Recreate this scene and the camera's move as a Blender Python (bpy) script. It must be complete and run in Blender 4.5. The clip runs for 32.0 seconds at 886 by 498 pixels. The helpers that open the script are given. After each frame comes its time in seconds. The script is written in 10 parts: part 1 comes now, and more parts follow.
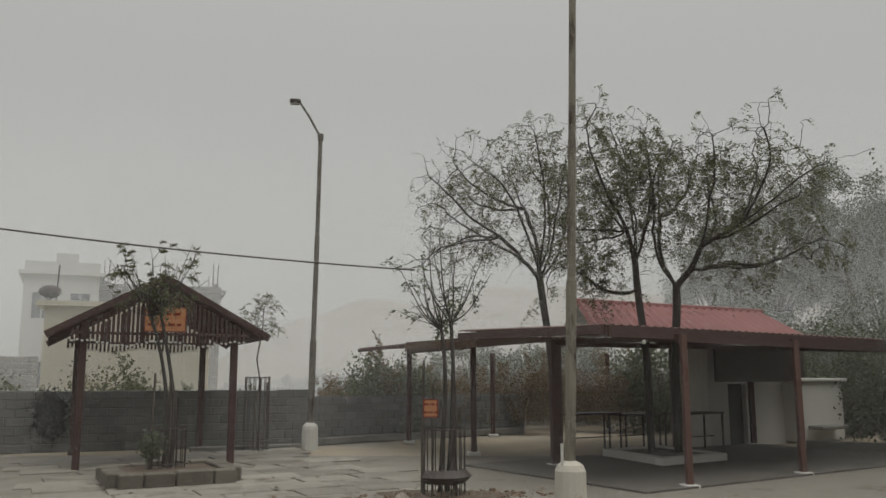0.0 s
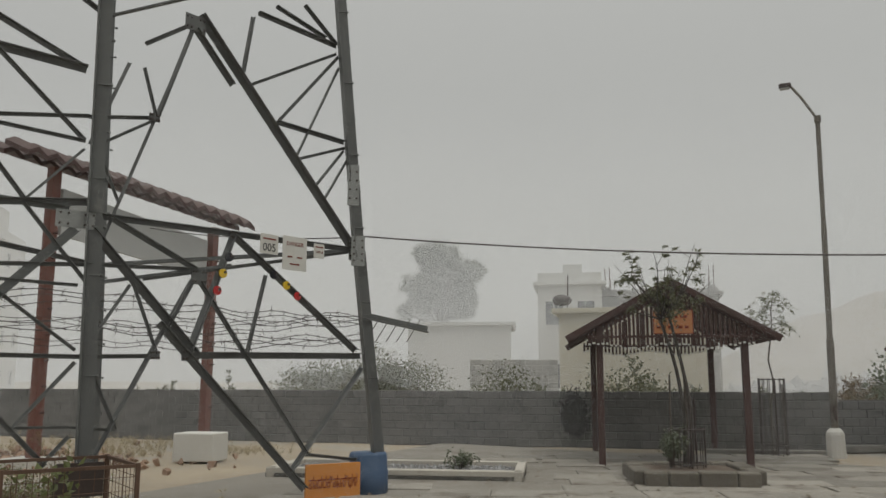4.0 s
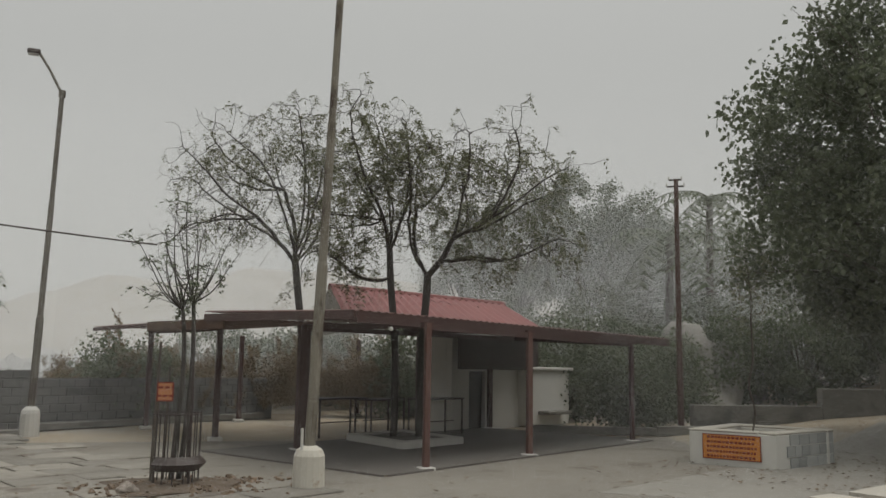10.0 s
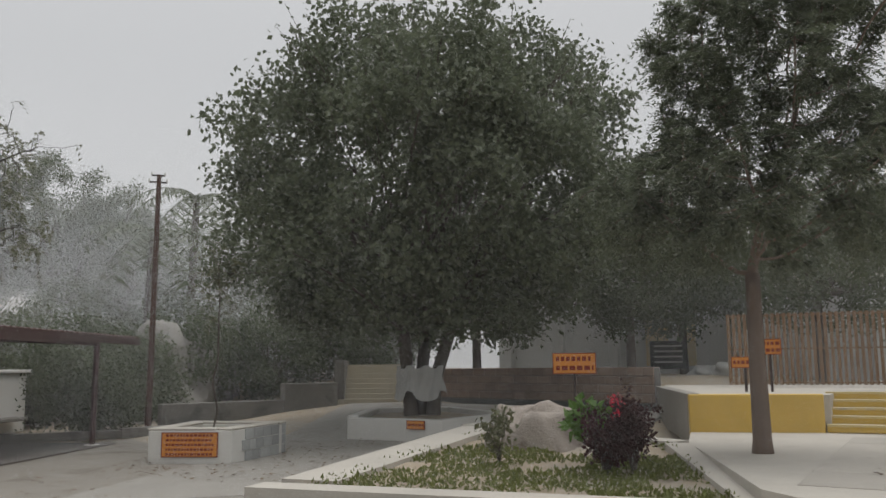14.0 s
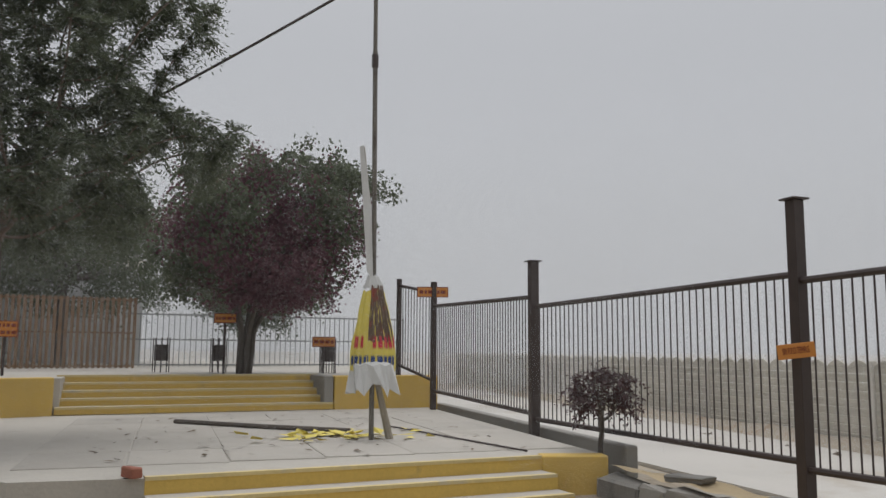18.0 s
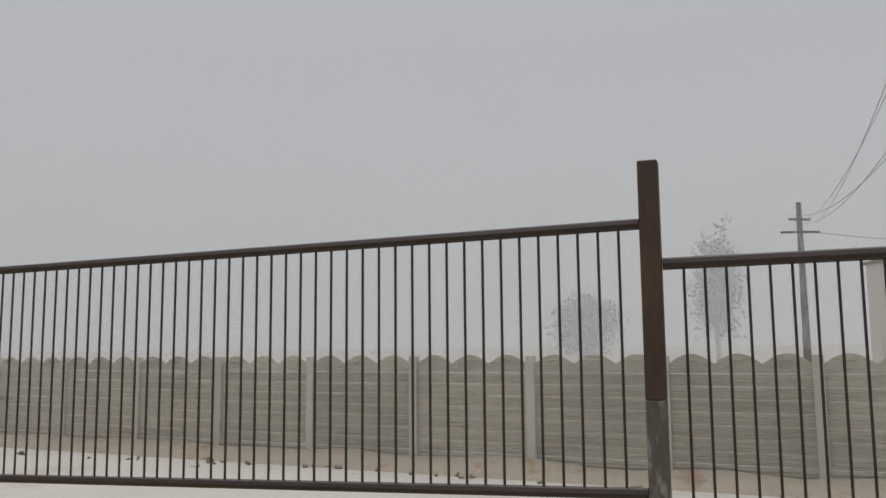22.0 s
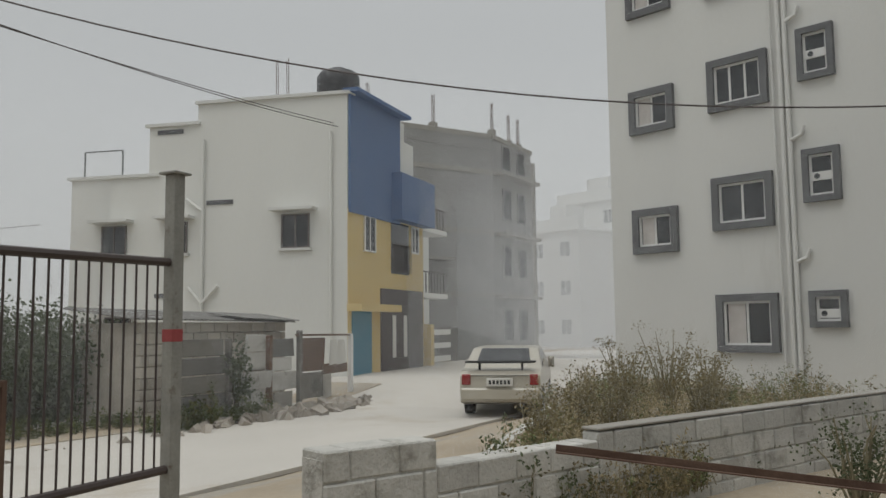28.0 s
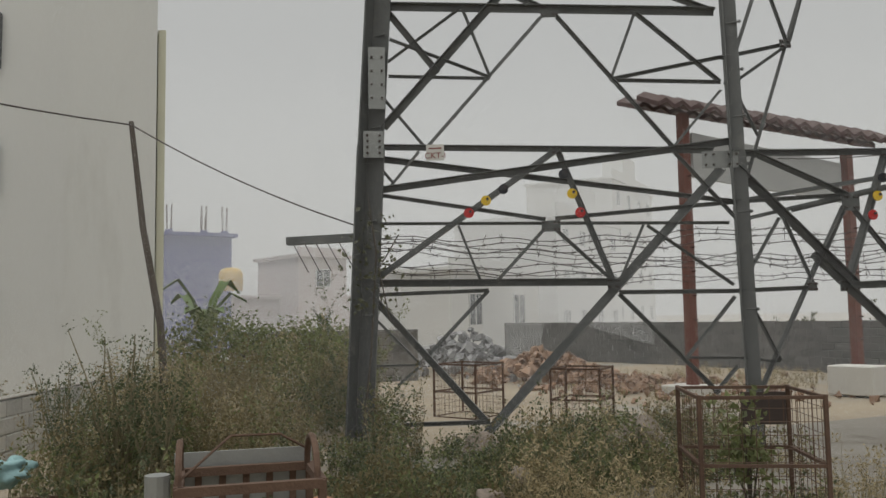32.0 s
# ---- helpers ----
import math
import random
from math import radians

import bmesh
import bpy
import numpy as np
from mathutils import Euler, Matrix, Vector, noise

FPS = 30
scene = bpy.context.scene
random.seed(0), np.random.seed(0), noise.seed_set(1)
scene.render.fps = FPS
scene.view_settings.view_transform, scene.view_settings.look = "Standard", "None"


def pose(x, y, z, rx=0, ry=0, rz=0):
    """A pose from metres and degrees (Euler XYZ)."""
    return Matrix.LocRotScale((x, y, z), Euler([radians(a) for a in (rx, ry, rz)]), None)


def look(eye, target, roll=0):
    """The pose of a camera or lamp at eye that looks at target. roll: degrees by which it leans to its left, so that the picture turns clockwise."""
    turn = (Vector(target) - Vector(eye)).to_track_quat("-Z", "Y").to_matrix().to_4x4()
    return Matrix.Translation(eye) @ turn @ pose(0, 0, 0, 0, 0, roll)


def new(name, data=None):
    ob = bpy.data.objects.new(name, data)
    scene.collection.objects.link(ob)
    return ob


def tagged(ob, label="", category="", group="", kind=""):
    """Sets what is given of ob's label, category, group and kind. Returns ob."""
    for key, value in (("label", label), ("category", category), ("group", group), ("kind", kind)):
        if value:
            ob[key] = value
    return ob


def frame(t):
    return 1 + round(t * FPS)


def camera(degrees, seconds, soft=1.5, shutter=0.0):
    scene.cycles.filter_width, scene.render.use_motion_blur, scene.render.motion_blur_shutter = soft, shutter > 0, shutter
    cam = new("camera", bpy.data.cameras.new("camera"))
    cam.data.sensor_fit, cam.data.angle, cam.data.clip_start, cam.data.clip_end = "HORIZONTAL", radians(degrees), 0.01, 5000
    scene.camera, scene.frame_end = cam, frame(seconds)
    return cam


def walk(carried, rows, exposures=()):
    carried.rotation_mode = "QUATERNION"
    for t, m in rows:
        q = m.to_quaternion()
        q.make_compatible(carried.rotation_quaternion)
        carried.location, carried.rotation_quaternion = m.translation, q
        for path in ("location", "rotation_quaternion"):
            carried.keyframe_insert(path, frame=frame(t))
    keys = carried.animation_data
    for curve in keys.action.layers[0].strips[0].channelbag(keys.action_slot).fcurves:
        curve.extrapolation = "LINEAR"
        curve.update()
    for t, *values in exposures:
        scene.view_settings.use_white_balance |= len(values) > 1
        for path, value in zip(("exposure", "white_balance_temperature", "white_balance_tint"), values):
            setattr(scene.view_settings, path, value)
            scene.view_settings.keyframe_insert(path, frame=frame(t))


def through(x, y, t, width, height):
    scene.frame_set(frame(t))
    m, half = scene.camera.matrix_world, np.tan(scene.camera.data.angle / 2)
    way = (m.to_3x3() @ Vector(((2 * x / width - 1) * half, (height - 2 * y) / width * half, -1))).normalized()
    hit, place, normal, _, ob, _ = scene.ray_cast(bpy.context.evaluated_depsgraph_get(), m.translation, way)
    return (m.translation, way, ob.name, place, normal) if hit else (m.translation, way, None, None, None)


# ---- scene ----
cam = camera(56.32, 32.0)
PATH = [
    (0, (-0.161, 0.275, 1.614), (1.298, 10.044, 3.176), -0.12),
    (0.5, (-0.209, 0.237, 1.600), (0.114, 10.103, 3.195), -0.16),
    (1, (-0.232, 0.249, 1.589), (-0.896, 10.093, 3.216), -0.33),
    (1.5, (-0.293, 0.214, 1.588), (-1.957, 9.934, 3.247), -0.30),
    (2, (-0.374, 0.135, 1.597), (-2.952, 9.652, 3.261), 0.00),
    (2.5, (-0.431, 0.119, 1.594), (-3.779, 9.390, 3.279), 0.24),
    (3, (-0.408, 0.135, 1.599), (-4.483, 9.117, 3.249), 0.20),
    (3.5, (-0.384, 0.152, 1.603), (-4.826, 8.964, 3.219), 0.16),
    (4, (-0.360, 0.168, 1.608), (-4.502, 9.131, 3.190), 0.12),
    (4.5, (-0.336, 0.184, 1.613), (-3.789, 9.441, 3.160), 0.07),
    (5, (-0.301, 0.202, 1.606), (-3.035, 9.700, 3.128), 0.69),
    (5.5, (-0.267, 0.225, 1.606), (-2.378, 9.882, 3.118), 0.88),
    (6, (-0.221, 0.248, 1.604), (-1.695, 10.020, 3.127), 0.71),
    (6.5, (-0.183, 0.246, 1.602), (-0.993, 10.095, 3.131), 0.78),
    (7, (-0.154, 0.237, 1.596), (-0.214, 10.118, 3.135), 0.67),
    (7.5, (-0.127, 0.269, 1.595), (0.580, 10.127, 3.115), 0.93),
    (8, (-0.093, 0.310, 1.595), (1.473, 10.076, 3.068), 0.87),
    (8.5, (-0.066, 0.346, 1.591), (2.300, 9.955, 3.028), 1.12),
    (9, (-0.047, 0.352, 1.601), (2.919, 9.796, 3.020), 1.19),
    (9.5, (-0.033, 0.350, 1.598), (3.459, 9.614, 3.009), 1.20),
    (10, (0.005, 0.347, 1.603), (4.187, 9.320, 3.013), 0.91),
    (10.5, (0.040, 0.309, 1.605), (4.913, 8.924, 3.035), 0.79),
    (11, (0.078, 0.316, 1.599), (5.480, 8.607, 3.045), 0.87),
    (11.5, (0.150, 0.255, 1.599), (6.253, 8.042, 3.056), 0.49),
    (12, (0.210, 0.209, 1.597), (6.934, 7.464, 3.063), 0.15),
    (12.5, (0.233, 0.153, 1.598), (7.470, 6.897, 3.069), -0.42),
    (13, (0.291, 0.112, 1.599), (8.006, 6.304, 3.064), -0.58),
    (13.5, (0.329, 0.091, 1.602), (8.450, 5.748, 3.035), -0.54),
    (15.5, (0.258, 0.209, 1.614), (9.857, 2.652, 2.991), 0.11),
    (16, (0.237, 0.218, 1.611), (10.075, 1.439, 2.927), 0.30),
    (16.5, (0.274, 0.212, 1.602), (10.197, 0.213, 2.841), -0.15),
    (17, (0.312, 0.176, 1.601), (10.163, -1.062, 2.792), -0.09),
    (17.5, (0.286, 0.094, 1.603), (9.966, -2.103, 2.810), 0.36),
    (18, (0.285, 0.006, 1.597), (9.722, -3.067, 2.822), 0.38),
    (18.5, (0.243, -0.069, 1.599), (9.405, -3.880, 2.833), 0.26),
    (19, (0.208, -0.142, 1.591), (8.961, -4.818, 2.828), 0.16),
    (19.5, (0.200, -0.181, 1.588), (8.200, -6.057, 2.803), 0.13),
    (20, (0.207, -0.223, 1.594), (7.236, -7.244, 2.731), -0.01),
    (20.5, (0.204, -0.257, 1.593), (6.499, -7.947, 2.703), 0.04),
    (21, (0.188, -0.294, 1.585), (5.853, -8.460, 2.695), 0.09),
    (21.5, (0.140, -0.383, 1.612), (5.014, -9.044, 2.722), 0.32),
    (22, (0.175, -0.389, 1.597), (3.806, -9.632, 2.772), -0.54),
    (22.5, (0.173, -0.396, 1.590), (2.584, -10.030, 2.757), -0.55),
    (23, (0.146, -0.442, 1.589), (1.403, -10.294, 2.760), -0.28),
    (23.5, (0.089, -0.446, 1.609), (0.077, -10.380, 2.762), 0.52),
    (24, (-0.021, -0.455, 1.601), (-0.972, -10.343, 2.749), 0.55),
    (24.5, (-0.089, -0.445, 1.607), (-1.971, -10.207, 2.691), 0.42),
    (26.5, (-0.284, -0.557, 1.602), (-6.487, -8.344, 2.537), 0.09),
    (27, (-0.300, -0.562, 1.597), (-7.457, -7.481, 2.543), -0.01),
    (27.5, (-0.302, -0.552, 1.594), (-8.318, -6.456, 2.543), -0.35),
    (28, (-0.311, -0.528, 1.591), (-9.008, -5.374, 2.530), -0.66),
    (28.5, (-0.337, -0.439, 1.589), (-9.526, -4.272, 2.527), -0.69),
    (29, (-0.426, -0.347, 1.594), (-10.040, -2.939, 2.518), -0.72),
    (29.5, (-0.477, -0.254, 1.601), (-10.306, -1.855, 2.516), -0.55),
    (30, (-0.500, -0.169, 1.613), (-10.449, -0.629, 2.513), -0.73),
    (30.5, (-0.521, -0.127, 1.603), (-10.448, 0.699, 2.483), -0.72),
    (31, (-0.560, -0.109, 1.614), (-10.314, 1.919, 2.469), -0.96),
    (31.5, (-0.573, -0.114, 1.611), (-10.066, 2.915, 2.458), -1.18),
    (32, (-0.572, -0.117, 1.614), (-9.671, 3.947, 2.446), -0.93),
]
EXPOSURES = ((0, -0.06, 6650, 7), (9, -0.04, 6650, 7), (11, 0.18, 6600, 8), (13, 0.35, 6450, 9), (16, 0.32, 6250, 14), (19, 0.05, 6200, 11), (24, 0.02, 6350, 11), (28, 0.05, 6350, 8), (32, 0.07, 6550, 8))
walk(cam, [(t, look(eye, target, roll)) for t, eye, target, roll in PATH], EXPOSURES)

# ---- light and sky: thick morning fog under an overcast sky ----
world = bpy.data.worlds.new("fog_sky")
scene.world = world
world.use_nodes = True
wn = world.node_tree.nodes
wl = world.node_tree.links
sky = wn.new("ShaderNodeTexSky")
sky.sky_type = "NISHITA"
sky.sun_disc = False
sky.sun_elevation = radians(75)
sky.sun_rotation = radians(95)
sky.dust_density = 6.0
grey_mix = wn.new("ShaderNodeMix")
grey_mix.data_type = "RGBA"
grey_mix.inputs[0].default_value = 0.95
grey_mix.inputs[7].default_value = (4.55, 4.56, 4.5, 1)
wl.new(sky.outputs[0], grey_mix.inputs[6])
wl.new(grey_mix.outputs[2], wn["Background"].inputs[0])
# fog is brighter overhead than at the horizon
where = wn.new("ShaderNodeTexCoord")
split = wn.new("ShaderNodeSeparateXYZ")
wl.new(where.outputs["Generated"], split.inputs[0])
height = wn.new("ShaderNodeMapRange")
height.interpolation_type = "SMOOTHERSTEP"
height.inputs["From Min"].default_value = 0.25
height.inputs["From Max"].default_value = 1.0
height.inputs["To Min"].default_value = 0.1
height.inputs["To Max"].default_value = 0.15
wl.new(split.outputs[2], height.inputs["Value"])
wl.new(height.outputs[0], wn["Background"].inputs[1])

sun = new("sun", bpy.data.lights.new("sun", "SUN"))
sun.data.energy = 1.3
sun.data.angle = radians(60)
sun.data.color = (1.0, 0.98, 0.95)
sun.matrix_world = look((9, -6, 40), (0, 0, 0))


# ---- mesh tools ----
class Mesh:
    """Gathers corners and faces of one mesh."""

    def __init__(self):
        self.v, self.f, self.n = [], [], 0

    def add(self, verts, faces):
        self.v.append(np.asarray(verts, float).reshape(-1, 3))
        self.f.extend([tuple(i + self.n for i in face) for face in faces])
        self.n += len(self.v[-1])
        return self

    def box(self, lo, hi, turn=0.0, at=(0, 0, 0), taper=1.0):
        x0, y0, z0 = lo
        x1, y1, z1 = hi
        mx, my = (x0 + x1) / 2, (y0 + y1) / 2
        c = [(x0, y0, z0), (x1, y0, z0), (x1, y1, z0), (x0, y1, z0)]
        c += [(mx + (x - mx) * taper, my + (y - my) * taper, z1) for x, y, _ in c]
        c = np.array(c)
        if turn:
            a = radians(turn)
            c[:, :2] = c[:, :2] @ np.array([[math.cos(a), math.sin(a)], [-math.sin(a), math.cos(a)]])
        return self.add(c + np.array(at), [(3, 2, 1, 0), (4, 5, 6, 7), (0, 1, 5, 4), (1, 2, 6, 5), (2, 3, 7, 6), (3, 0, 4, 7)])

    def cbox(self, lo, hi, b=0.01, jitter=0.0, rng=None):
        """A box with chamfered edges."""
        lo, hi = np.array(lo, float), np.array(hi, float)
        b = min(b, *((hi - lo) * 0.45))
        v, idx = [], {}
        for sx in (0, 1):
            for sy in (0, 1):
                for sz in (0, 1):
                    s = np.array([sx, sy, sz])
                    corner = np.where(s, hi, lo)
                    inward = np.where(s, -b, b)
                    for ax in range(3):
                        p = corner + inward
                        p[ax] = corner[ax]
                        if jitter and rng is not None:
                            p = p + rng.uniform(-jitter, jitter, 3)
                        idx[(sx, sy, sz, ax)] = len(v)
                        v.append(p)
        f = []
        for ax in range(3):
            o = [a for a in range(3) if a != ax]
            for s in (0, 1):
                ring = []
                for q in ((0, 0), (1, 0), (1, 1), (0, 1)):
                    k = [0, 0, 0]
                    k[ax], k[o[0]], k[o[1]] = s, q[0], q[1]
                    ring.append(idx[(*k, ax)])
                flip = (s == 1) == (ax != 1)
                f.append(tuple(ring if flip else ring[::-1]))
        for ax in range(3):
            o = [a for a in range(3) if a != ax]
            for s1 in (0, 1):
                for s2 in (0, 1):
                    k0, k1 = [0, 0, 0], [0, 0, 0]
                    k0[o[0]] = k1[o[0]] = s1
                    k0[o[1]] = k1[o[1]] = s2
                    k1[ax] = 1
                    ring = [idx[(*k0, o[0])], idx[(*k1, o[0])], idx[(*k1, o[1])], idx[(*k0, o[1])]]
                    f.append(tuple(ring))
        for sx in (0, 1):
            for sy in (0, 1):
                for sz in (0, 1):
                    f.append(tuple(idx[(sx, sy, sz, a)] for a in range(3)))
        return self.add(v, f)

    def tube(self, pts, radii, n=8, cap=True):
        pts = np.asarray(pts, float)
        k = len(pts)
        radii = np.full(k, radii, float) if np.isscalar(radii) else np.asarray(radii, float)
        tang = np.gradient(pts, axis=0)
        tang /= np.linalg.norm(tang, axis=1)[:, None] + 1e-9
        up = np.array([0, 0, 1.0]) if abs(tang[0, 2]) < 0.9 else np.array([1.0, 0, 0])
        v = []
        for p, t, r in zip(pts, tang, radii):
            s = np.cross(t, up)
            s /= np.linalg.norm(s) + 1e-9
            w = np.cross(s, t)
            a = np.arange(n) * 2 * math.pi / n
            v.append(p + r * (np.cos(a)[:, None] * s + np.sin(a)[:, None] * w))
            up = w
        f = [(i * n + j, i * n + (j + 1) % n, (i + 1) * n + (j + 1) % n, (i + 1) * n + j) for i in range(k - 1) for j in range(n)]
        if cap:
            f += [tuple(range(n))[::-1], tuple(range((k - 1) * n, k * n))]
        return self.add(np.concatenate(v), f)

    def bar(self, a, b, w=0.05, h=None):
        """A square bar from a to b."""
        a, b = np.array(a, float), np.array(b, float)
        t = (b - a) / (np.linalg.norm(b - a) + 1e-9)
        up = np.array([0, 0, 1.0]) if abs(t[2]) < 0.95 else np.array([0, 1.0, 0])
        s = np.cross(t, up)
        s /= np.linalg.norm(s)
        u = np.cross(s, t)
        h = w if h is None else h
        c = [p + s * w / 2 * i + u * h / 2 * j for p in (a, b) for i, j in ((-1, -1), (1, -1), (1, 1), (-1, 1))]
        return self.add(c, [(3, 2, 1, 0), (4, 5, 6, 7), (0, 1, 5, 4), (1, 2, 6, 5), (2, 3, 7, 6), (3, 0, 4, 7)])

    def angle(self, a, b, w=0.08, t=0.012, side=(0, 0, 1)):
        """A steel angle section (two flanges) from a to b."""
        a, b = np.array(a, float), np.array(b, float)
        d = (b - a) / (np.linalg.norm(b - a) + 1e-9)
        side = np.array(side, float)
        u = side - d * (side @ d)
        if np.linalg.norm(u) < 1e-3:
            u = np.array([1.0, 0.2, 0]) - d * d[0]
        u /= np.linalg.norm(u)
        s = np.cross(d, u)
        prof = [(0, 0), (w, 0), (w, t), (t, t), (t, w), (0, w)]
        c = [p + s * i + u * j for p in (a, b) for i, j in prof]
        f = [(i, (i + 1) % 6, 6 + (i + 1) % 6, 6 + i) for i in range(6)] + [(5, 4, 3, 2, 1, 0), (6, 7, 8, 9, 10, 11)]
        return self.add(c, f)

    def prism(self, outline, z0, z1):
        """An upright block over a plan outline (anticlockwise)."""
        k = len(outline)
        v = [(x, y, z0) for x, y in outline] + [(x, y, z1) for x, y in outline]
        f = [tuple(range(k))[::-1], tuple(range(k, 2 * k))] + [(i, (i + 1) % k, k + (i + 1) % k, k + i) for i in range(k)]
        return self.add(v, f)

    def slab(self, corners, thick):
        """A plate whose top face runs through the corners (anticlockwise from above)."""
        c = np.array(corners, float)
        k = len(c)
        v = np.concatenate([c, c - np.array([0, 0, thick])])
        f = [tuple(range(k)), tuple(range(k, 2 * k))[::-1]] + [(i, k + i, k + (i + 1) % k, (i + 1) % k) for i in range(k)]
        return self.add(v, f)

    def ball(self, c, r, n=10, m=7, squash=1.0, rough=0.0, seed=0):
        v, f = [], []
        for i in range(m + 1):
            th = math.pi * i / m
            for j in range(n):
                ph = 2 * math.pi * j / n
                d = Vector((math.sin(th) * math.cos(ph), math.sin(th) * math.sin(ph), math.cos(th)))
                k = 1 + rough * noise.noise(d * 1.7 + Vector((seed, seed * 0.7, 3)))
                v.append((c[0] + d.x * r * k, c[1] + d.y * r * k, c[2] + d.z * r * k * squash))
        for i in range(m):
            for j in range(n):
                f.append((i * n + j, (i + 1) * n + j, (i + 1) * n + (j + 1) % n, i * n + (j + 1) % n))
        return self.add(v, f)

    def leaves(self, centres, size, rng, droop=0.3, long=1.6, both=None):
        """Small folded leaves (two triangles each) at the centres, turned at random."""
        c = np.asarray(centres, float)
        k = len(c)
        d = rng.normal(size=(k, 3))
        d[:, 2] -= droop
        d /= np.linalg.norm(d, axis=1)[:, None]
        s = np.cross(d, rng.normal(size=(k, 3)))
        s /= np.linalg.norm(s, axis=1)[:, None] + 1e-9
        size = size * rng.uniform(0.65, 1.3, (k, 1))
        nrm = np.cross(d, s) * size * 0.18
        q = np.stack([c, c + d * size * long * 0.45 + s * size * 0.5 - nrm, c + d * size * long, c + d * size * long * 0.45 - s * size * 0.5 - nrm], 1)
        i = np.arange(k)[:, None] * 4
        f = np.concatenate([i + [0, 1, 2], i + [0, 2, 3]])
        return self.add(q.reshape(-1, 3), f.tolist())

    def data(self, name, smooth=False):
        me = bpy.data.meshes.new(name)
        me.from_pydata(np.concatenate(self.v).tolist(), [], self.f)
        if smooth:
            me.shade_smooth()
        me.update()
        return me


def thing(name, at=(0, 0, 0), turn=0.0, label="", category="", group="", kind=""):
    ob = new(name)
    ob.empty_display_size = 0.2
    ob.matrix_world = pose(*at, 0, 0, turn)
    return tagged(ob, label, category, group, kind)


def part(name, mesh, material, parent, label="", smooth=False, kind=""):
    ob = new(name, mesh if isinstance(mesh, bpy.types.Mesh) else mesh.data(name, smooth))
    if material and not ob.data.materials:
        ob.data.materials.append(material)
    ob.parent = parent
    return tagged(ob, label, "", "", kind)


def solid(name, mesh, material, label="", category="", group="", kind="", smooth=False):
    """A top-level thing of one mesh."""
    ob = new(name, mesh.data(name, smooth))
    ob.data.materials.append(material)
    return tagged(ob, label, category, group, kind)


# ---- materials ----
def material(name, colour, rough=0.8, vary=0.25, scale=3.0, fine=40.0, bump=0.2, metal=0.0, stain=None, stain_at=0.55, stain_scale=1.2, pieces=0.0, islands=0.0, coat=0.0, upright=1.0):
    """A surface with broad patches, fine grain, relief and, if asked, stains of another colour; pieces and islands vary from one to the next."""
    m = bpy.data.materials.new(name)
    m.use_nodes = True
    n, ln = m.node_tree.nodes, m.node_tree.links
    b = n["Principled BSDF"]
    b.inputs["Roughness"].default_value = rough
    b.inputs["Metallic"].default_value = metal
    b.inputs["Coat Weight"].default_value = coat
    geo = n.new("ShaderNodeNewGeometry")
    squeeze = n.new("ShaderNodeVectorMath")
    squeeze.operation = "MULTIPLY"
    squeeze.inputs[1].default_value = (1, 1, upright)
    ln.new(geo.outputs["Position"], squeeze.inputs[0])

    def tex(s, detail, rr=0.6):
        t = n.new("ShaderNodeTexNoise")
        t.inputs["Scale"].default_value = s
        t.inputs["Detail"].default_value = detail
        t.inputs["Roughness"].default_value = rr
        ln.new(squeeze.outputs[0], t.inputs["Vector"])
        return t.outputs["Fac"]

    def maths(op, a, c):
        k = n.new("ShaderNodeMath")
        k.operation = op
        for i, x in enumerate((a, c)):
            if isinstance(x, (int, float)):
                k.inputs[i].default_value = x
            else:
                ln.new(x, k.inputs[i])
        return k.outputs[0]

    broad, grain = tex(scale, 4), tex(fine, 3)
    amount = maths("ADD", maths("MULTIPLY", maths("SUBTRACT", broad, 0.5), 2.4 * vary), maths("MULTIPLY", maths("SUBTRACT", grain, 0.5), 1.2 * vary))
    if pieces:
        info = n.new("ShaderNodeObjectInfo")
        amount = maths("ADD", amount, maths("MULTIPLY", maths("SUBTRACT", info.outputs["Random"], 0.5), 2 * pieces))
    if islands:
        amount = maths("ADD", amount, maths("MULTIPLY", maths("SUBTRACT", geo.outputs["Random Per Island"], 0.5), 2 * islands))
    factor = maths("MAXIMUM", maths("ADD", amount, 1.0), 0.15)
    tone = n.new("ShaderNodeVectorMath")
    tone.operation = "SCALE"
    tone.inputs[0].default_value = colour[:3]
    ln.new(factor, tone.inputs["Scale"])
    out = tone.outputs[0]
    if stain is not None:
        ramp = n.new("ShaderNodeMapRange")
        ramp.inputs["From Min"].default_value = stain_at
        ramp.inputs["From Max"].default_value = stain_at + 0.14
        ln.new(tex(stain_scale, 6, 0.65), ramp.inputs["Value"])
        mix = n.new("ShaderNodeMix")
        mix.data_type = "RGBA"
        ln.new(ramp.outputs[0], mix.inputs[0])
        ln.new(out, mix.inputs[6])
        mix.inputs[7].default_value = (*stain[:3], 1)
        out = mix.outputs[2]
    ln.new(out, b.inputs["Base Color"])
    if bump:
        bp = n.new("ShaderNodeBump")
        bp.inputs["Strength"].default_value = bump
        bp.inputs["Distance"].default_value = 0.02
        ln.new(maths("ADD", grain, broad), bp.inputs["Height"])
        ln.new(bp.outputs[0], b.inputs["Normal"])
    return m


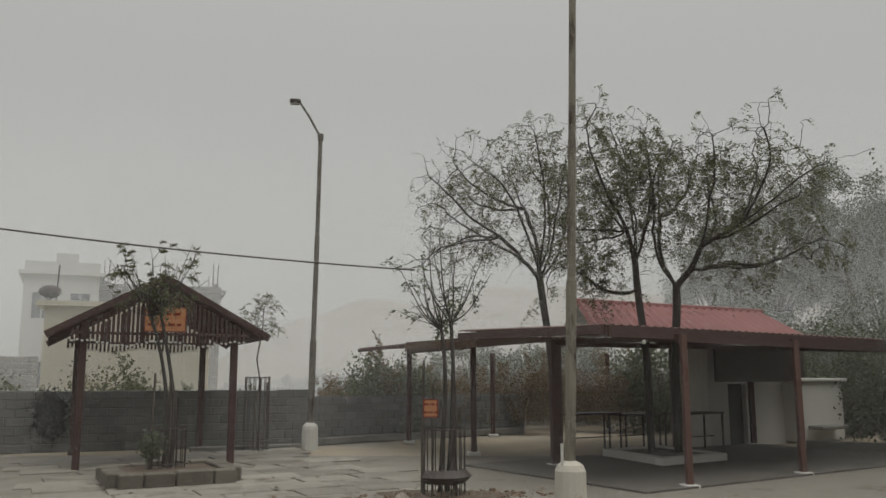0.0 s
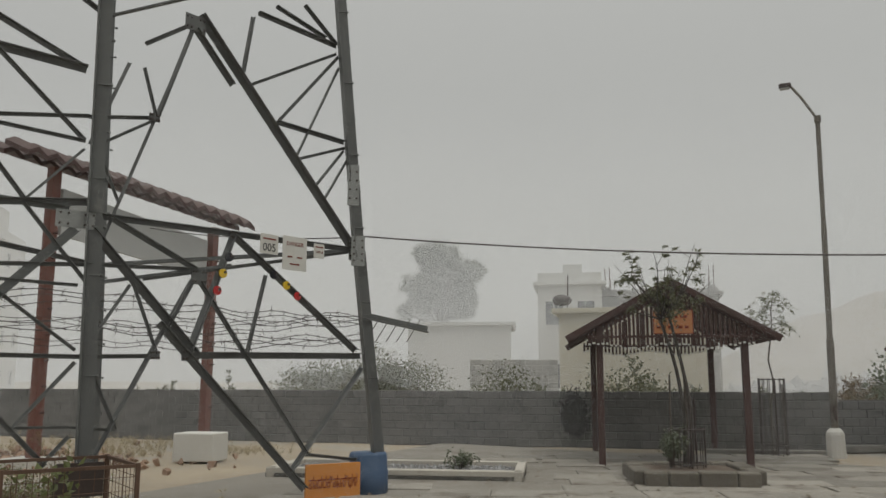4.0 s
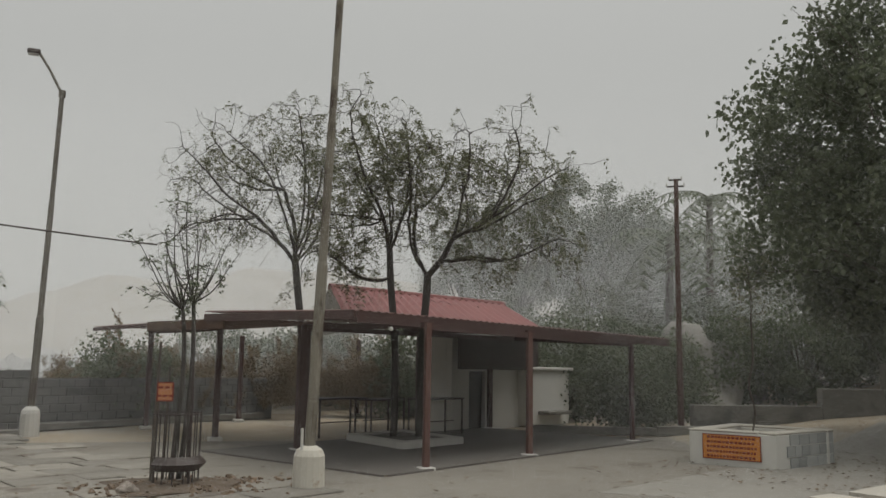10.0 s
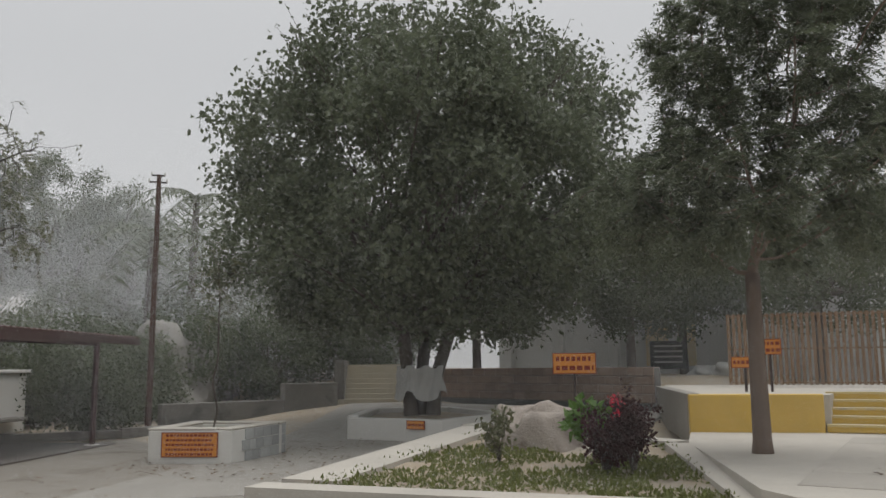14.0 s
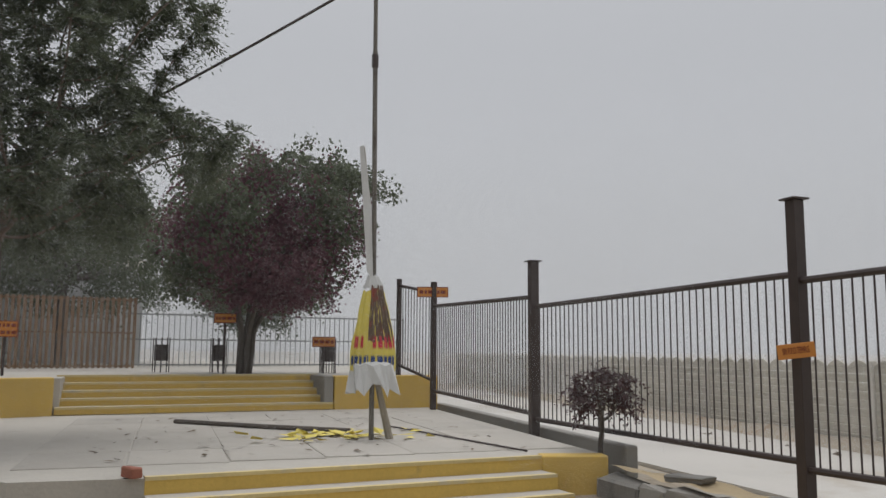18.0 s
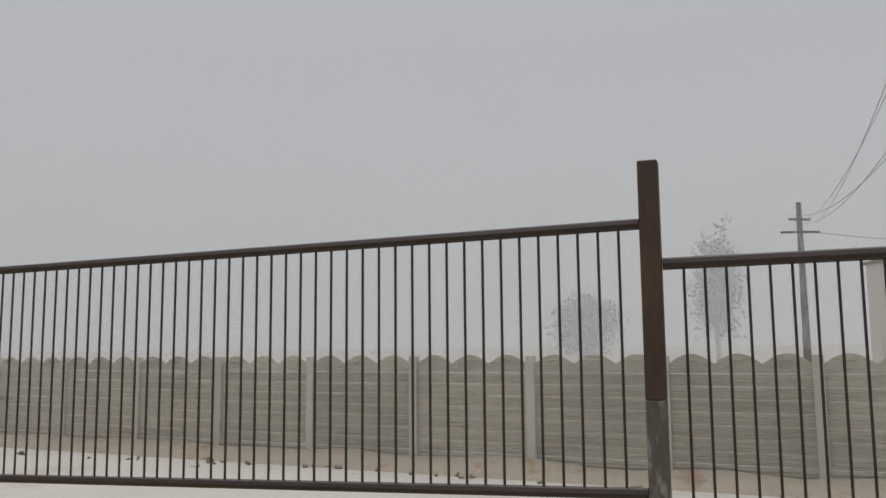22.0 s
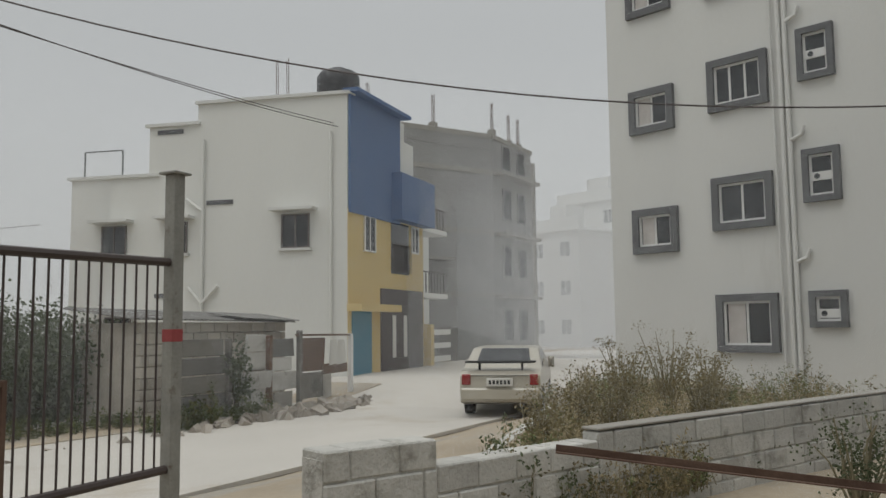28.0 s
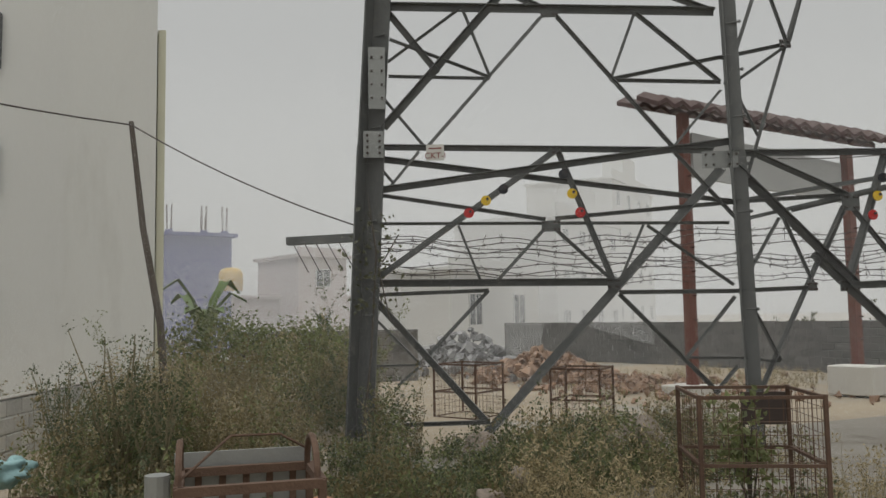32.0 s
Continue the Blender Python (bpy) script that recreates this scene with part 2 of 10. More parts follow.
def leaf_material(name, colour, vary=0.18, through=0.45):
    m = material(name, colour, 0.55, vary * 0.4, 1.5, 30, 0, islands=vary)
    n, ln = m.node_tree.nodes, m.node_tree.links
    b = n["Principled BSDF"]
    glow = n.new("ShaderNodeBsdfTranslucent")
    mix = n.new("ShaderNodeMixShader")
    mix.inputs[0].default_value = through
    ln.new(b.inputs["Base Color"].links[0].from_socket, glow.inputs[0])
    ln.new(b.outputs[0], mix.inputs[1])
    ln.new(glow.outputs[0], mix.inputs[2])
    ln.new(mix.outputs[0], n["Material Output"].inputs[0])
    return m


PAVING = material("grey_stone_paving", (0.25, 0.232, 0.2), 0.85, 0.3, 0.9, 22, 0.5, stain=(0.13, 0.108, 0.085), stain_at=0.54, stain_scale=1.3, pieces=0.22)
CONCRETE = material("pale_concrete", (0.28, 0.265, 0.235), 0.9, 0.18, 0.9, 30, 0.3, stain=(0.26, 0.24, 0.2), stain_at=0.58)
YARD = material("worn_yard_cement", (0.225, 0.207, 0.177), 0.9, 0.22, 0.7, 25, 0.35, stain=(0.15, 0.13, 0.105), stain_at=0.55, stain_scale=0.8)
CONCRETE_OLD = material("dark_weathered_cement", (0.2, 0.19, 0.17), 0.95, 0.25, 1.0, 30, 0.4, stain=(0.1, 0.095, 0.085), stain_at=0.52)
EARTH = material("dry_earth", (0.34, 0.285, 0.21), 0.95, 0.3, 0.5, 12, 0.6, stain=(0.3, 0.28, 0.24), stain_at=0.5, stain_scale=0.35)
ROAD = material("dusty_concrete_road", (0.49, 0.465, 0.42), 0.9, 0.12, 0.4, 25, 0.25, stain=(0.4, 0.35, 0.28), stain_at=0.58, stain_scale=0.35)
BLOCK = material("grey_cement_block", (0.15, 0.15, 0.145), 0.95, 0.25, 1.2, 35, 0.5, pieces=0.16, islands=0.12)
BLOCK_NEW = material("pale_cement_block", (0.46, 0.45, 0.415), 0.95, 0.3, 2.2, 28, 0.8, pieces=0.14, stain=(0.24, 0.23, 0.2), stain_at=0.56, stain_scale=2.4)
BRICKWORK = material("laterite_block", (0.26, 0.185, 0.14), 0.95, 0.25, 1.5, 30, 0.5, pieces=0.2)
STEEL_RED = material("red_oxide_painted_steel", (0.078, 0.042, 0.037), 0.6, 0.25, 2.0, 40, 0.15, stain=(0.07, 0.045, 0.035), stain_at=0.58)
STEEL_TIN = material("red_sheet_roofing", (0.14, 0.07, 0.06), 0.55, 0.25, 0.6, 20, 0.1, stain=(0.12, 0.06, 0.05), stain_at=0.6)
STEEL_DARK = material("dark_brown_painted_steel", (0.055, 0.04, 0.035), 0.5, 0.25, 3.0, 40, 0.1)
STEEL_RUST = material("rusty_steel", (0.115, 0.07, 0.048), 0.85, 0.35, 4.0, 50, 0.3, stain=(0.08, 0.045, 0.03), stain_at=0.5)
GALV = material("weathered_galvanised_steel", (0.13, 0.135, 0.13), 0.55, 0.25, 2.5, 40, 0.12, metal=0.25, stain=(0.22, 0.22, 0.2), stain_at=0.6, stain_scale=3)
WHITE = material("white_limewash", (0.62, 0.61, 0.57), 0.9, 0.1, 0.8, 30, 0.2, stain=(0.42, 0.39, 0.33), stain_at=0.62, upright=0.35)
CREAM = material("cream_wall_paint", (0.63, 0.63, 0.6), 0.85, 0.06, 0.3, 30, 0.08, stain=(0.55, 0.545, 0.51), stain_at=0.62, stain_scale=0.5, upright=0.25)
YELLOW = material("yellow_ochre_paint", (0.62, 0.42, 0.1), 0.75, 0.2, 1.2, 30, 0.15, stain=(0.3, 0.22, 0.1), stain_at=0.6)
STEEL_BAND = material("faded_red_band", (0.3, 0.06, 0.06), 0.8, 0.2)
ORANGE = material("orange_sign_paint", (0.62, 0.25, 0.05), 0.6, 0.06, 2, 30, 0.03)
ORANGE_FADED = material("faded_orange_paint", (0.5, 0.22, 0.1), 0.7, 0.12, 3, 30, 0.03)
BARK = material("grey_brown_bark", (0.115, 0.098, 0.082), 0.95, 0.3, 4, 30, 0.8, upright=0.3)
GLASS_DARK = material("dark_window_glass", (0.03, 0.033, 0.035), 0.12, 0.2, 1, 5, 0)
LEAF = leaf_material("dark_green_leaf", (0.135, 0.155, 0.1))
LEAF_DRY = leaf_material("dry_olive_leaf", (0.15, 0.155, 0.09))
WEED = leaf_material("weed_green", (0.185, 0.21, 0.09), 0.3)
BROWN_GRASS = leaf_material("dull_brown_grass", (0.19, 0.145, 0.09))
STRAW = leaf_material("dry_straw", (0.42, 0.35, 0.21))


# ---- the lie of the land ----
def smooth(a, b, x):
    t = min(1.0, max(0.0, (x - a) / (b - a)))
    return t * t * (3 - 2 * t)


def land(x, y):
    """Height of the ground: level yard, a rise towards the stairs, a lower road beyond the gate."""
    z = 0.62 * smooth(12.5, 21, x) * smooth(1.0, 6.0, y)
    z += 0.75 * smooth(21.0, 23.5, x) * smooth(-4.6, -3.5, y)
    z += 0.16 * smooth(-2.5, -4.4, y) - 0.5 * smooth(-5.6, -8.2, y)
    z += 0.5 * smooth(-16.5, -21, x) * smooth(3.0, -14.0, y)
    z += 9.0 * smooth(70, 170, y) * smooth(-60, 40, x) * smooth(190, 90, x)
    return z


def steps_axis(fine_lo, fine_hi, step, far):
    near = list(np.arange(fine_lo, fine_hi + 1e-6, step))
    out, d = [], step
    x = fine_hi
    while x < far:
        d *= 1.5
        x += d
        out.append(x)
    back, d = [], step
    x = fine_lo
    while x > -far:
        d *= 1.5
        x -= d
        back.append(x)
    return back[::-1] + near + out


def ground_sheet():
    xs, ys = steps_axis(-45, 45, 0.75, 900), steps_axis(-40, 45, 0.75, 900)
    v, f = [], []
    for x in xs:
        for y in ys:
            rough = 0.05 * noise.noise(Vector((x * 0.6, y * 0.6, 0))) if abs(x) < 46 and abs(y) < 46 else 0
            v.append((x, y, land(x, y) - 0.05 + rough * 0.6))
    k = len(ys)
    for i in range(len(xs) - 1):
        for j in range(k - 1):
            f.append((i * k + j, (i + 1) * k + j, (i + 1) * k + j + 1, i * k + j + 1))
    m = Mesh().add(v, f)
    solid("ground", m, EARTH, "dry brown earth with dust and thin grass", "ground", kind="structure", smooth=True)


def laid_sheet(name, corners, nu, nv, mat, label, lift=0.012, kind="structure", thick=0.06):
    """A thin paved layer over the ground between four plan corners."""
    c = [Vector((*p, 0)) for p in corners]
    v, f = [], []
    for i in range(nu + 1):
        for j in range(nv + 1):
            a, b = i / nu, j / nv
            p = c[0].lerp(c[1], a).lerp(c[3].lerp(c[2], a), b)
            v.append((p.x, p.y, land(p.x, p.y) + lift))
    w = nv + 1
    for i in range(nu):
        for j in range(nv):
            f.append((i * w + j, (i + 1) * w + j, (i + 1) * w + j + 1, i * w + j + 1))
    n0 = len(v)
    ring = [i * w for i in range(nu + 1)] + [nu * w + j for j in range(1, nv + 1)] + [i * w + nv for i in range(nu - 1, -1, -1)] + [j for j in range(nv - 1, 0, -1)]
    v += [(v[i][0], v[i][1], v[i][2] - thick) for i in ring]
    k = len(ring)
    f += [(ring[i], n0 + i, n0 + (i + 1) % k, ring[(i + 1) % k]) for i in range(k)]
    return solid(name, Mesh().add(v, f), mat, label, name, kind=kind)


ground_sheet()
laid_sheet("road", ((-46, -17.5), (40, -14.6), (40, -7.6), (-46, -8.2)), 60, 10, ROAD, "pale dusty concrete road outside the gate", 0.03)
laid_sheet("pavement", ((-9.5, 3.2), (7.4, 3.2), (13.5, 16.4), (-9.8, 20.6)), 30, 30, YARD, "worn pale cement under the yard's stone slabs", 0.0)
laid_sheet("trim", ((6.6, 9.6), (19.8, 14.9), (21.2, 12.6), (9.2, 7.2)), 24, 8, CONCRETE, "sloping cement path up to the stairs", 0.006)
laid_sheet("trim", ((9.2, 7.4), (20.6, 12.9), (19.8, 5.6), (13.2, 5.2)), 16, 8, CONCRETE, "worn cement apron round the sacred tree", 0.002)


def block_wall(name, a, b, height, z0, mat, label, size=(0.4, 0.2), thick=0.2, singles=300, seed=1, follow=False, prefer=None, tops=0.0):
    """A wall of coursed blocks with open joints from a to b: the blocks of the middle stretch are parts, the rest is joined."""
    rng = np.random.default_rng(seed)
    a, b = Vector((*a, 0)), Vector((*b, 0))
    length = (b - a).length
    turn = math.degrees(math.atan2(b.y - a.y, b.x - a.x))
    root = thing(name, (a.x, a.y, 0), turn, label, "wall", kind="structure")
    core = Mesh()
    core.box((0, 0.02, z0 - 0.3), (length, thick - 0.02, z0 + height - 0.03))
    part("mortar", core, BLOCK_NEW if mat is BLOCK_NEW else MORTAR, root)
    courses = max(1, round(height / size[1]))
    cells = []
    for r in range(courses):
        x = -size[0] / 2 * (r % 2)
        while x < length:
            x0, x1 = max(0, x), min(length, x + size[0])
            if x1 - x0 > 0.06:
                cells.append((r, x0, x1))
            x += size[0]
    mid = (prefer if prefer is not None else 0.5) * length
    cells.sort(key=lambda c: abs((c[1] + c[2]) / 2 - mid))
    shared = {}
    rest = Mesh()
    for i, (r, x0, x1) in enumerate(cells):
        zb = z0 + r * size[1]
        h = size[1] - 0.012
        dy = rng.uniform(-0.008, 0.008)
        top = tops * rng.uniform(0, 1) if r == courses - 1 else 0
        if i < singles:
            key = round(x1 - x0, 2)
            if key not in shared:
                mm = Mesh().cbox((0, 0, 0), (key - 0.012, thick, h), 0.012)
                shared[key] = mm.data("block")
                shared[key].materials.append(mat)
            ob = new("block", shared[key])
            ob.parent = root
            ob.location = (x0 + 0.006, dy, zb + top)
        else:
            rest.box((x0 + 0.006, dy, zb + top), (x1 - 0.006, thick + dy, zb + h + top))
    if rest.n:
        part("blockwork", rest, mat, root, kind="stuff")
    return root


MORTAR = material("grey_mortar", (0.125, 0.122, 0.115), 0.95, 0.2, 2, 40, 0.4)


# ---- tools for things ----
def rect(cx, cy, sx, sy, turn=0.0):
    a = radians(turn)
    ca, sa = math.cos(a), math.sin(a)
    return [(cx + x * ca - y * sa, cy + x * sa + y * ca) for x, y in ((-sx / 2, -sy / 2), (sx / 2, -sy / 2), (sx / 2, sy / 2), (-sx / 2, sy / 2))]


def crown_points(rng, centre, radii, clumps, per, spread, hollow=0.35, floor=None, lump=0.25):
    """Leaf places: clumps scattered through an uneven ellipsoid, denser towards its rim."""
    out, heads = [], []
    for _ in range(clumps):
        d = rng.normal(size=3)
        d /= np.linalg.norm(d)
        wob = 1 + lump * noise.noise(Vector((d * 2.3).tolist()) + Vector((centre[0], centre[1], 0.5)))
        r = (hollow + (1 - hollow) * rng.uniform() ** 0.55) * wob
        p = np.array(centre) + d * np.array(radii) * r
        if floor is not None and p[2] < floor:
            p[2] = floor + rng.uniform(0, 0.5)
        heads.append(p)
        out.append(p + rng.normal(size=(per, 3)) * spread)
    return np.concatenate(out), np.array(heads)


def limbs(mesh, rng, base, heads, r0, joints=6, count=40, bend=0.25):
    """Tapered limbs from a fork to some of the leaf clumps."""
    base = np.array(base, float)
    pick = heads[rng.permutation(len(heads))[:count]]
    for h in pick:
        mid = base + (h - base) * 0.5 + rng.normal(size=3) * bend * np.linalg.norm(h - base) * 0.3
        mid[2] += 0.08 * np.linalg.norm(h - base)
        t = np.linspace(0, 1, joints)[:, None]
        pts = (1 - t) ** 2 * base + 2 * t * (1 - t) * mid + t * t * h
        mesh.tube(pts, np.linspace(r0 * rng.uniform(0.35, 1.0), 0.012, joints), 5, cap=False)


def branch(mesh, rng, p, d, length, r, depth, tips, gnarl=0.22, spread=0.75, kids=(2, 3), rise=0.12, sides=6):
    """Recursive bare branching; the ends are collected in tips."""
    steps = 4 if depth > 1 else 3
    pts, dd = [np.array(p, float)], np.array(d, float)
    for _ in range(steps):
        dd = dd + rng.normal(size=3) * gnarl
        dd[2] += rise
        dd /= np.linalg.norm(dd)
        pts.append(pts[-1] + dd * length / steps)
    radii = np.linspace(r, max(r * 0.62, 0.004), steps + 1)
    mesh.tube(pts, radii, sides if depth > 2 else 4 if depth > 0 else 3, cap=False)
    if depth == 0:
        tips.append(pts[-1])
        tips.append(pts[-2])
        return
    for _ in range(rng.integers(kids[0], kids[1] + 1)):
        e = dd + rng.normal(size=3) * spread
        e /= np.linalg.norm(e)
        branch(mesh, rng, pts[-1], e, length * rng.uniform(0.62, 0.88), radii[-1] * rng.uniform(0.6, 0.82), depth - 1, tips, gnarl, spread, kids, rise, sides)
    if depth > 1 and rng.uniform() < 0.8:
        e = dd + rng.normal(size=3) * spread
        e /= np.linalg.norm(e)
        branch(mesh, rng, pts[2], e, length * 0.6, radii[2] * 0.5, depth - 2, tips, gnarl, spread, kids, rise, sides)

# ---- yard: block wall, shelters, poles ----
block_wall("wall_north", (-31.0, 16.2), (-0.3, 22.3), 1.4, -0.03, BLOCK, "weathered grey cement-block boundary wall with sooty patch", prefer=0.72, seed=3, tops=0.02)
block_wall("wall_northeast", (-0.3, 22.36), (6.3, 26.2), 1.25, -0.03, BLOCK, "weathered grey cement-block boundary wall behind the shelter", singles=130, prefer=0.3, seed=4)


def pavilion():
    root = thing("pavilion", (-3.69, 18.69, 0), 16.5, "open garden pavilion with dark red slatted gable roof on four posts", "pavilion")
    d, eave, apex = 1.96, 2.46, 3.53
    for x, y in ((-1.38, -1.92), (1.38, -1.92), (-1.38, 1.92), (1.38, 1.92)):
        part("post", Mesh().cbox((x - 0.065, y - 0.065, -0.1), (x + 0.065, y + 0.065, eave + 0.25), 0.008), STEEL_RED, root)
    for s in (-1, 1):
        for k in range(24):
            y0 = -d - 0.25 + k * (2 * d + 0.5) / 24
            y1 = y0 + (2 * d + 0.5) / 24 * 0.94
            e = 0.012 * (k % 2)
            m = Mesh().add([(s * 1.98, y0, eave - 0.02 + e), (s * 1.98, y1, eave - 0.02 + e), (0, y1, apex + e), (0, y0, apex + e), (s * 1.98, y0, eave - 0.05 + e), (s * 1.98, y1, eave - 0.05 + e), (0, y1, apex - 0.03 + e), (0, y0, apex - 0.03 + e)],
                           [(0, 1, 2, 3), (7, 6, 5, 4), (0, 4, 5, 1), (2, 6, 7, 3), (1, 5, 6, 2), (0, 3, 7, 4)])
            part("roof_slat", m, STEEL_RED, root)
        part("eave_beam", Mesh().bar((s * 1.385, -d, eave + 0.2), (s * 1.385, d, eave + 0.2), 0.08), STEEL_RED, root)
    for y in (-d - 0.2, d + 0.2):
        for s in (-1, 1):
            part("barge_board", Mesh().bar((s * 2.02, y, eave - 0.03), (0, y, apex + 0.02), 0.04, 0.14), STEEL_RED, root)
    for y in (-d - 0.18, d + 0.18):
        k = 0
        x = -1.58
        while x <= 1.6:
            top = apex - 0.12 - abs(x) * (apex - eave) / 1.98
            low = eave - 0.14 + 0.05 * math.cos(x * 4.5) + 0.015 * math.sin(k * 2.1)
            if top > low:
                part("slat", Mesh().box((x - 0.022, y - 0.012, low), (x + 0.022, y + 0.012, top)), STEEL_RED, root)
                part("slat_tip", Mesh().box((x - 0.022, y - 0.013, low - 0.035), (x + 0.022, y + 0.013, low)), WHITE, root, "white painted slat end")
            x += 0.086
            k += 1
        part("tie_beam", Mesh().bar((-1.6, y, eave + 0.02), (1.6, y, eave + 0.02), 0.05), STEEL_RED, root)


pavilion()


def orange_board(name, at, turn, w, h, rows, label, tilt=0, category="sign", letters=0.5, back=True, parent=None, colour=None):
    """An orange board with a dark rim and rows of unreadable writing as bars."""
    root = parent if parent else thing(name, at, turn, label, category)
    o = (0, 0, 0)
    t = 0.02
    part("board", Mesh().cbox((-w / 2, -t / 2, -h / 2), (w / 2, t / 2, h / 2), 0.004), colour or ORANGE, root)
    for a, b in (((-w / 2, -t / 2 - 0.004, -h / 2), (w / 2, t / 2, -h / 2 + 0.015)), ((-w / 2, -t / 2 - 0.004, h / 2 - 0.015), (w / 2, t / 2, h / 2)), ((-w / 2, -t / 2 - 0.0045, -h / 2), (-w / 2 + 0.015, t / 2, h / 2)), ((w / 2 - 0.015, -t / 2 - 0.0045, -h / 2), (w / 2, t / 2, h / 2))):
        part("rim", Mesh().box(a, b), SIGN_TEXT, root)
    rng = np.random.default_rng(int(abs(at[0] * 100)) + 7)
    for r in range(rows):
        z = h / 2 - (r + 0.65) * h / (rows + 0.3)
        x = -w * 0.42
        while x < w * 0.4:
            l = rng.uniform(0.35, 0.9) * h / (rows + 1)
            m = Mesh().box((x, -t / 2 - 0.005, z - h / (rows + 1) * letters * 0.35), (min(x + l, w * 0.44), -t / 2 + 0.001, z + h / (rows + 1) * letters * 0.35))
            part("writing_bar", m, SIGN_TEXT, root)
            x += l + 0.25 * h / (rows + 1)
    return root


SIGN_TEXT = material("dark_red_sign_paint", (0.2, 0.03, 0.015), 0.6, 0.1, 3, 30, 0)


def tin_roof(name_root, corners, thick, mat, ribs=0.18, wave=0.025, name="roof"):
    """A sheet roof with ribs running from the first edge to the opposite one."""
    c = [Vector(p) for p in corners]
    n = max(4, int((c[1] - c[0]).length / ribs))
    v, f = [], []
    for i in range(n * 2 + 1):
        a = i / (n * 2)
        up = wave if i % 2 else 0
        for b in (0.0, 1.0):
            p = c[0].lerp(c[1], a).lerp(c[3].lerp(c[2], a), b)
            v += [(p.x, p.y, p.z + up), (p.x, p.y, p.z + up - thick)]
    for i in range(n * 2):
        q, r = i * 4, i * 4 + 4
        f += [(q, r, r + 2, q + 2), (q + 1, q + 3, r + 3, r + 1), (q, q + 1, r + 1, r), (q + 2, r + 2, r + 3, q + 3)]
    f += [(0, 2, 3, 1), (n * 8, n * 8 + 1, n * 8 + 3, n * 8 + 2)]
    return part(name, Mesh().add(v, f), mat, name_root)


def yard_shelter():
    root = thing("shelter", (0, 0, 0), 0, "long open shelter, low rusty sheet roof on red steel posts", "shelter")
    posts = [((5.44, 12.52), 2.3, 0.048, STEEL_POST), ((8.1, 13.81), 2.28, 0.05, STEEL_POST), ((11.98, 15.78), 2.2, 0.045, STEEL_RED), ((4.35, 15.89), 2.35, 0.1, STEEL_RED), ((3.28, 18.76), 2.38, 0.06, STEEL_RED), ((2.23, 22.4), 2.4, 0.06, STEEL_RED), ((4.95, 24.6), 2.4, 0.06, STEEL_RED), ((9.2, 26.6), 2.45, 0.06, STEEL_RED), ((10.6, 20.0), 2.3, 0.06, STEEL_RED), ((7.75, 18.2), 2.4, 0.05, STEEL_RED)]
    for (x, y), h, r, mat in posts:
        p = part("post", Mesh().cbox((x - r, y - r, -0.05), (x + r, y + r, h), 0.006), mat, root)
        part("footing", Mesh().cbox((x - r - 0.08, y - r - 0.08, -0.05), (x + r + 0.08, y + r + 0.08, 0.045), 0.02), WHITE, root, "white cement footing")
    tin_roof(root, ((4.1, 12.15, 2.42), (13.6, 16.45, 2.36), (11.3, 21.6, 2.62), (2.7, 17.3, 2.62)), 0.012, STEEL_TIN)
    tin_roof(root, ((3.0, 16.6, 2.46), (5.6, 17.6, 2.5), (3.9, 24.4, 2.52), (0.9, 23.0, 2.46)), 0.012, STEEL_TIN)
    part("fascia", Mesh().bar((4.08, 12.1, 2.33), (13.62, 16.42, 2.27), 0.03, 0.17), STEEL_RED, root, "dark red front fascia beam")
    part("fascia", Mesh().bar((4.05, 12.15, 2.36), (2.7, 17.3, 2.5), 0.03, 0.14), STEEL_RED, root)
    part("fascia", Mesh().bar((2.95, 16.55, 2.36), (1.9, 20.0, 2.4), 0.03, 0.2), STEEL_RUST, root, "rusty side board")
    part("fascia", Mesh().bar((1.9, 20.0, 2.42), (0.9, 23.0, 2.4), 0.03, 0.08), STEEL_RED, root)
    for a, b in (((5.44, 12.52, 2.24), (11.98, 15.78, 2.18)), ((4.35, 15.89, 2.3), (10.9, 19.2, 2.35)), ((3.28, 18.76, 2.36), (2.23, 22.4, 2.36)), ((5.44, 12.52, 2.26), (4.35, 15.89, 2.32)), ((8.1, 13.81, 2.26), (7.0, 17.3, 2.4)), ((11.98, 15.78, 2.18), (10.6, 20.0, 2.4))):
        part("beam", Mesh().bar(a, b, 0.06, 0.1), STEEL_RED, root)
    return root


STEEL_POST = material("faded_brown_red_paint", (0.12, 0.06, 0.048), 0.65, 0.2, 2, 40, 0.12, stain=(0.1, 0.06, 0.045), stain_at=0.6)
yard_shelter()
# cement floor, its colour lowered to deepen the shade below the roof
laid_sheet("floor", ((4.5, 11.9), (12.6, 15.8), (10.6, 20.2), (2.6, 16.2)), 10, 10, material("smooth_grey_cement_floor", (0.135, 0.122, 0.11), 0.75, 0.15, 0.8, 25, 0.15), "smooth grey cement shelter floor, toned darker for the roof's shade", 0.03)


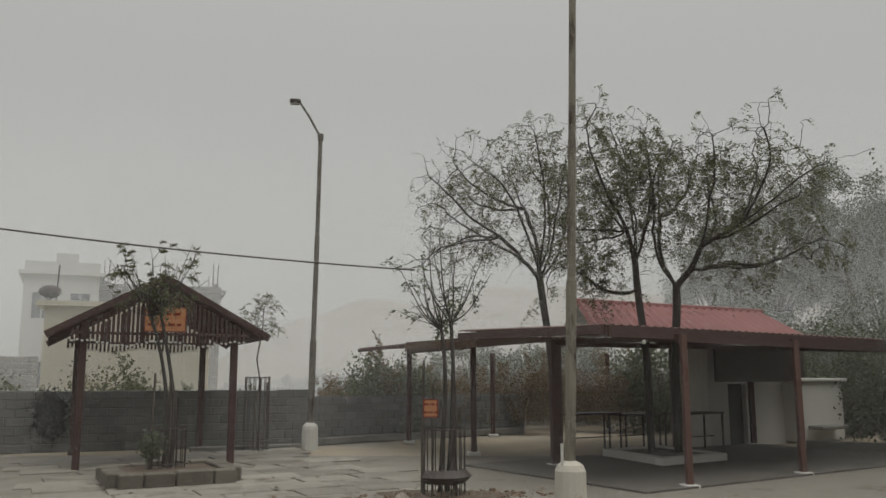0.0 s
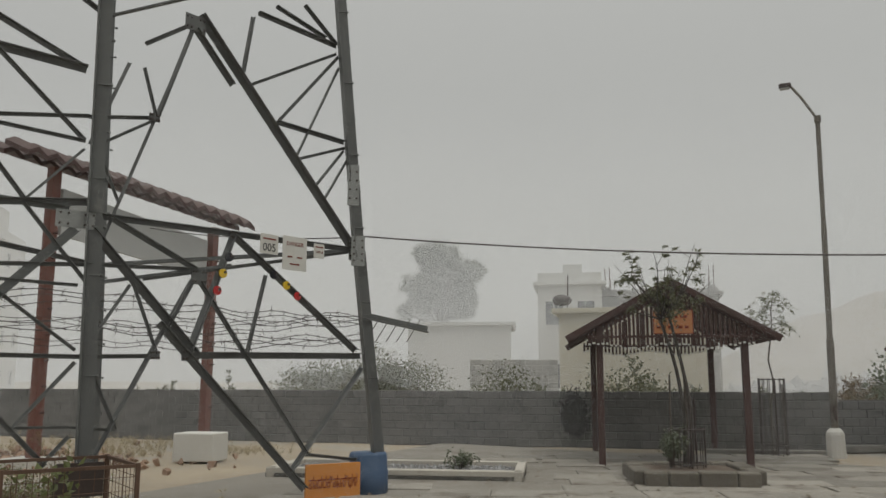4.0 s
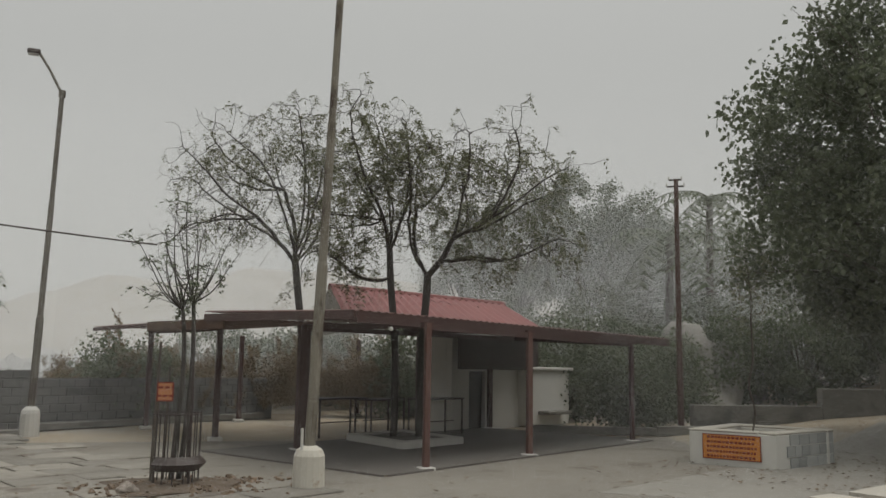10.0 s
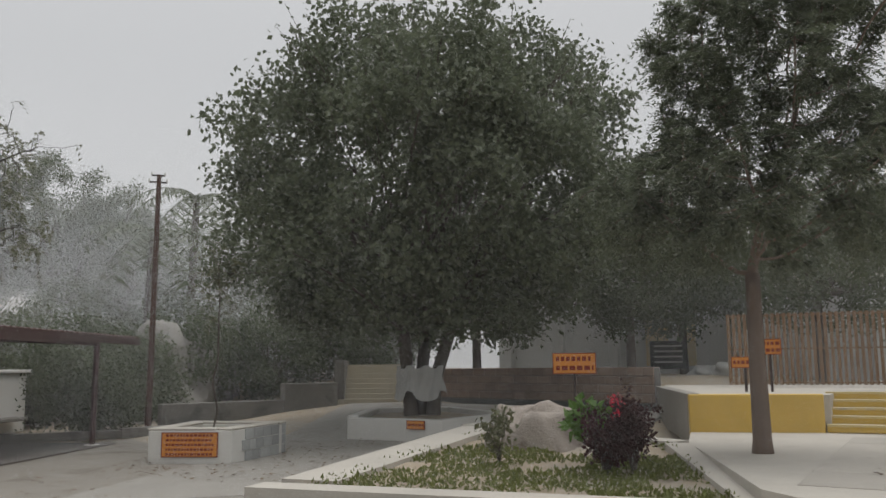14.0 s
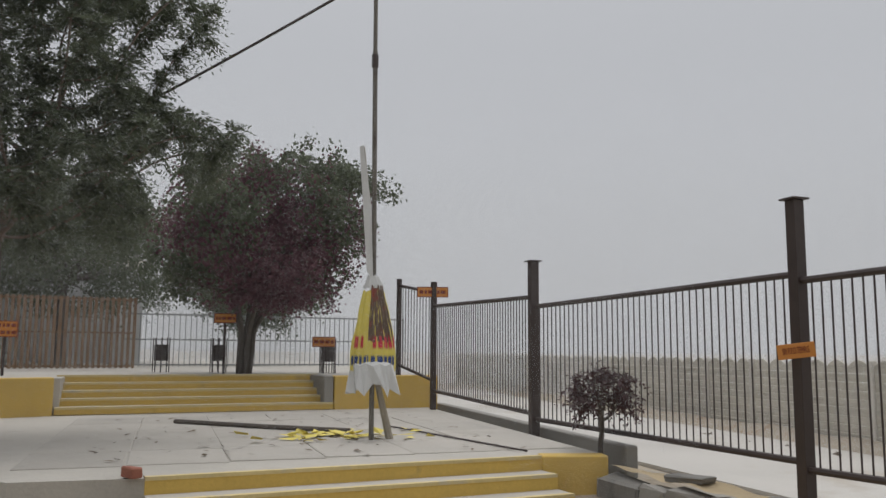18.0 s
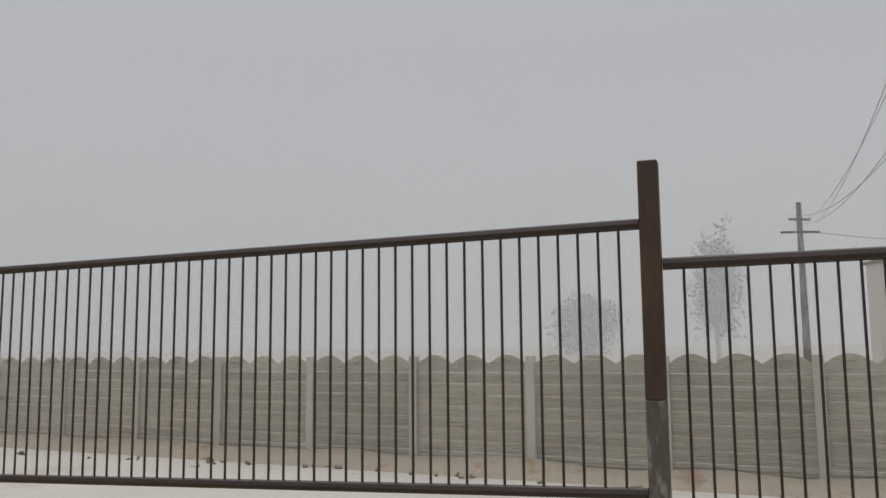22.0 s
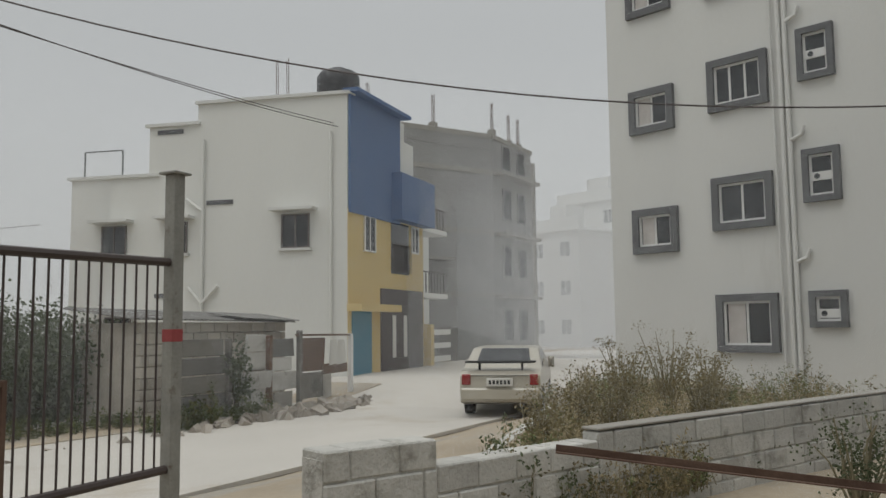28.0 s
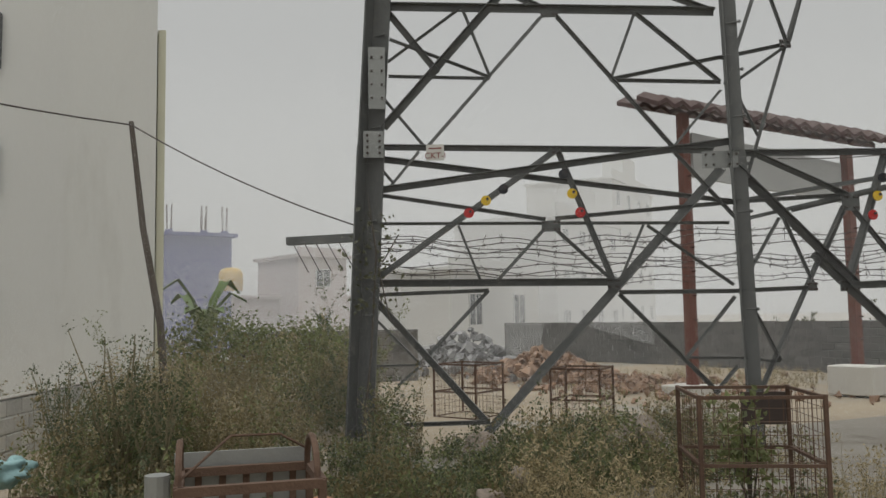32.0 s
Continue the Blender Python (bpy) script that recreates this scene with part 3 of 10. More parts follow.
def tiled_shed():
    root = thing("shed", (0, 0, 0), 0, "small whitewashed shed with red tile-profile roof", "shed")
    # walls in plan: front runs from (9.4, 19.9) to (12.0, 21.1)
    a, b = Vector((9.35, 19.75, 0)), Vector((12.1, 21.0, 0))
    turn = math.degrees(math.atan2(b.y - a.y, b.x - a.x))
    body = thing("shed_body", a, turn)
    body.parent = root
    L = (b - a).length
    for lo, hi in (((0, 0, -0.05), (0.72, 0.18, 2.4)), ((1.42, 0, -0.05), (L, 0.18, 2.4)), ((0.72, 0.002, 1.5), (1.42, 0.178, 2.4)), ((-0.01, 0.18, -0.05), (0.17, 0.7, 2.4)), ((L - 0.18, 0.18, -0.05), (L, 0.7, 2.4)), ((0.17, 0.52, -0.05), (L - 0.18, 0.7, 2.4))):
        part("wall", Mesh().box(lo, hi), WHITE, root).matrix_local = body.matrix_local
    part("door", Mesh().cbox((0.72, 0.12, 0), (1.42, 0.16, 1.5), 0.01), material("dark_wood_door", (0.03, 0.025, 0.022), 0.7, 0.3, 2, 30, 0.2), root, "dark wooden door").matrix_local = body.matrix_local
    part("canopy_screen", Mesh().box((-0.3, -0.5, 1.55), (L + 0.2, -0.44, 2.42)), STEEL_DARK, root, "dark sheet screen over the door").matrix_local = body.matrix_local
    bpy.data.objects.remove(body)
    ridge = ((6.4, 21.0, 3.62), (12.3, 22.3, 3.5))
    eave = ((6.1, 18.9, 2.82), (12.1, 19.75, 2.68))
    back = ((6.6, 23.2, 2.85), (12.6, 24.5, 2.75))
    tin_roof(root, (eave[0], eave[1], ridge[1], ridge[0]), 0.02, ROOF_RED, 0.25, 0.05)
    tin_roof(root, (back[1], back[0], ridge[0], ridge[1]), 0.02, ROOF_RED, 0.25, 0.05)
    part("ridge_cap", Mesh().tube((ridge[0], ridge[1]), 0.09, 8), ROOF_RED, root)
    part("gable", Mesh().add([eave[0], ridge[0], back[0], (6.2, 18.9, 2.4), (6.7, 23.2, 2.4)], [(3, 0, 1, 2, 4)]).add([(6.25, 18.95, 2.4), (6.2, 18.95, 2.8), (6.5, 21.0, 3.58), (6.7, 23.1, 2.8), (6.75, 23.1, 2.4)], [(4, 3, 2, 1, 0)]), CONCRETE, root)


ROOF_RED = material("faded_red_roof_sheet", (0.23, 0.075, 0.07), 0.6, 0.25, 0.7, 20, 0.15, stain=(0.16, 0.06, 0.05), stain_at=0.58)
tiled_shed()


def street_lamp():
    root = thing("street_lamp", (-0.33, 21.0, 0), 0, "tall grey street lamp leaning slightly, on a white concrete base", "street lamp")
    top = (0.1, 0, 7.75)
    part("pole", Mesh().tube([(0, 0, 0.1), (0.03, 0, 2.55), (0.03, 0, 2.6), (0.07, 0, 5.15), (0.07, 0, 5.2), top], [0.085, 0.085, 0.065, 0.065, 0.055, 0.055], 10), POLE_PAINT, root)
    part("collar", Mesh().tube([(top[0], 0, 7.68), (top[0], 0, 7.84)], 0.08, 10), POLE_PAINT, root)
    part("arm", Mesh().tube([top, (-0.2, 0, 8.3), (-0.48, 0, 8.72)], 0.03, 8), POLE_PAINT, root)
    head = part("lamp_head", Mesh().cbox((-0.7, -0.09, 8.62), (-0.42, 0.09, 8.74), 0.03), STEEL_DARK, root)
    part("lens", Mesh().cbox((-0.68, -0.075, 8.6), (-0.46, 0.075, 8.625), 0.008), material("milky_lamp_lens", (0.4, 0.4, 0.38), 0.3, 0.05), head)
    part("base", Mesh().tube([(0, 0, -0.05), (0, 0, 0.45), (0, 0, 0.52), (0, 0, 0.6)], [0.21, 0.2, 0.18, 0.1], 14), WHITE, root, "white concrete drum base")


POLE_PAINT = material("peeling_grey_paint", (0.16, 0.145, 0.12), 0.7, 0.3, 3, 40, 0.3, stain=(0.06, 0.04, 0.03), stain_at=0.54, stain_scale=5, upright=0.4)
street_lamp()


def tall_pole():
    root = thing("flood_pole", (3.17, 11.2, 0), 0, "tall steel pole with peeling cream paint on a rust-stained white base", "pole")
    part("pole", Mesh().tube([(0, 0, 0.5), (0.085, 0, 2.95), (0.087, 0, 3.0), (0.147, 0, 4.95), (0.149, 0, 5.0), (0.285, 0, 9.5)], [0.075, 0.075, 0.06, 0.06, 0.052, 0.052], 12), material("peeling_cream_paint", (0.22, 0.2, 0.16), 0.7, 0.25, 3, 40, 0.3, stain=(0.06, 0.04, 0.028), stain_at=0.5, stain_scale=4, upright=0.35), root)
    part("base", Mesh().tube([(0, 0, -0.05), (0, 0, 0.42), (0, 0, 0.5), (0, 0, 0.55)], [0.215, 0.205, 0.17, 0.09], 16), material("rust_stained_limewash", (0.6, 0.57, 0.5), 0.9, 0.15, 2, 30, 0.2, stain=(0.3, 0.17, 0.08), stain_at=0.58, stain_scale=4), root)
    part("conduit", Mesh().tube([(-0.13, -0.08, 0.45), (-0.13, -0.08, 0.78)], 0.02, 6), WHITE, root)


tall_pole()


def electric_pole(at, h, name_label):
    root = thing("electric_pole", (*at, land(*at)), -40, name_label, "pole")
    part("pole", Mesh().tube([(0, 0, 0), (0.02, 0, h)], [0.085, 0.06], 10), material("rusty_pole_paint", (0.1, 0.06, 0.045), 0.8, 0.3, 2, 40, 0.3), root)
    for z, l in ((h - 0.2, 0.22), (h - 0.02, 0.16)):
        arm = part("crossarm", Mesh().bar((-l, 0, z), (l, 0, z), 0.04), STEEL_DARK, root)
        for s in (-1, 1):
            part("insulator", Mesh().tube([(s * l, 0, z), (s * l, 0, z + 0.09)], [0.025, 0.018], 8), WHITE, arm)


electric_pole((14.7, 17.3), 6.55, "slim rusty power pole beside the path")

# ---- transmission tower ----
LEG_A = [(-10.13, 2.93, -0.45), (-9.93, 3.07, 3.66), (-9.68, 3.25, 8.0), (-9.38, 3.55, 14)]
LEG_B = [(-7.85, 6.9, -0.25), (-7.9, 6.85, 3.45), (-7.95, 6.8, 8.0), (-8.0, 6.8, 14)]
LEG_C = [(-6.55, 11.2, -0.1), (-6.77, 10.78, 3.54), (-6.98, 10.35, 8.0), (-7.2, 9.9, 14)]
LEG_D = [(-11.49, 10.41, -0.3), (-11.56, 10.33, 3.5), (-11.64, 10.26, 8.0), (-11.71, 10.26, 14)]


def on_leg(leg, z):
    for p, q in zip(leg, leg[1:]):
        if z <= q[2]:
            break
    return Vector(p).lerp(Vector(q), (z - p[2]) / (q[2] - p[2]))


def tower():
    root = thing("transmission_tower", (0, 0, 0), 0, "steel lattice power-line tower with warning plates and coloured phase discs", "pylon")
    for leg, w, side in ((LEG_A, 0.25, (0.7, -0.7, 0)), (LEG_B, 0.17, (0.7, -0.7, 0)), (LEG_C, 0.2, (0.7, -0.7, 0)), (LEG_D, 0.16, (0.7, -0.7, 0))):
        lg = part("leg", Mesh().angle(leg[0], leg[1], w, 0.02, side), GALV, root)
        for p, q in ((leg[1], leg[2]), (leg[2], leg[3])):
            part("upper_leg", Mesh().angle(p, q, w * 0.93, 0.018, side), GALV, root)
        for i in range(16):
            p = on_leg(leg, 1.1 + i * 0.56)
            d = Vector((0.16, 0.1, 0.0)) if i % 2 else Vector((0.13, 0.13, 0))
            part("step_bolt", Mesh().tube([p, p + d], 0.011, 6).ball(p + d, 0.022, 6, 4), GALV, lg)

    def ab(f, z):
        return on_leg(LEG_A, z).lerp(on_leg(LEG_B, z), f)

    def bc(f, z):
        return on_leg(LEG_B, z).lerp(on_leg(LEG_C, z), f)

    def outward(p, q):
        out = (q - p).cross(Vector((0, 0, 1))).normalized()
        return -out if out.dot(p) > 0 else out

    n_ab, n_bc = outward(ab(0, 3), ab(1, 3)), outward(bc(0, 3), bc(1, 3))
    count = 0

    def brace(p, q, w):
        nonlocal count
        count += 1
        d = (q - p).normalized()
        u = n_ab - d * n_ab.dot(d)
        s = d.cross(u.normalized())
        o = -s * w / 2 + n_ab * 0.004 * (count % 5)
        part("brace", Mesh().angle(p + o, q + o, w, 0.008, u), GALV, root)

    brace(ab(0.046, 5.38), ab(0.976, 5.17), 0.085)
    brace(ab(0.024, 5.41), ab(0.196, 4.55), 0.075)
    brace(ab(0.049, 3.90), ab(0.493, 6.05), 0.085)
    brace(ab(0.053, 4.98), ab(0.341, 4.48), 0.035)
    brace(ab(0.051, 4.71), ab(0.256, 5.34), 0.03)
    brace(ab(0.264, 5.30), ab(0.345, 4.48), 0.035)
    brace(ab(0.055, 4.53), ab(0.345, 4.46), 0.035)
    brace(ab(0.488, 5.19), ab(0.171, 3.65), 0.042)
    brace(ab(0.533, 5.18), ab(0.846, 3.56), 0.045)
    brace(ab(0.754, 5.20), ab(0.682, 4.39), 0.035)
    brace(ab(0.754, 5.20), ab(0.980, 4.33), 0.045)
    brace(ab(0.682, 4.39), ab(0.984, 4.32), 0.04)
    brace(ab(0.682, 4.40), ab(0.989, 4.62), 0.04)
    brace(ab(0.050, 4.23), ab(0.163, 3.67), 0.035)
    brace(ab(0.043, 3.67), ab(0.954, 3.51), 0.065)
    brace(ab(0.150, 3.61), ab(0.075, 3.21), 0.035)
    brace(ab(0.049, 3.39), ab(0.082, 3.23), 0.035)
    brace(ab(0.043, 3.15), ab(0.997, 3.61), 0.075)
    brace(ab(0.048, 3.09), ab(0.499, 2.75), 0.045)
    brace(ab(0.526, 2.76), ab(1.002, 2.90), 0.045)
    brace(ab(0.046, 2.75), ab(0.984, 2.66), 0.035)
    brace(ab(0.532, 3.58), ab(0.036, 2.07), 0.075)
    brace(ab(0.532, 3.58), ab(0.676, 2.00), 0.065)
    brace(ab(0.264, 2.70), ab(0.324, 2.06), 0.03)
    brace(ab(0.494, 2.63), ab(0.370, 2.04), 0.04)
    brace(ab(0.529, 2.62), ab(0.676, 2.01), 0.04)
    brace(ab(0.010, 2.04), ab(0.690, 2.00), 0.085)
    brace(ab(0.034, 1.90), ab(0.347, 1.93), 0.045)
    brace(ab(0.018, 1.95), ab(0.345, 0.40), 0.085)
    brace(ab(0.347, 1.93), ab(0.187, 1.17), 0.045)
    brace(ab(0.041, 1.06), ab(0.170, 1.07), 0.025)
    brace(ab(0.044, 1.62), ab(0.170, 1.07), 0.03)
    brace(ab(0.165, 1.04), ab(0.111, 0.83), 0.03)
    brace(ab(0.971, 3.30), ab(0.197, -0.50), 0.1)
    brace(ab(0.010, 0.35), ab(0.354, 0.40), 0.055)
    brace(ab(0.010, 0.35), ab(0.164, -0.49), 0.07)
    brace(ab(0.759, 2.66), ab(0.695, 2.03), 0.03)
    brace(ab(0.769, 2.65), ab(0.985, 1.94), 0.035)
    brace(ab(0.845, 3.52), ab(0.999, 2.72), 0.04)
    brace(ab(0.983, 4.23), ab(0.846, 3.56), 0.03)
    brace(ab(0.690, 1.88), ab(0.987, 1.87), 0.05)
    brace(ab(0.690, 1.86), ab(0.932, 0.71), 0.05)
    brace(ab(0.986, 1.81), ab(0.856, 1.12), 0.04)
    brace(ab(0.856, 1.12), ab(0.983, 1.11), 0.03)
    brace(ab(0.982, 1.02), ab(0.922, 0.71), 0.04)
    brace(ab(0.493, 6.00), ab(0.976, 5.17), 0.06)
    brace(ab(0.040, 6.18), ab(0.488, 5.30), 0.06)
    brace(bc(-0.015, 1.87), bc(0.206, 1.90), 0.05)
    brace(bc(0.002, 2.90), bc(0.346, 2.99), 0.045)
    brace(bc(-0.013, 4.61), bc(0.193, 4.80), 0.04)
    brace(bc(0.250, 2.34), bc(0.032, 0.69), 0.05)
    brace(bc(0.139, 2.74), bc(0.211, 1.96), 0.035)
    brace(bc(0.014, 1.84), bc(0.099, 1.07), 0.04)
    brace(bc(-0.019, 1.11), bc(0.098, 1.06), 0.03)
    brace(bc(0.011, 1.01), bc(0.041, 0.70), 0.04)
    brace(bc(0.130, 2.72), bc(0.011, 1.97), 0.035)
    brace(bc(0.469, 3.10), bc(0.015, 2.69), 0.045)
    brace(bc(0.055, 3.49), bc(0.337, 2.99), 0.06)
    brace(bc(0.009, 3.30), bc(0.332, 1.95), 0.09)
    brace(bc(0.325, 2.86), bc(0.257, 2.39), 0.035)
    brace(bc(0.258, 5.42), bc(0.009, 2.82), 0.035)
    brace(bc(0.155, 5.40), bc(0.198, 4.83), 0.035)
    brace(bc(0.105, 5.40), bc(-0.006, 4.29), 0.04)
    brace(bc(0.017, 4.30), bc(0.193, 4.77), 0.035)
    brace(bc(0.009, 4.36), bc(0.085, 3.69), 0.03)
    brace(bc(-0.001, 3.47), bc(0.985, 3.56), 0.07)
    brace(bc(0.475, 3.49), bc(0.308, 1.91), 0.075)
    brace(bc(0.475, 3.49), bc(0.964, 2.05), 0.075)
    brace(bc(0.167, 2.80), bc(0.990, 3.53), 0.045)
    brace(bc(0.327, 2.82), bc(0.242, 2.21), 0.045)
    brace(bc(0.352, 2.84), bc(0.729, 0.60), 0.05)
    brace(bc(0.597, 3.02), bc(0.515, 1.98), 0.045)
    brace(bc(0.308, 1.92), bc(0.988, 1.98), 0.085)
    brace(bc(0.218, 2.29), bc(0.705, 0.16), 0.085)
    brace(bc(0.992, 1.82), bc(0.661, 0.43), 0.06)
    brace(bc(0.723, 0.62), bc(0.972, 0.46), 0.045)
    brace(bc(0.353, 6.34), bc(0.986, 3.61), 0.1)
    brace(bc(0.335, 6.13), bc(0.481, 5.53), 0.07)
    brace(bc(0.326, 6.12), bc(0.204, 4.83), 0.05)
    brace(bc(0.158, 5.71), bc(0.335, 6.21), 0.05)
    brace(bc(0.578, 6.62), bc(0.527, 5.76), 0.05)
    brace(bc(0.567, 5.64), bc(0.985, 6.56), 0.04)
    brace(bc(0.602, 6.70), bc(0.987, 6.68), 0.06)
    brace(bc(0.687, 6.91), bc(0.930, 6.74), 0.05)
    brace(bc(0.832, 7.13), bc(0.987, 6.72), 0.05)
    brace(bc(0.681, 5.24), bc(0.996, 6.53), 0.05)
    brace(bc(0.669, 5.20), bc(0.993, 5.19), 0.06)
    brace(bc(0.750, 4.76), bc(0.993, 6.35), 0.04)
    brace(bc(0.754, 4.74), bc(1.009, 5.13), 0.04)
    brace(bc(0.833, 4.40), bc(0.991, 5.07), 0.045)
    brace(bc(0.882, 4.28), bc(1.000, 4.91), 0.04)
    for p, q in ((LEG_A, LEG_D), (LEG_C, LEG_D)):
        for z in (3.55, 8.0, 11.0):
            brace(on_leg(p, z), on_leg(q, z), 0.07)
        brace(on_leg(p, 8.0), on_leg(q, 11.0), 0.08)
    for p, q in ((LEG_A, LEG_B), (LEG_B, LEG_C)):
        brace(on_leg(p, 8.0), on_leg(q, 8.0), 0.08)
        brace(on_leg(p, 11.0), on_leg(q, 8.0), 0.08)
        brace(on_leg(p, 11.0), on_leg(q, 11.0), 0.07)
    for at, f, z, w, h, o in ((ab, 0.512, 5.25, 0.21, 0.15, n_ab), (ab, 0.514, 2.67, 0.22, 0.13, n_ab), (ab, 0.972, 3.4, 0.44, 0.2, n_ab), (bc, 0.347, 2.9, 0.22, 0.2, n_bc), (bc, 1.0, 3.56, 0.2, 0.32, n_bc), (bc, 0.334, 6.2, 0.3, 0.22, n_bc), (bc, 0.316, 1.92, 0.24, 0.14, n_bc), (bc, 0.205, 1.91, 0.12, 0.1, n_bc), (bc, 0.19, 4.8, 0.14, 0.1, n_bc), (ab, 0.53, 3.57, 0.1, 0.1, n_ab), (bc, 0.475, 3.5, 0.1, 0.1, n_bc), (ab, 0.676, 1.98, 0.14, 0.12, n_ab)):
        c = at(f, z)
        d = (at(1, z) - at(0, z)).normalized()
        pl = part("gusset", Mesh().add([c + d * a + Vector((0, 0, b)) + o * k for k in (0.03, 0.042) for a, b in ((-w / 2, -h / 2), (w / 2, -h / 2), (w / 2, h / 2), (-w / 2, h / 2))], [(3, 2, 1, 0), (4, 5, 6, 7), (0, 1, 5, 4), (1, 2, 6, 5), (2, 3, 7, 6), (3, 0, 4, 7)]), GALV_LIGHT if f > 0.9 else GALV, root)
        for a in (-0.4, -0.2, 0.2, 0.4):
            for b in (-0.3, 0.3):
                e = c + d * a * w + Vector((0, 0, b * h))
                part("bolt", Mesh().tube([e + o * 0.038, e + o * 0.06], 0.013, 6), STEEL_DARK, pl)
    for leg, z0, w, h in ((LEG_A, 3.52, 0.24, 0.32), (LEG_A, 4.1, 0.2, 0.75), (LEG_C, 3.3, 0.2, 0.45), (LEG_C, 4.2, 0.17, 0.62)):
        c = on_leg(leg, z0 + h / 2)
        n = Vector((-c.x, -c.y, 0)).normalized()
        u = Vector((-n.y, n.x, 0))
        c = c + n * 0.17 + u * 0.08
        pl = part("splice_plate", Mesh().add([c + u * a + Vector((0, 0, b)) + n * o for o in (0.0, 0.015) for a, b in ((-w / 2, -h / 2), (w / 2, -h / 2), (w / 2, h / 2), (-w / 2, h / 2))], [(3, 2, 1, 0), (4, 5, 6, 7), (0, 1, 5, 4), (1, 2, 6, 5), (2, 3, 7, 6), (3, 0, 4, 7)]), GALV_LIGHT, root, "bolted galvanised splice plate")
        for i in range(4):
            for s in (-0.3, 0.3):
                a, b = (s * w, (i - 1.5) * h * 0.22) if h > w else ((i - 1.5) * w * 0.22, s * h)
                e = c + u * a + Vector((0, 0, b))
                part("bolt", Mesh().tube([e + n * 0.012, e + n * 0.035], 0.016, 6), STEEL_DARK, pl)
    return root


GALV_LIGHT = material("bright_galvanised_plate", (0.3, 0.31, 0.3), 0.5, 0.15, 4, 40, 0.1, metal=0.3)
tower()

# ---- gate fence along the road ----
FENCE = [(17.07, -4.5), (15.44, -4.75), (10.89, -4.78), (6.3, -5.28), (0.77, -5.06)]


POST_BROWN = material("weathered_brown_paint", (0.085, 0.052, 0.036), 0.7, 0.35, 3, 40, 0.2, stain=(0.14, 0.075, 0.04), stain_at=0.55, stain_scale=3, upright=0.3)
PEELING = material("peeling_pale_paint", (0.14, 0.125, 0.11), 0.8, 0.3, 3, 40, 0.3, stain=(0.4, 0.39, 0.37), stain_at=0.5, stain_scale=7, upright=0.35)


def fence_post(at, z0, z1, r, mat, cap=True, label="tall dark brown steel fence post with flat cap", peel=0.0):
    root = thing("fence_post", (*at, 0), 2, label, "fence post", "posts of the gate fence")
    part("shaft", Mesh().cbox((-r, -r, z0 + peel), (r, r, z1), 0.006), mat, root)
    if peel:
        part("lower_shaft", Mesh().cbox((-r, -r, z0), (r, r, z0 + peel), 0.006), PEELING, root, "lower shaft with peeling pale paint")
    if cap:
        part("cap", Mesh().cbox((-r - 0.035, -r - 0.035, z1), (r + 0.035, r + 0.035, z1 + 0.018), 0.004), mat, root)
    return root


def fence_panel(a, b, za, zb, ha, hb, mat, spacing=0.125, rail=0.032, label="barred steel fence panel between two posts", name="barred_fence"):
    """Bars between an upper and a lower rail; za, zb: foot of the lower rail at both ends."""
    a3, b3 = Vector((*a, 0)), Vector((*b, 0))
    root = thing(name, (0, 0, 0), 0, label, "fence", "panels of the gate fence")
    d = (b3 - a3).normalized()
    a3, b3 = a3 + d * 0.06, b3 - d * 0.06
    lo = (a3 + Vector((0, 0, za)), b3 + Vector((0, 0, zb)))
    hi = (a3 + Vector((0, 0, ha)), b3 + Vector((0, 0, hb)))
    part("rail", Mesh().tube(hi, rail, 8), mat, root)
    part("rail", Mesh().tube(lo, rail, 8), mat, root)
    n = int((b3 - a3).length / spacing)
    for i in range(1, n):
        t = i / n
        part("bar", Mesh().tube((lo[0].lerp(lo[1], t), hi[0].lerp(hi[1], t)), 0.0085, 6, cap=False), mat, root)
    return root


fence_post(FENCE[0], 0.9, 3.1, 0.045, STEEL_DARK, False)
fence_post(FENCE[1], 0.5, 2.92, 0.05, STEEL_DARK, False)
fence_post(FENCE[2], 0.4, 2.85, 0.06, STEEL_DARK)
fence_post(FENCE[3], 0.2, 2.97, 0.058, STEEL_DARK)
fence_post(FENCE[4], 0.0, 2.62, 0.055, POST_BROWN, False, "rusty square gate post with peeling pale paint below", 1.3)
gate_post = fence_post((-4.96, -5.55), 0.0, 2.82, 0.055, material("grey_peeling_post_paint", (0.25, 0.245, 0.22), 0.7, 0.35, 4, 40, 0.25, stain=(0.1, 0.06, 0.04), stain_at=0.6, stain_scale=6), True, "grey weathered steel gate post with flat cap")
part("painted_band", Mesh().cbox((-0.057, -0.057, 1.5), (0.057, 0.057, 1.6), 0.004), STEEL_BAND, gate_post, "faded red band")
fence_panel(FENCE[0], FENCE[1], 1.3, 1.05, 2.95, 2.72, STEEL_DARK, 0.13)
fence_panel(FENCE[1], FENCE[2], 0.85, 0.75, 2.45, 2.36, STEEL_DARK, 0.104)
fence_panel(FENCE[2], FENCE[3], 0.68, 0.66, 2.22, 2.3, STEEL_DARK, 0.104)
fence_panel(FENCE[3], FENCE[4], 0.6, 0.8, 2.24, 2.27, STEEL_DARK, 0.1165)
fence_panel(FENCE[4], (-4.96, -5.55), 0.5, 0.53, 2.04, 2.12, STEEL_DARK, 0.1095, 0.034, "closed barred steel road gate leaf", "gate")


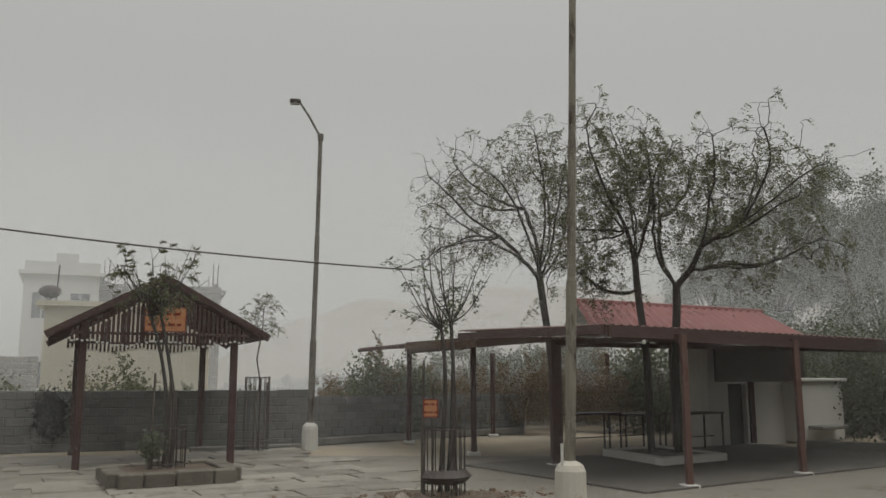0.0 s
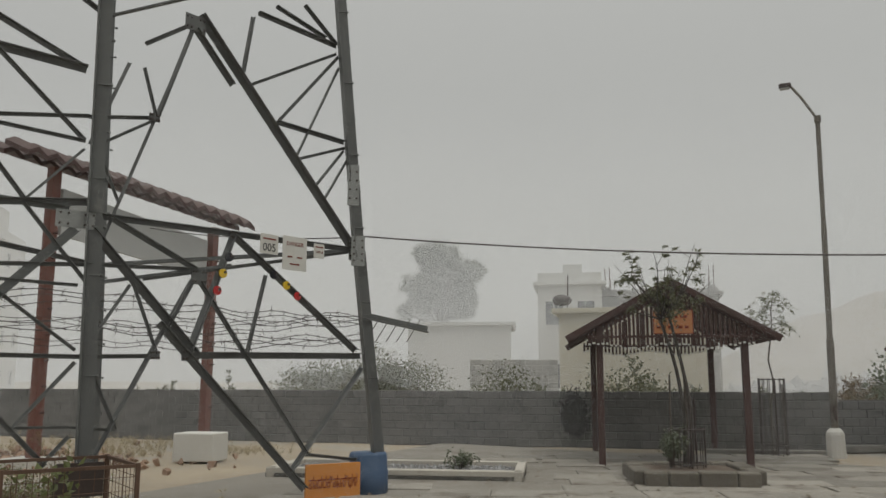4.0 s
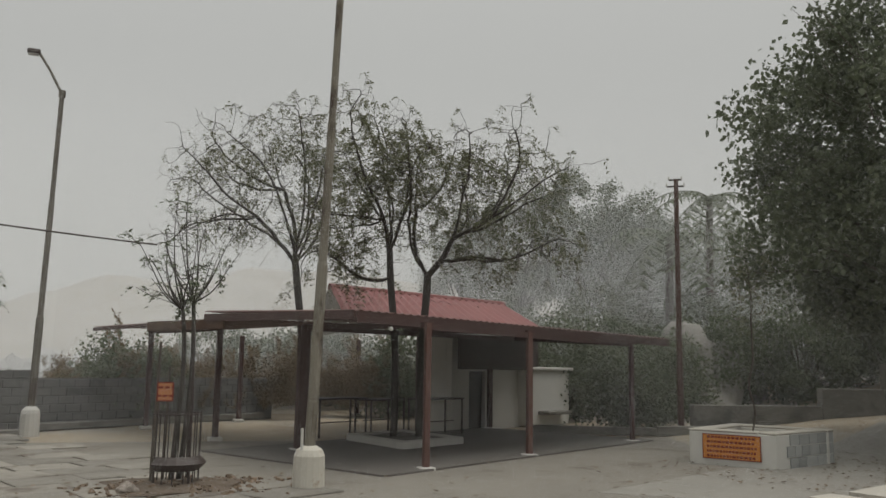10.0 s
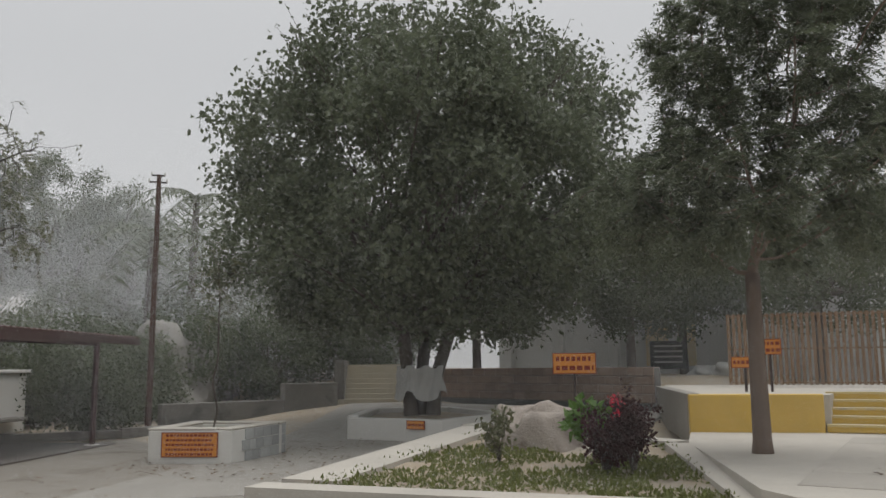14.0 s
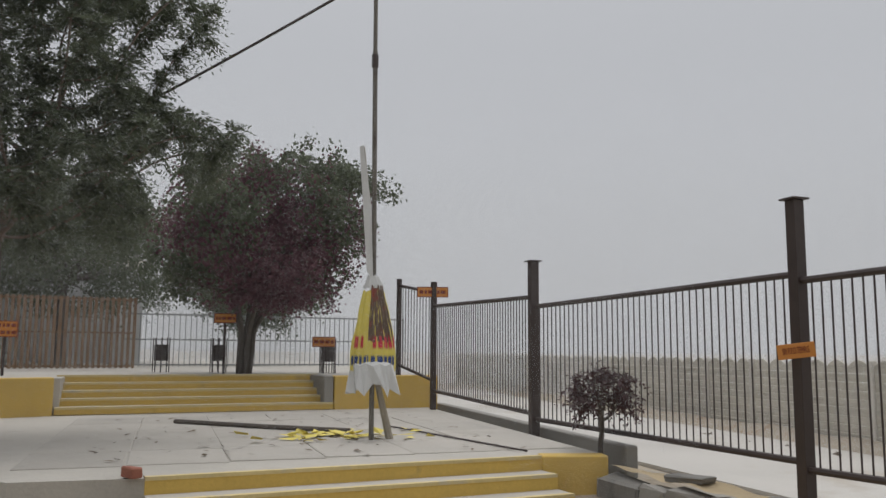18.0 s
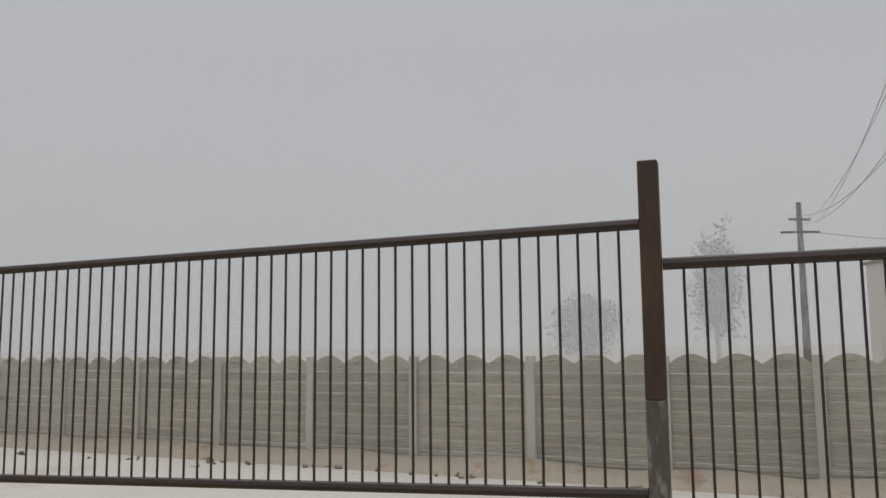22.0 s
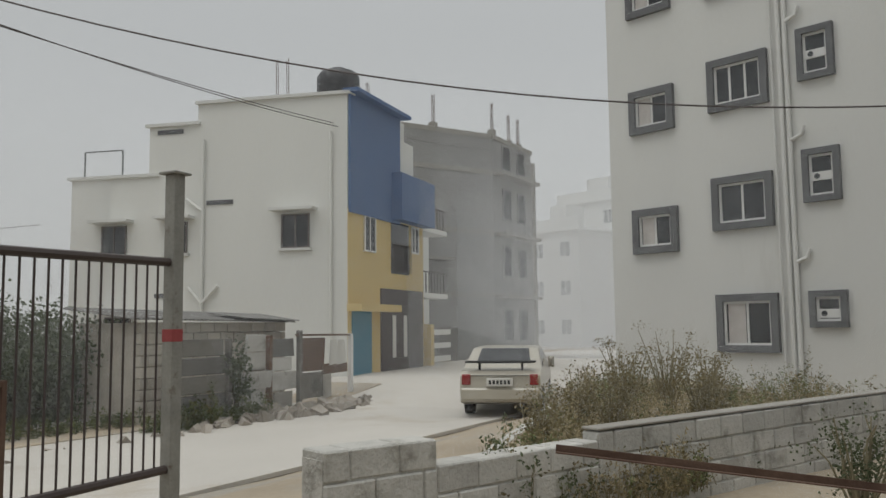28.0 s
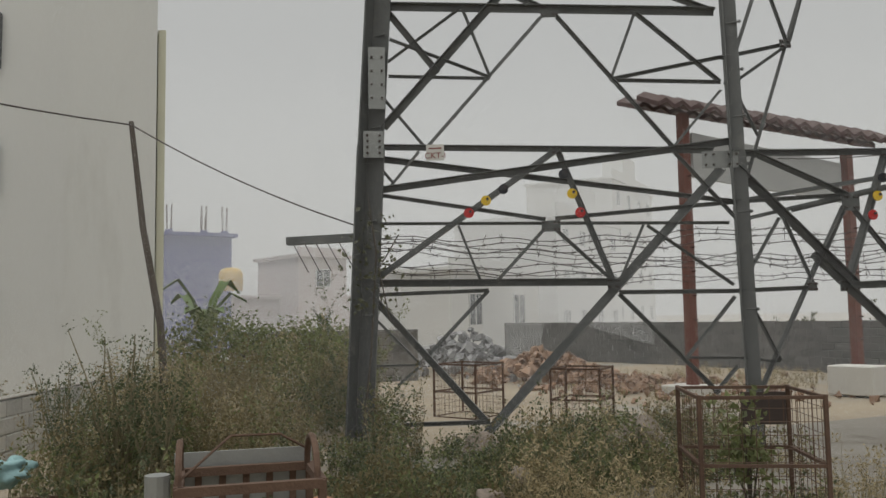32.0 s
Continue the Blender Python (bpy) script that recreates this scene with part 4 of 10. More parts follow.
# ---- precast boundary wall over the road ----
def precast_wall():
    root = thing("wall_south", (45.5, -15.65, 0), 180 - 4.0, "grey precast concrete panel wall with scalloped top", "wall", kind="structure")
    n, pitch = 24, 2.0
    plank = Mesh()
    for k in range(9):
        z = k * 0.175
        y = 0.0
        plank.cbox((0.0, -0.02, z + 0.004), (pitch - 0.12, 0.03, z + 0.171), 0.012)
        plank.box((0.0, -0.03, z + 0.06), (pitch - 0.12, -0.018, z + 0.075)).box((0.0, -0.03, z + 0.12), (pitch - 0.12, -0.018, z + 0.13))
    plank = plank.data("panel")
    top = Mesh()
    w = pitch - 0.12
    for k in range(3):
        x0, x1 = k * w / 3, (k + 1) * w / 3
        pts = [(x0 + (x1 - x0) * i / 10, 0.13 + 0.14 * math.sin(math.pi * i / 10)) for i in range(11)]
        v = [(x, y, z) for y in (-0.02, 0.03) for x, z in [(x0, 0)] + pts + [(x1, 0)]]
        q = len(pts) + 2
        top.add(v, [tuple(range(q)), tuple(range(2 * q - 1, q - 1, -1))] + [(i, q + i, q + (i + 1) % q, (i + 1) % q) for i in range(q)])
        c = ((x0 + x1) / 2, -0.028, 0.12)
        top.tube([(c[0] + 0.1 * math.cos(t), c[1], c[2] + 0.06 * math.sin(t) + 0.01) for t in np.linspace(0, math.pi * 1.6, 9)], 0.008, 4)
    top = top.data("scalloped_cap")
    post = Mesh().cbox((-0.07, -0.07, -0.1), (0.07, 0.06, 1.86), 0.012).data("post")
    for me, mt in ((plank, PRECAST), (top, PRECAST), (post, PRECAST_POST)):
        me.materials.append(mt)
    for i in range(n):
        x = i * pitch
        for me, dx, dz in ((post, 0, -0.4), (plank, 0.06, -0.38), (top, 0.06, 1.2)):
            ob = new(me.name, me)
            ob.parent = root
            ob.location = (x + dx, 0, dz)


PRECAST = material("weathered_precast_concrete", (0.49, 0.46, 0.39), 0.95, 0.3, 0.7, 6, 1.0, pieces=0.1, stain=(0.33, 0.3, 0.25), stain_at=0.58, stain_scale=0.8, upright=5.0)
PRECAST_POST = material("pale_precast_post", (0.56, 0.53, 0.47), 0.95, 0.15, 2, 30, 0.3, pieces=0.1)
precast_wall()


STAINED = material("stained_limewash", (0.6, 0.585, 0.55), 0.9, 0.1, 0.8, 30, 0.2, stain=(0.3, 0.28, 0.24), stain_at=0.6, stain_scale=2.2, upright=0.12)


def store():
    root = thing("roadside_store", (-2.61, -14.8, -0.3), 181.4, "whitewashed roadside store with brown roller shutter and sheet roof", "store")
    W, Dp, H = 5.15, 3.2, 3.38
    pink = material("pinkish_limewash", (0.63, 0.585, 0.54), 0.9, 0.1, 0.8, 30, 0.2, stain=(0.38, 0.33, 0.28), stain_at=0.6, upright=0.3)
    shutter = material("brown_shutter_paint", (0.11, 0.07, 0.045), 0.6, 0.2, 1, 30, 0.1)
    sheet = material("grey_cement_sheet", (0.2, 0.19, 0.175), 0.9)
    part("wall", Mesh().prism([(0, 0), (0.18, 0), (-0.75, Dp), (-0.95, Dp)], -0.1, H), STAINED, root, "whitewashed side wall with dark run-off stains")
    part("wall", Mesh().box((W - 0.18, 0, -0.1), (W, Dp, H - 0.1)), WHITE, root)
    part("wall", Mesh().box((-0.75, Dp - 0.18, -0.1), (W - 0.18, Dp, H - 0.1)), WHITE, root)
    for lo, hi in (((0.18, 0.004, -0.1), (0.72, 0.18, H - 0.15)), ((3.62, 0.004, -0.1), (W - 0.18, 0.18, H - 0.15)), ((0.72, 0.006, 2.78), (3.62, 0.178, H - 0.15)), ((0.72, 0.006, -0.1), (3.62, 0.178, 0.33))):
        part("wall", Mesh().box(lo, hi), pink, root, "pinkish front wall")
    part("buttress", Mesh().cbox((3.95, -0.16, -0.1), (4.3, 0.0, H - 0.2), 0.02), pink, root)
    for k in range(30):
        part("shutter_slat", Mesh().tube([(0.72, 0.1, 0.37 + k * 0.081), (3.62, 0.1, 0.37 + k * 0.081)], 0.043, 6), shutter, root)
    part("roof", Mesh().slab([(-1.0, Dp + 0.1, H + 0.05), (-0.06, -0.06, H + 0.05), (W + 0.1, -0.06, H - 0.09), (W + 0.1, Dp + 0.1, H - 0.09)], 0.05), CONCRETE, root)
    for k in range(7):
        x = 0.15 + k * 0.71
        part("roof_sheet", Mesh().slab([(x, 0.5, H + 0.05 - 0.02 * k), (x, -0.42, H + 0.02 - 0.02 * k), (x + 0.68, -0.42, H + 0.05 - 0.02 * k), (x + 0.68, 0.5, H + 0.08 - 0.02 * k)], 0.03), sheet, root)
    box = part("meter_box", Mesh().cbox((0.16, -0.12, 1.9), (0.5, 0.0, 2.24), 0.01), material("grey_meter_paint", (0.16, 0.155, 0.14), 0.7), root, "grey electricity meter box")
    part("dial", Mesh().cbox((0.3, -0.135, 2.08), (0.4, -0.118, 2.18), 0.005), STEEL_DARK, box)
    part("conduit", Mesh().tube([(0.33, -0.03, 2.24), (0.33, -0.03, 3.1)], 0.02, 6), STEEL_DARK, root)
    part("strut", Mesh().bar((0.68, -0.05, 3.1), (1.0, -0.3, 2.82), 0.04), STEEL_DARK, root)
    for x in (0.62, 3.62):
        part("door_jamb", Mesh().cbox((x, -0.03, 0.2), (x + 0.09, 0.004, 2.82), 0.01), WHITE, root, "pale jamb beside the shutter")
    part("plinth", Mesh().cbox((0.1, -0.3, -0.1), (W - 0.1, 0.0, 0.22), 0.03), CONCRETE, root)


store()


# ---- houses over the road ----
def window(root, o, u, n, w, h, frame_mat, glass_mat, bars=2, deep=0.1, surround=0.0, surround_mat=None, hood=None, curtain=None):
    """A framed window on a wall: o is its lower left corner, u runs along the wall, n points out of it."""
    o, u, n = Vector(o), Vector(u).normalized(), Vector(n).normalized()
    z = Vector((0, 0, 1))

    def slab(a0, a1, b0, b1, d0, d1):
        c = [o + u * a + z * b + n * d for d in (d0, d1) for a, b in ((a0, b0), (a1, b0), (a1, b1), (a0, b1))]
        return Mesh().add(c, [(3, 2, 1, 0), (4, 5, 6, 7), (0, 1, 5, 4), (1, 2, 6, 5), (2, 3, 7, 6), (3, 0, 4, 7)])

    win = part("window", slab(0, w, 0, h, -0.02, 0.012), glass_mat, root)
    t = 0.05
    for q in ((0, w, 0, t), (0, w, h - t, h), (0, t, t, h - t), (w - t, w, t, h - t)):
        part("frame", slab(*q, 0.0, 0.05), frame_mat, win)
    for i in range(1, bars):
        x = w * i / bars
        part("mullion", slab(x - t * 0.45, x + t * 0.45, t, h - t, 0.0, 0.04), frame_mat, win)
    if curtain:
        part("curtain", slab(w * 0.08, w * 0.45, t, h - t, 0.012, 0.018), curtain, win)
    if surround:
        s = surround
        for q in ((-s, w + s, -s, 0), (-s, w + s, h, h + s), (-s, 0, 0, h), (w, w + s, 0, h)):
            part("surround", slab(*q, -0.02, deep), surround_mat, win)
    if hood:
        part("hood", slab(-0.25, w + 0.25, h + 0.08, h + 0.17, 0, 0.45), hood, win)
        part("sill", slab(-0.08, w + 0.08, -0.08, 0, 0, 0.1), hood, win)
    return win


FRAME_WHITE = material("white_window_frame", (0.7, 0.7, 0.68), 0.5, 0.05)
GREY_TRIM = material("grey_window_surround", (0.11, 0.112, 0.115), 0.8, 0.12, 1.5, 30, 0.1)
BLUE_WALL = material("blue_wall_paint", (0.1, 0.16, 0.3), 0.8, 0.12, 0.8, 30, 0.1)
YELLOW_WALL = material("yellow_wall_paint", (0.6, 0.47, 0.22), 0.8, 0.08, 0.6, 30, 0.1)
WHITE_WALL = material("white_house_paint", (0.7, 0.7, 0.66), 0.85, 0.06, 0.3, 30, 0.08, stain=(0.56, 0.55, 0.5), stain_at=0.66, stain_scale=0.6, upright=0.25)


def blue_house():
    root = thing("town_house", (0, 0, 0), 0, "white two-storey house, blue and yellow front, black roof tank", "house")
    c = Vector((-20.6, -15.13, 0))
    side = (Vector((-17.84, -24.26, 0)) - c).normalized()
    front = (Vector((-25.3, -15.75, 0)) - c).normalized()
    n_side, n_front = Vector((-side.y, side.x, 0)), Vector((-front.y, front.x, 0))
    n_side = n_side if n_side.x > 0 else -n_side
    n_front = n_front if n_front.y > 0 else -n_front

    def at(s, f, z):
        return c + side * s + front * f + Vector((0, 0, z))

    def slab(s0, s1, f0, f1, z0, z1):
        v = [at(s, f, z) for z in (z0, z1) for s, f in ((s0, f0), (s1, f0), (s1, f1), (s0, f1))]
        return Mesh().add(v, [(3, 2, 1, 0), (4, 5, 6, 7), (0, 1, 5, 4), (1, 2, 6, 5), (2, 3, 7, 6), (3, 0, 4, 7)])

    part("wall", slab(0.0, 9.5, 0.0, 5.75, -0.2, 6.5), WHITE_WALL, root, "white rendered side wall")
    part("wall", slab(0.0, 6.7, 0.002, 5.0, 6.5, 8.1), WHITE_WALL, root)
    part("wall", slab(0.0, 5.0, 0.004, 4.2, 8.05, 8.75), WHITE_WALL, root)
    for s0, s1, z in ((6.3, 9.6, 6.5), (4.9, 6.8, 8.1), (-0.12, 5.05, 8.75)):
        part("coping", slab(s0, s1, -0.1, 0.3, z, z + 0.1), CREAM, root)
    part("wall", slab(-0.03, 0, 0, 5.75, 0.1, 5.2), YELLOW_WALL, root, "yellow painted front")
    part("parapet", slab(-0.1, -0.03, 0.0, 3.64, 5.1, 8.8), BLUE_WALL, root, "tall blue parapet panel")
    part("parapet", slab(-0.45, -0.03, 2.95, 5.85, 5.2, 6.8), BLUE_WALL, root, "blue balcony parapet")
    part("coping", slab(-0.4, 0.1, -0.1, 3.9, 8.8, 8.92), BLUE_WALL, root)
    part("door", slab(-0.06, -0.03, 0.2, 1.5, 0.1, 2.1), material("turquoise_door_paint", (0.06, 0.2, 0.28), 0.6, 0.15), root, "turquoise steel door")
    part("canopy", slab(-0.5, -0.03, -0.1, 2.75, 2.1, 2.32), YELLOW_WALL, root)
    part("garage_gate", slab(-0.07, -0.03, 2.17, 5.6, 0.1, 2.87), STEEL_DARK, root, "dark steel garage gate")
    for f in (3.0, 3.9):
        part("gate_strip", slab(-0.09, -0.07, f, f + 0.25, 0.6, 2.0), WHITE, root)
    brown = material("brown_window_frame", (0.12, 0.1, 0.09), 0.6)
    for sa, zz, w, h in ((1.21, 4.05, 0.92, 1.05), (5.3, 4.0, 0.75, 1.0), (7.44, 3.97, 0.9, 0.98), (7.22, 1.1, 0.92, 0.92)):
        window(root, at(sa + w, 0, zz), -side, n_side, w, h, brown, GLASS_DARK, 2, hood=CREAM)
    for sa, zz in ((3.75, 5.5), (5.5, 2.6), (5.5, 7.85)):
        part("vent", slab(sa, sa + 0.9, -0.03, 0.0, zz, zz + 0.14), GREY_TRIM, root)
    for f, w, z, h in ((1.01, 0.8, 3.98, 1.16), (4.65, 0.64, 4.2, 0.95)):
        window(root, at(-0.03, f, z), front, n_front, w, h, FRAME_WHITE, GLASS_DARK, 2)
    part("balcony_door", slab(-0.045, -0.03, 3.0, 4.45, 3.4, 5.15), GLASS_DARK, root)
    rails = Mesh()
    for k in range(12):
        f = 2.98 + k * 0.134
        rails.bar(at(-0.12, f, 3.45), at(-0.12, f, 4.4), 0.02)
    rails.bar(at(-0.12, 2.95, 4.4), at(-0.12, 4.5, 4.4), 0.03)
    part("balcony_rail", rails, STEEL_DARK, root)
    for sa, z0, z1 in ((4.75, 1.2, 7.6), (0.5, 0.6, 7.6)):
        part("drain_pipe", Mesh().tube([at(sa, -0.07, z0), at(sa, -0.07, z1)], 0.05, 8), WHITE_WALL, root, "white drain pipe")
    part("drain_pipe", Mesh().tube([at(4.75, -0.08, 2.4), at(4.2, -0.08, 2.95)], 0.05, 8).tube([at(4.75, -0.08, 2.4), at(5.2, -0.08, 2.9)], 0.05, 8).tube([at(4.75, -0.08, 5.3), at(5.3, -0.08, 5.7)], 0.05, 8), WHITE_WALL, root)
    tk = at(0.75, 0.9, 8.75)
    part("water_tank", Mesh().tube([tk, tk + Vector((0, 0, 0.1)), tk + Vector((0, 0, 0.8)), tk + Vector((0, 0, 0.96)), tk + Vector((0, 0, 1.06)), tk + Vector((0, 0, 1.1))], [0.64, 0.68, 0.68, 0.56, 0.25, 0.24], 18), material("black_tank_plastic", (0.022, 0.022, 0.024), 0.45, 0.1), root, "black plastic roof tank", smooth=True)
    for k in range(4):
        part("starter_bar", Mesh().tube([at(2.2 + 0.18 * k, 0.5 + 0.2 * (k % 2), 8.7), at(2.22 + 0.18 * k, 0.5 + 0.2 * (k % 2), 10.2)], 0.012, 5), STEEL_RUST, root)
    part("roof_frame", Mesh().bar(at(7.9, 0.3, 6.5), at(7.9, 0.3, 7.5), 0.04).bar(at(9.3, 0.3, 6.5), at(9.3, 0.3, 7.5), 0.04).bar(at(7.9, 0.3, 7.5), at(9.3, 0.3, 7.5), 0.04), GALV, root)

    row = thing("row_house", (0, 0, 0), 0, "narrow white and blue house with railed balconies", "house")
    part("wall", slab(1.2, 8.0, 5.95, 9.4, -0.2, 7.4), WHITE_WALL, row)
    part("pilaster", slab(0.9, 1.2, 7.3, 7.6, -0.2, 6.6), BLUE_WALL, row, "blue corner pilaster")
    for z in (2.7, 5.2):
        part("balcony", slab(0.2, 1.2, 5.98, 8.8, z, z + 0.18), WHITE_WALL, row)
        part("balcony_rail", slab(0.22, 0.25, 6.0, 8.7, z + 0.95, z + 1.0), STEEL_DARK, row)
        for k in range(9):
            part("baluster", slab(0.22, 0.25, 6.05 + k * 0.3, 6.09 + k * 0.3, z + 0.18, z + 0.95), STEEL_DARK, row)
        part("door", slab(1.17, 1.2, 6.4, 7.4, z + 0.18, z + 2.1), GLASS_DARK, row)
    part("gate_pier", slab(-0.2, 0.2, 6.0, 6.3, -0.2, 1.7), YELLOW_WALL, row)
    for k in range(3):
        part("gate_band", slab(-0.05, 0.05, 6.3, 8.4, 0.3 + k * 0.5, 0.5 + k * 0.5), WHITE_WALL, row)


blue_house()


def concrete_block_house():
    root = thing("unfinished_building", (0, 0, 0), 0, "unfinished grey concrete-block building with rusty starter bars", "building")
    c, cl, cr = Vector((-34.6, -16.95, 0)), Vector((-28.5, -20.3, 0)), Vector((-39.0, -16.9, 0))
    a = (cl - c)
    b = (cr - c)
    na = Vector((0, 0, 1)).cross(a).normalized()
    if na.dot(c) > 0:
        na = -na
    nb = Vector((0, 0, 1)).cross(b).normalized()
    if nb.dot(c) > 0:
        nb = -nb
    o = [c, cl, cl + b, cr]
    area = sum(p.x * q.y - q.x * p.y for p, q in zip(o, o[1:] + o[:1]))
    o = o if area > 0 else o[::-1]
    part("wall", Mesh().prism([(p.x, p.y) for p in o], -0.3, 10.4), BLOCK_FAR, root)
    for z in (2.9, 5.8, 8.6, 10.3):
        part("floor_slab", Mesh().prism([(p.x * 1.0 + (p.x - (c.x + cr.x + cl.x) / 3) * 0.03, p.y + (p.y - (c.y + cr.y + cl.y) / 3) * 0.03) for p in o], z, z + 0.22), CONCRETE, root, "projecting concrete floor slab")
    # no holes in the wall: black panels paint the darkness of unlit rooms
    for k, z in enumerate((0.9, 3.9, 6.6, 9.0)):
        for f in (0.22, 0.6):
            window(root, c + b * f + Vector((0, 0, z)), b, nb, 0.95, 1.5 if z < 9 else 1.2, BLOCK_FAR, PAINTED_OPENING, 1)
    for z in (2.95, 5.85, 8.65):
        part("shade_ledge", Mesh().bar(c + nb * 0.3 + Vector((0, 0, z)), c + b * 0.92 + nb * 0.3 + Vector((0, 0, z)), 0.7, 0.14), CONCRETE, root, "projecting sunshade ledge")
    p = c + b * 1.05
    part("column", Mesh().box((p.x - 0.1, p.y - 0.1, -0.3), (p.x + 0.1, p.y + 0.1, 9.9)), CONCRETE, root)
    part("shade_ledge", Mesh().bar(c + a * 0.35 + na * 0.2 + Vector((0, 0, 4.6)), c + a * 0.8 + na * 0.2 + Vector((0, 0, 4.6)), 0.5, 0.1), CONCRETE, root)
    for f, g in ((0.02, 0.05), (0.5, 0.1), (0.95, 0.05), (0.1, 0.7), (0.1, 0.95)):
        p = c + a * f + b * g
        part("column_stub", Mesh().box((p.x - 0.15, p.y - 0.15, 10.3), (p.x + 0.15, p.y + 0.15, 10.75)), CONCRETE, root)
        for i in range(4):
            q = p + Vector((0.1 * (i % 2), 0.1 * (i // 2), 10.7))
            part("starter_bar", Mesh().tube([q, q + Vector((0.02 * i, 0, 1.3))], 0.014, 4), STEEL_RUST, root)


# near-black colour in place of the shade inside an empty window
PAINTED_OPENING = material("dark_unlit_opening", (0.02, 0.02, 0.02), 1.0, 0.1)
BLOCK_FAR = material("bare_cement_render", (0.25, 0.245, 0.233), 0.95, 0.15, 0.6, 20, 0.3, stain=(0.32, 0.315, 0.3), stain_at=0.52, stain_scale=0.5)
concrete_block_house()


def apartment():
    root = thing("apartment_building", (0, 0, 0), 0, "tall cream apartment building with grey window surrounds and drain pipes", "building")
    a, b = Vector((-20.48, -6.88, 0)), Vector((-17.94, 1.34, 0))
    u = (b - a).normalized()
    n = Vector((u.y, -u.x, 0))
    if n.x < 0:
        n = -n
    back = -n * 11
    o = [a, a + back, b + Vector((-10.5, -0.6, 0)), b]
    area = sum(p.x * q.y - q.x * p.y for p, q in zip(o, o[1:] + o[:1]))
    o = o if area > 0 else o[::-1]
    part("wall", Mesh().prism([(p.x, p.y) for p in o], -0.3, 15.5), CREAM, root, "cream painted wall")
    o2 = [b + n * -0.1, b + n * -0.1 + u * 0.15, b + Vector((-2.5, 0.15, 0)), b + Vector((-2.5, 0, 0))]
    area = sum(p.x * q.y - q.x * p.y for p, q in zip(o2, o2[1:] + o2[:1]))
    part("side_fin", Mesh().prism([(p.x, p.y) for p in (o2 if area > 0 else o2[::-1])], -0.3, 7.6), material("yellowish_wall_paint", (0.58, 0.57, 0.44), 0.85, 0.06, 0.5, 30, 0.1), root)
    cur = material("pale_curtain", (0.5, 0.47, 0.44), 0.9)
    for k in range(5):
        if k > 0:
            window(root, a + u * 0.83 + Vector((0, 0, 3.47 + 2.95 * (k - 1))), u, n, 0.88, 0.74, FRAME_WHITE, GLASS_DARK, 2, 0.12, 0.17, GREY_TRIM, curtain=cur)
        window(root, a + u * 2.94 + Vector((0, 0, 1.12 + 2.72 * k)), u, n, 1.09, 0.96 if k == 0 else 0.88, FRAME_WHITE, GLASS_DARK, 3 if k > 1 else 2, 0.12, 0.16, GREY_TRIM, curtain=cur if k == 0 else None)
        h = 0.86 if k else 0.5
        w5 = window(root, a + u * 4.98 + Vector((0, 0, (1.62 if k == 0 else 4.22 + 2.6 * (k - 1)))), u, n, 0.5, h, FRAME_WHITE, GLASS_DARK, 1, 0.12, 0.13, GREY_TRIM)
        oo = a + u * 5.02 + Vector((0, 0, (1.66 if k == 0 else 4.5 + 2.6 * (k - 1)))) + n * 0.03
        part("vent_fan", Mesh().bar(oo + Vector((0, 0, 0.12)), oo + u * 0.42 + Vector((0, 0, 0.12)), 0.05, 0.18), FRAME_WHITE, w5, "white exhaust fan panel")
        fan = oo + u * 0.12 + Vector((0, 0, 0.12)) + n * 0.03
        part("fan_hole", Mesh().tube([fan, fan + n * 0.01], 0.06, 10), GLASS_DARK, w5)
    for s, r in ((4.48, 0.05), (4.62, 0.05), (4.3, 0.025)):
        part("drain_pipe", Mesh().tube([a + u * s + n * 0.08 + Vector((0, 0, -0.2)), a + u * s + n * 0.08 + Vector((0, 0, 14))], r, 8), CREAM, root, "cream drain pipe")
    for k in range(5):
        p = a + u * 4.62 + n * 0.08 + Vector((0, 0, 2.85 + 2.6 * k))
        part("pipe_elbow", Mesh().tube([p, p + u * 0.25 + Vector((0, 0, 0.1)), p + u * 0.3 + Vector((0, 0, 0.28))], 0.045, 8), CREAM, root)


apartment()

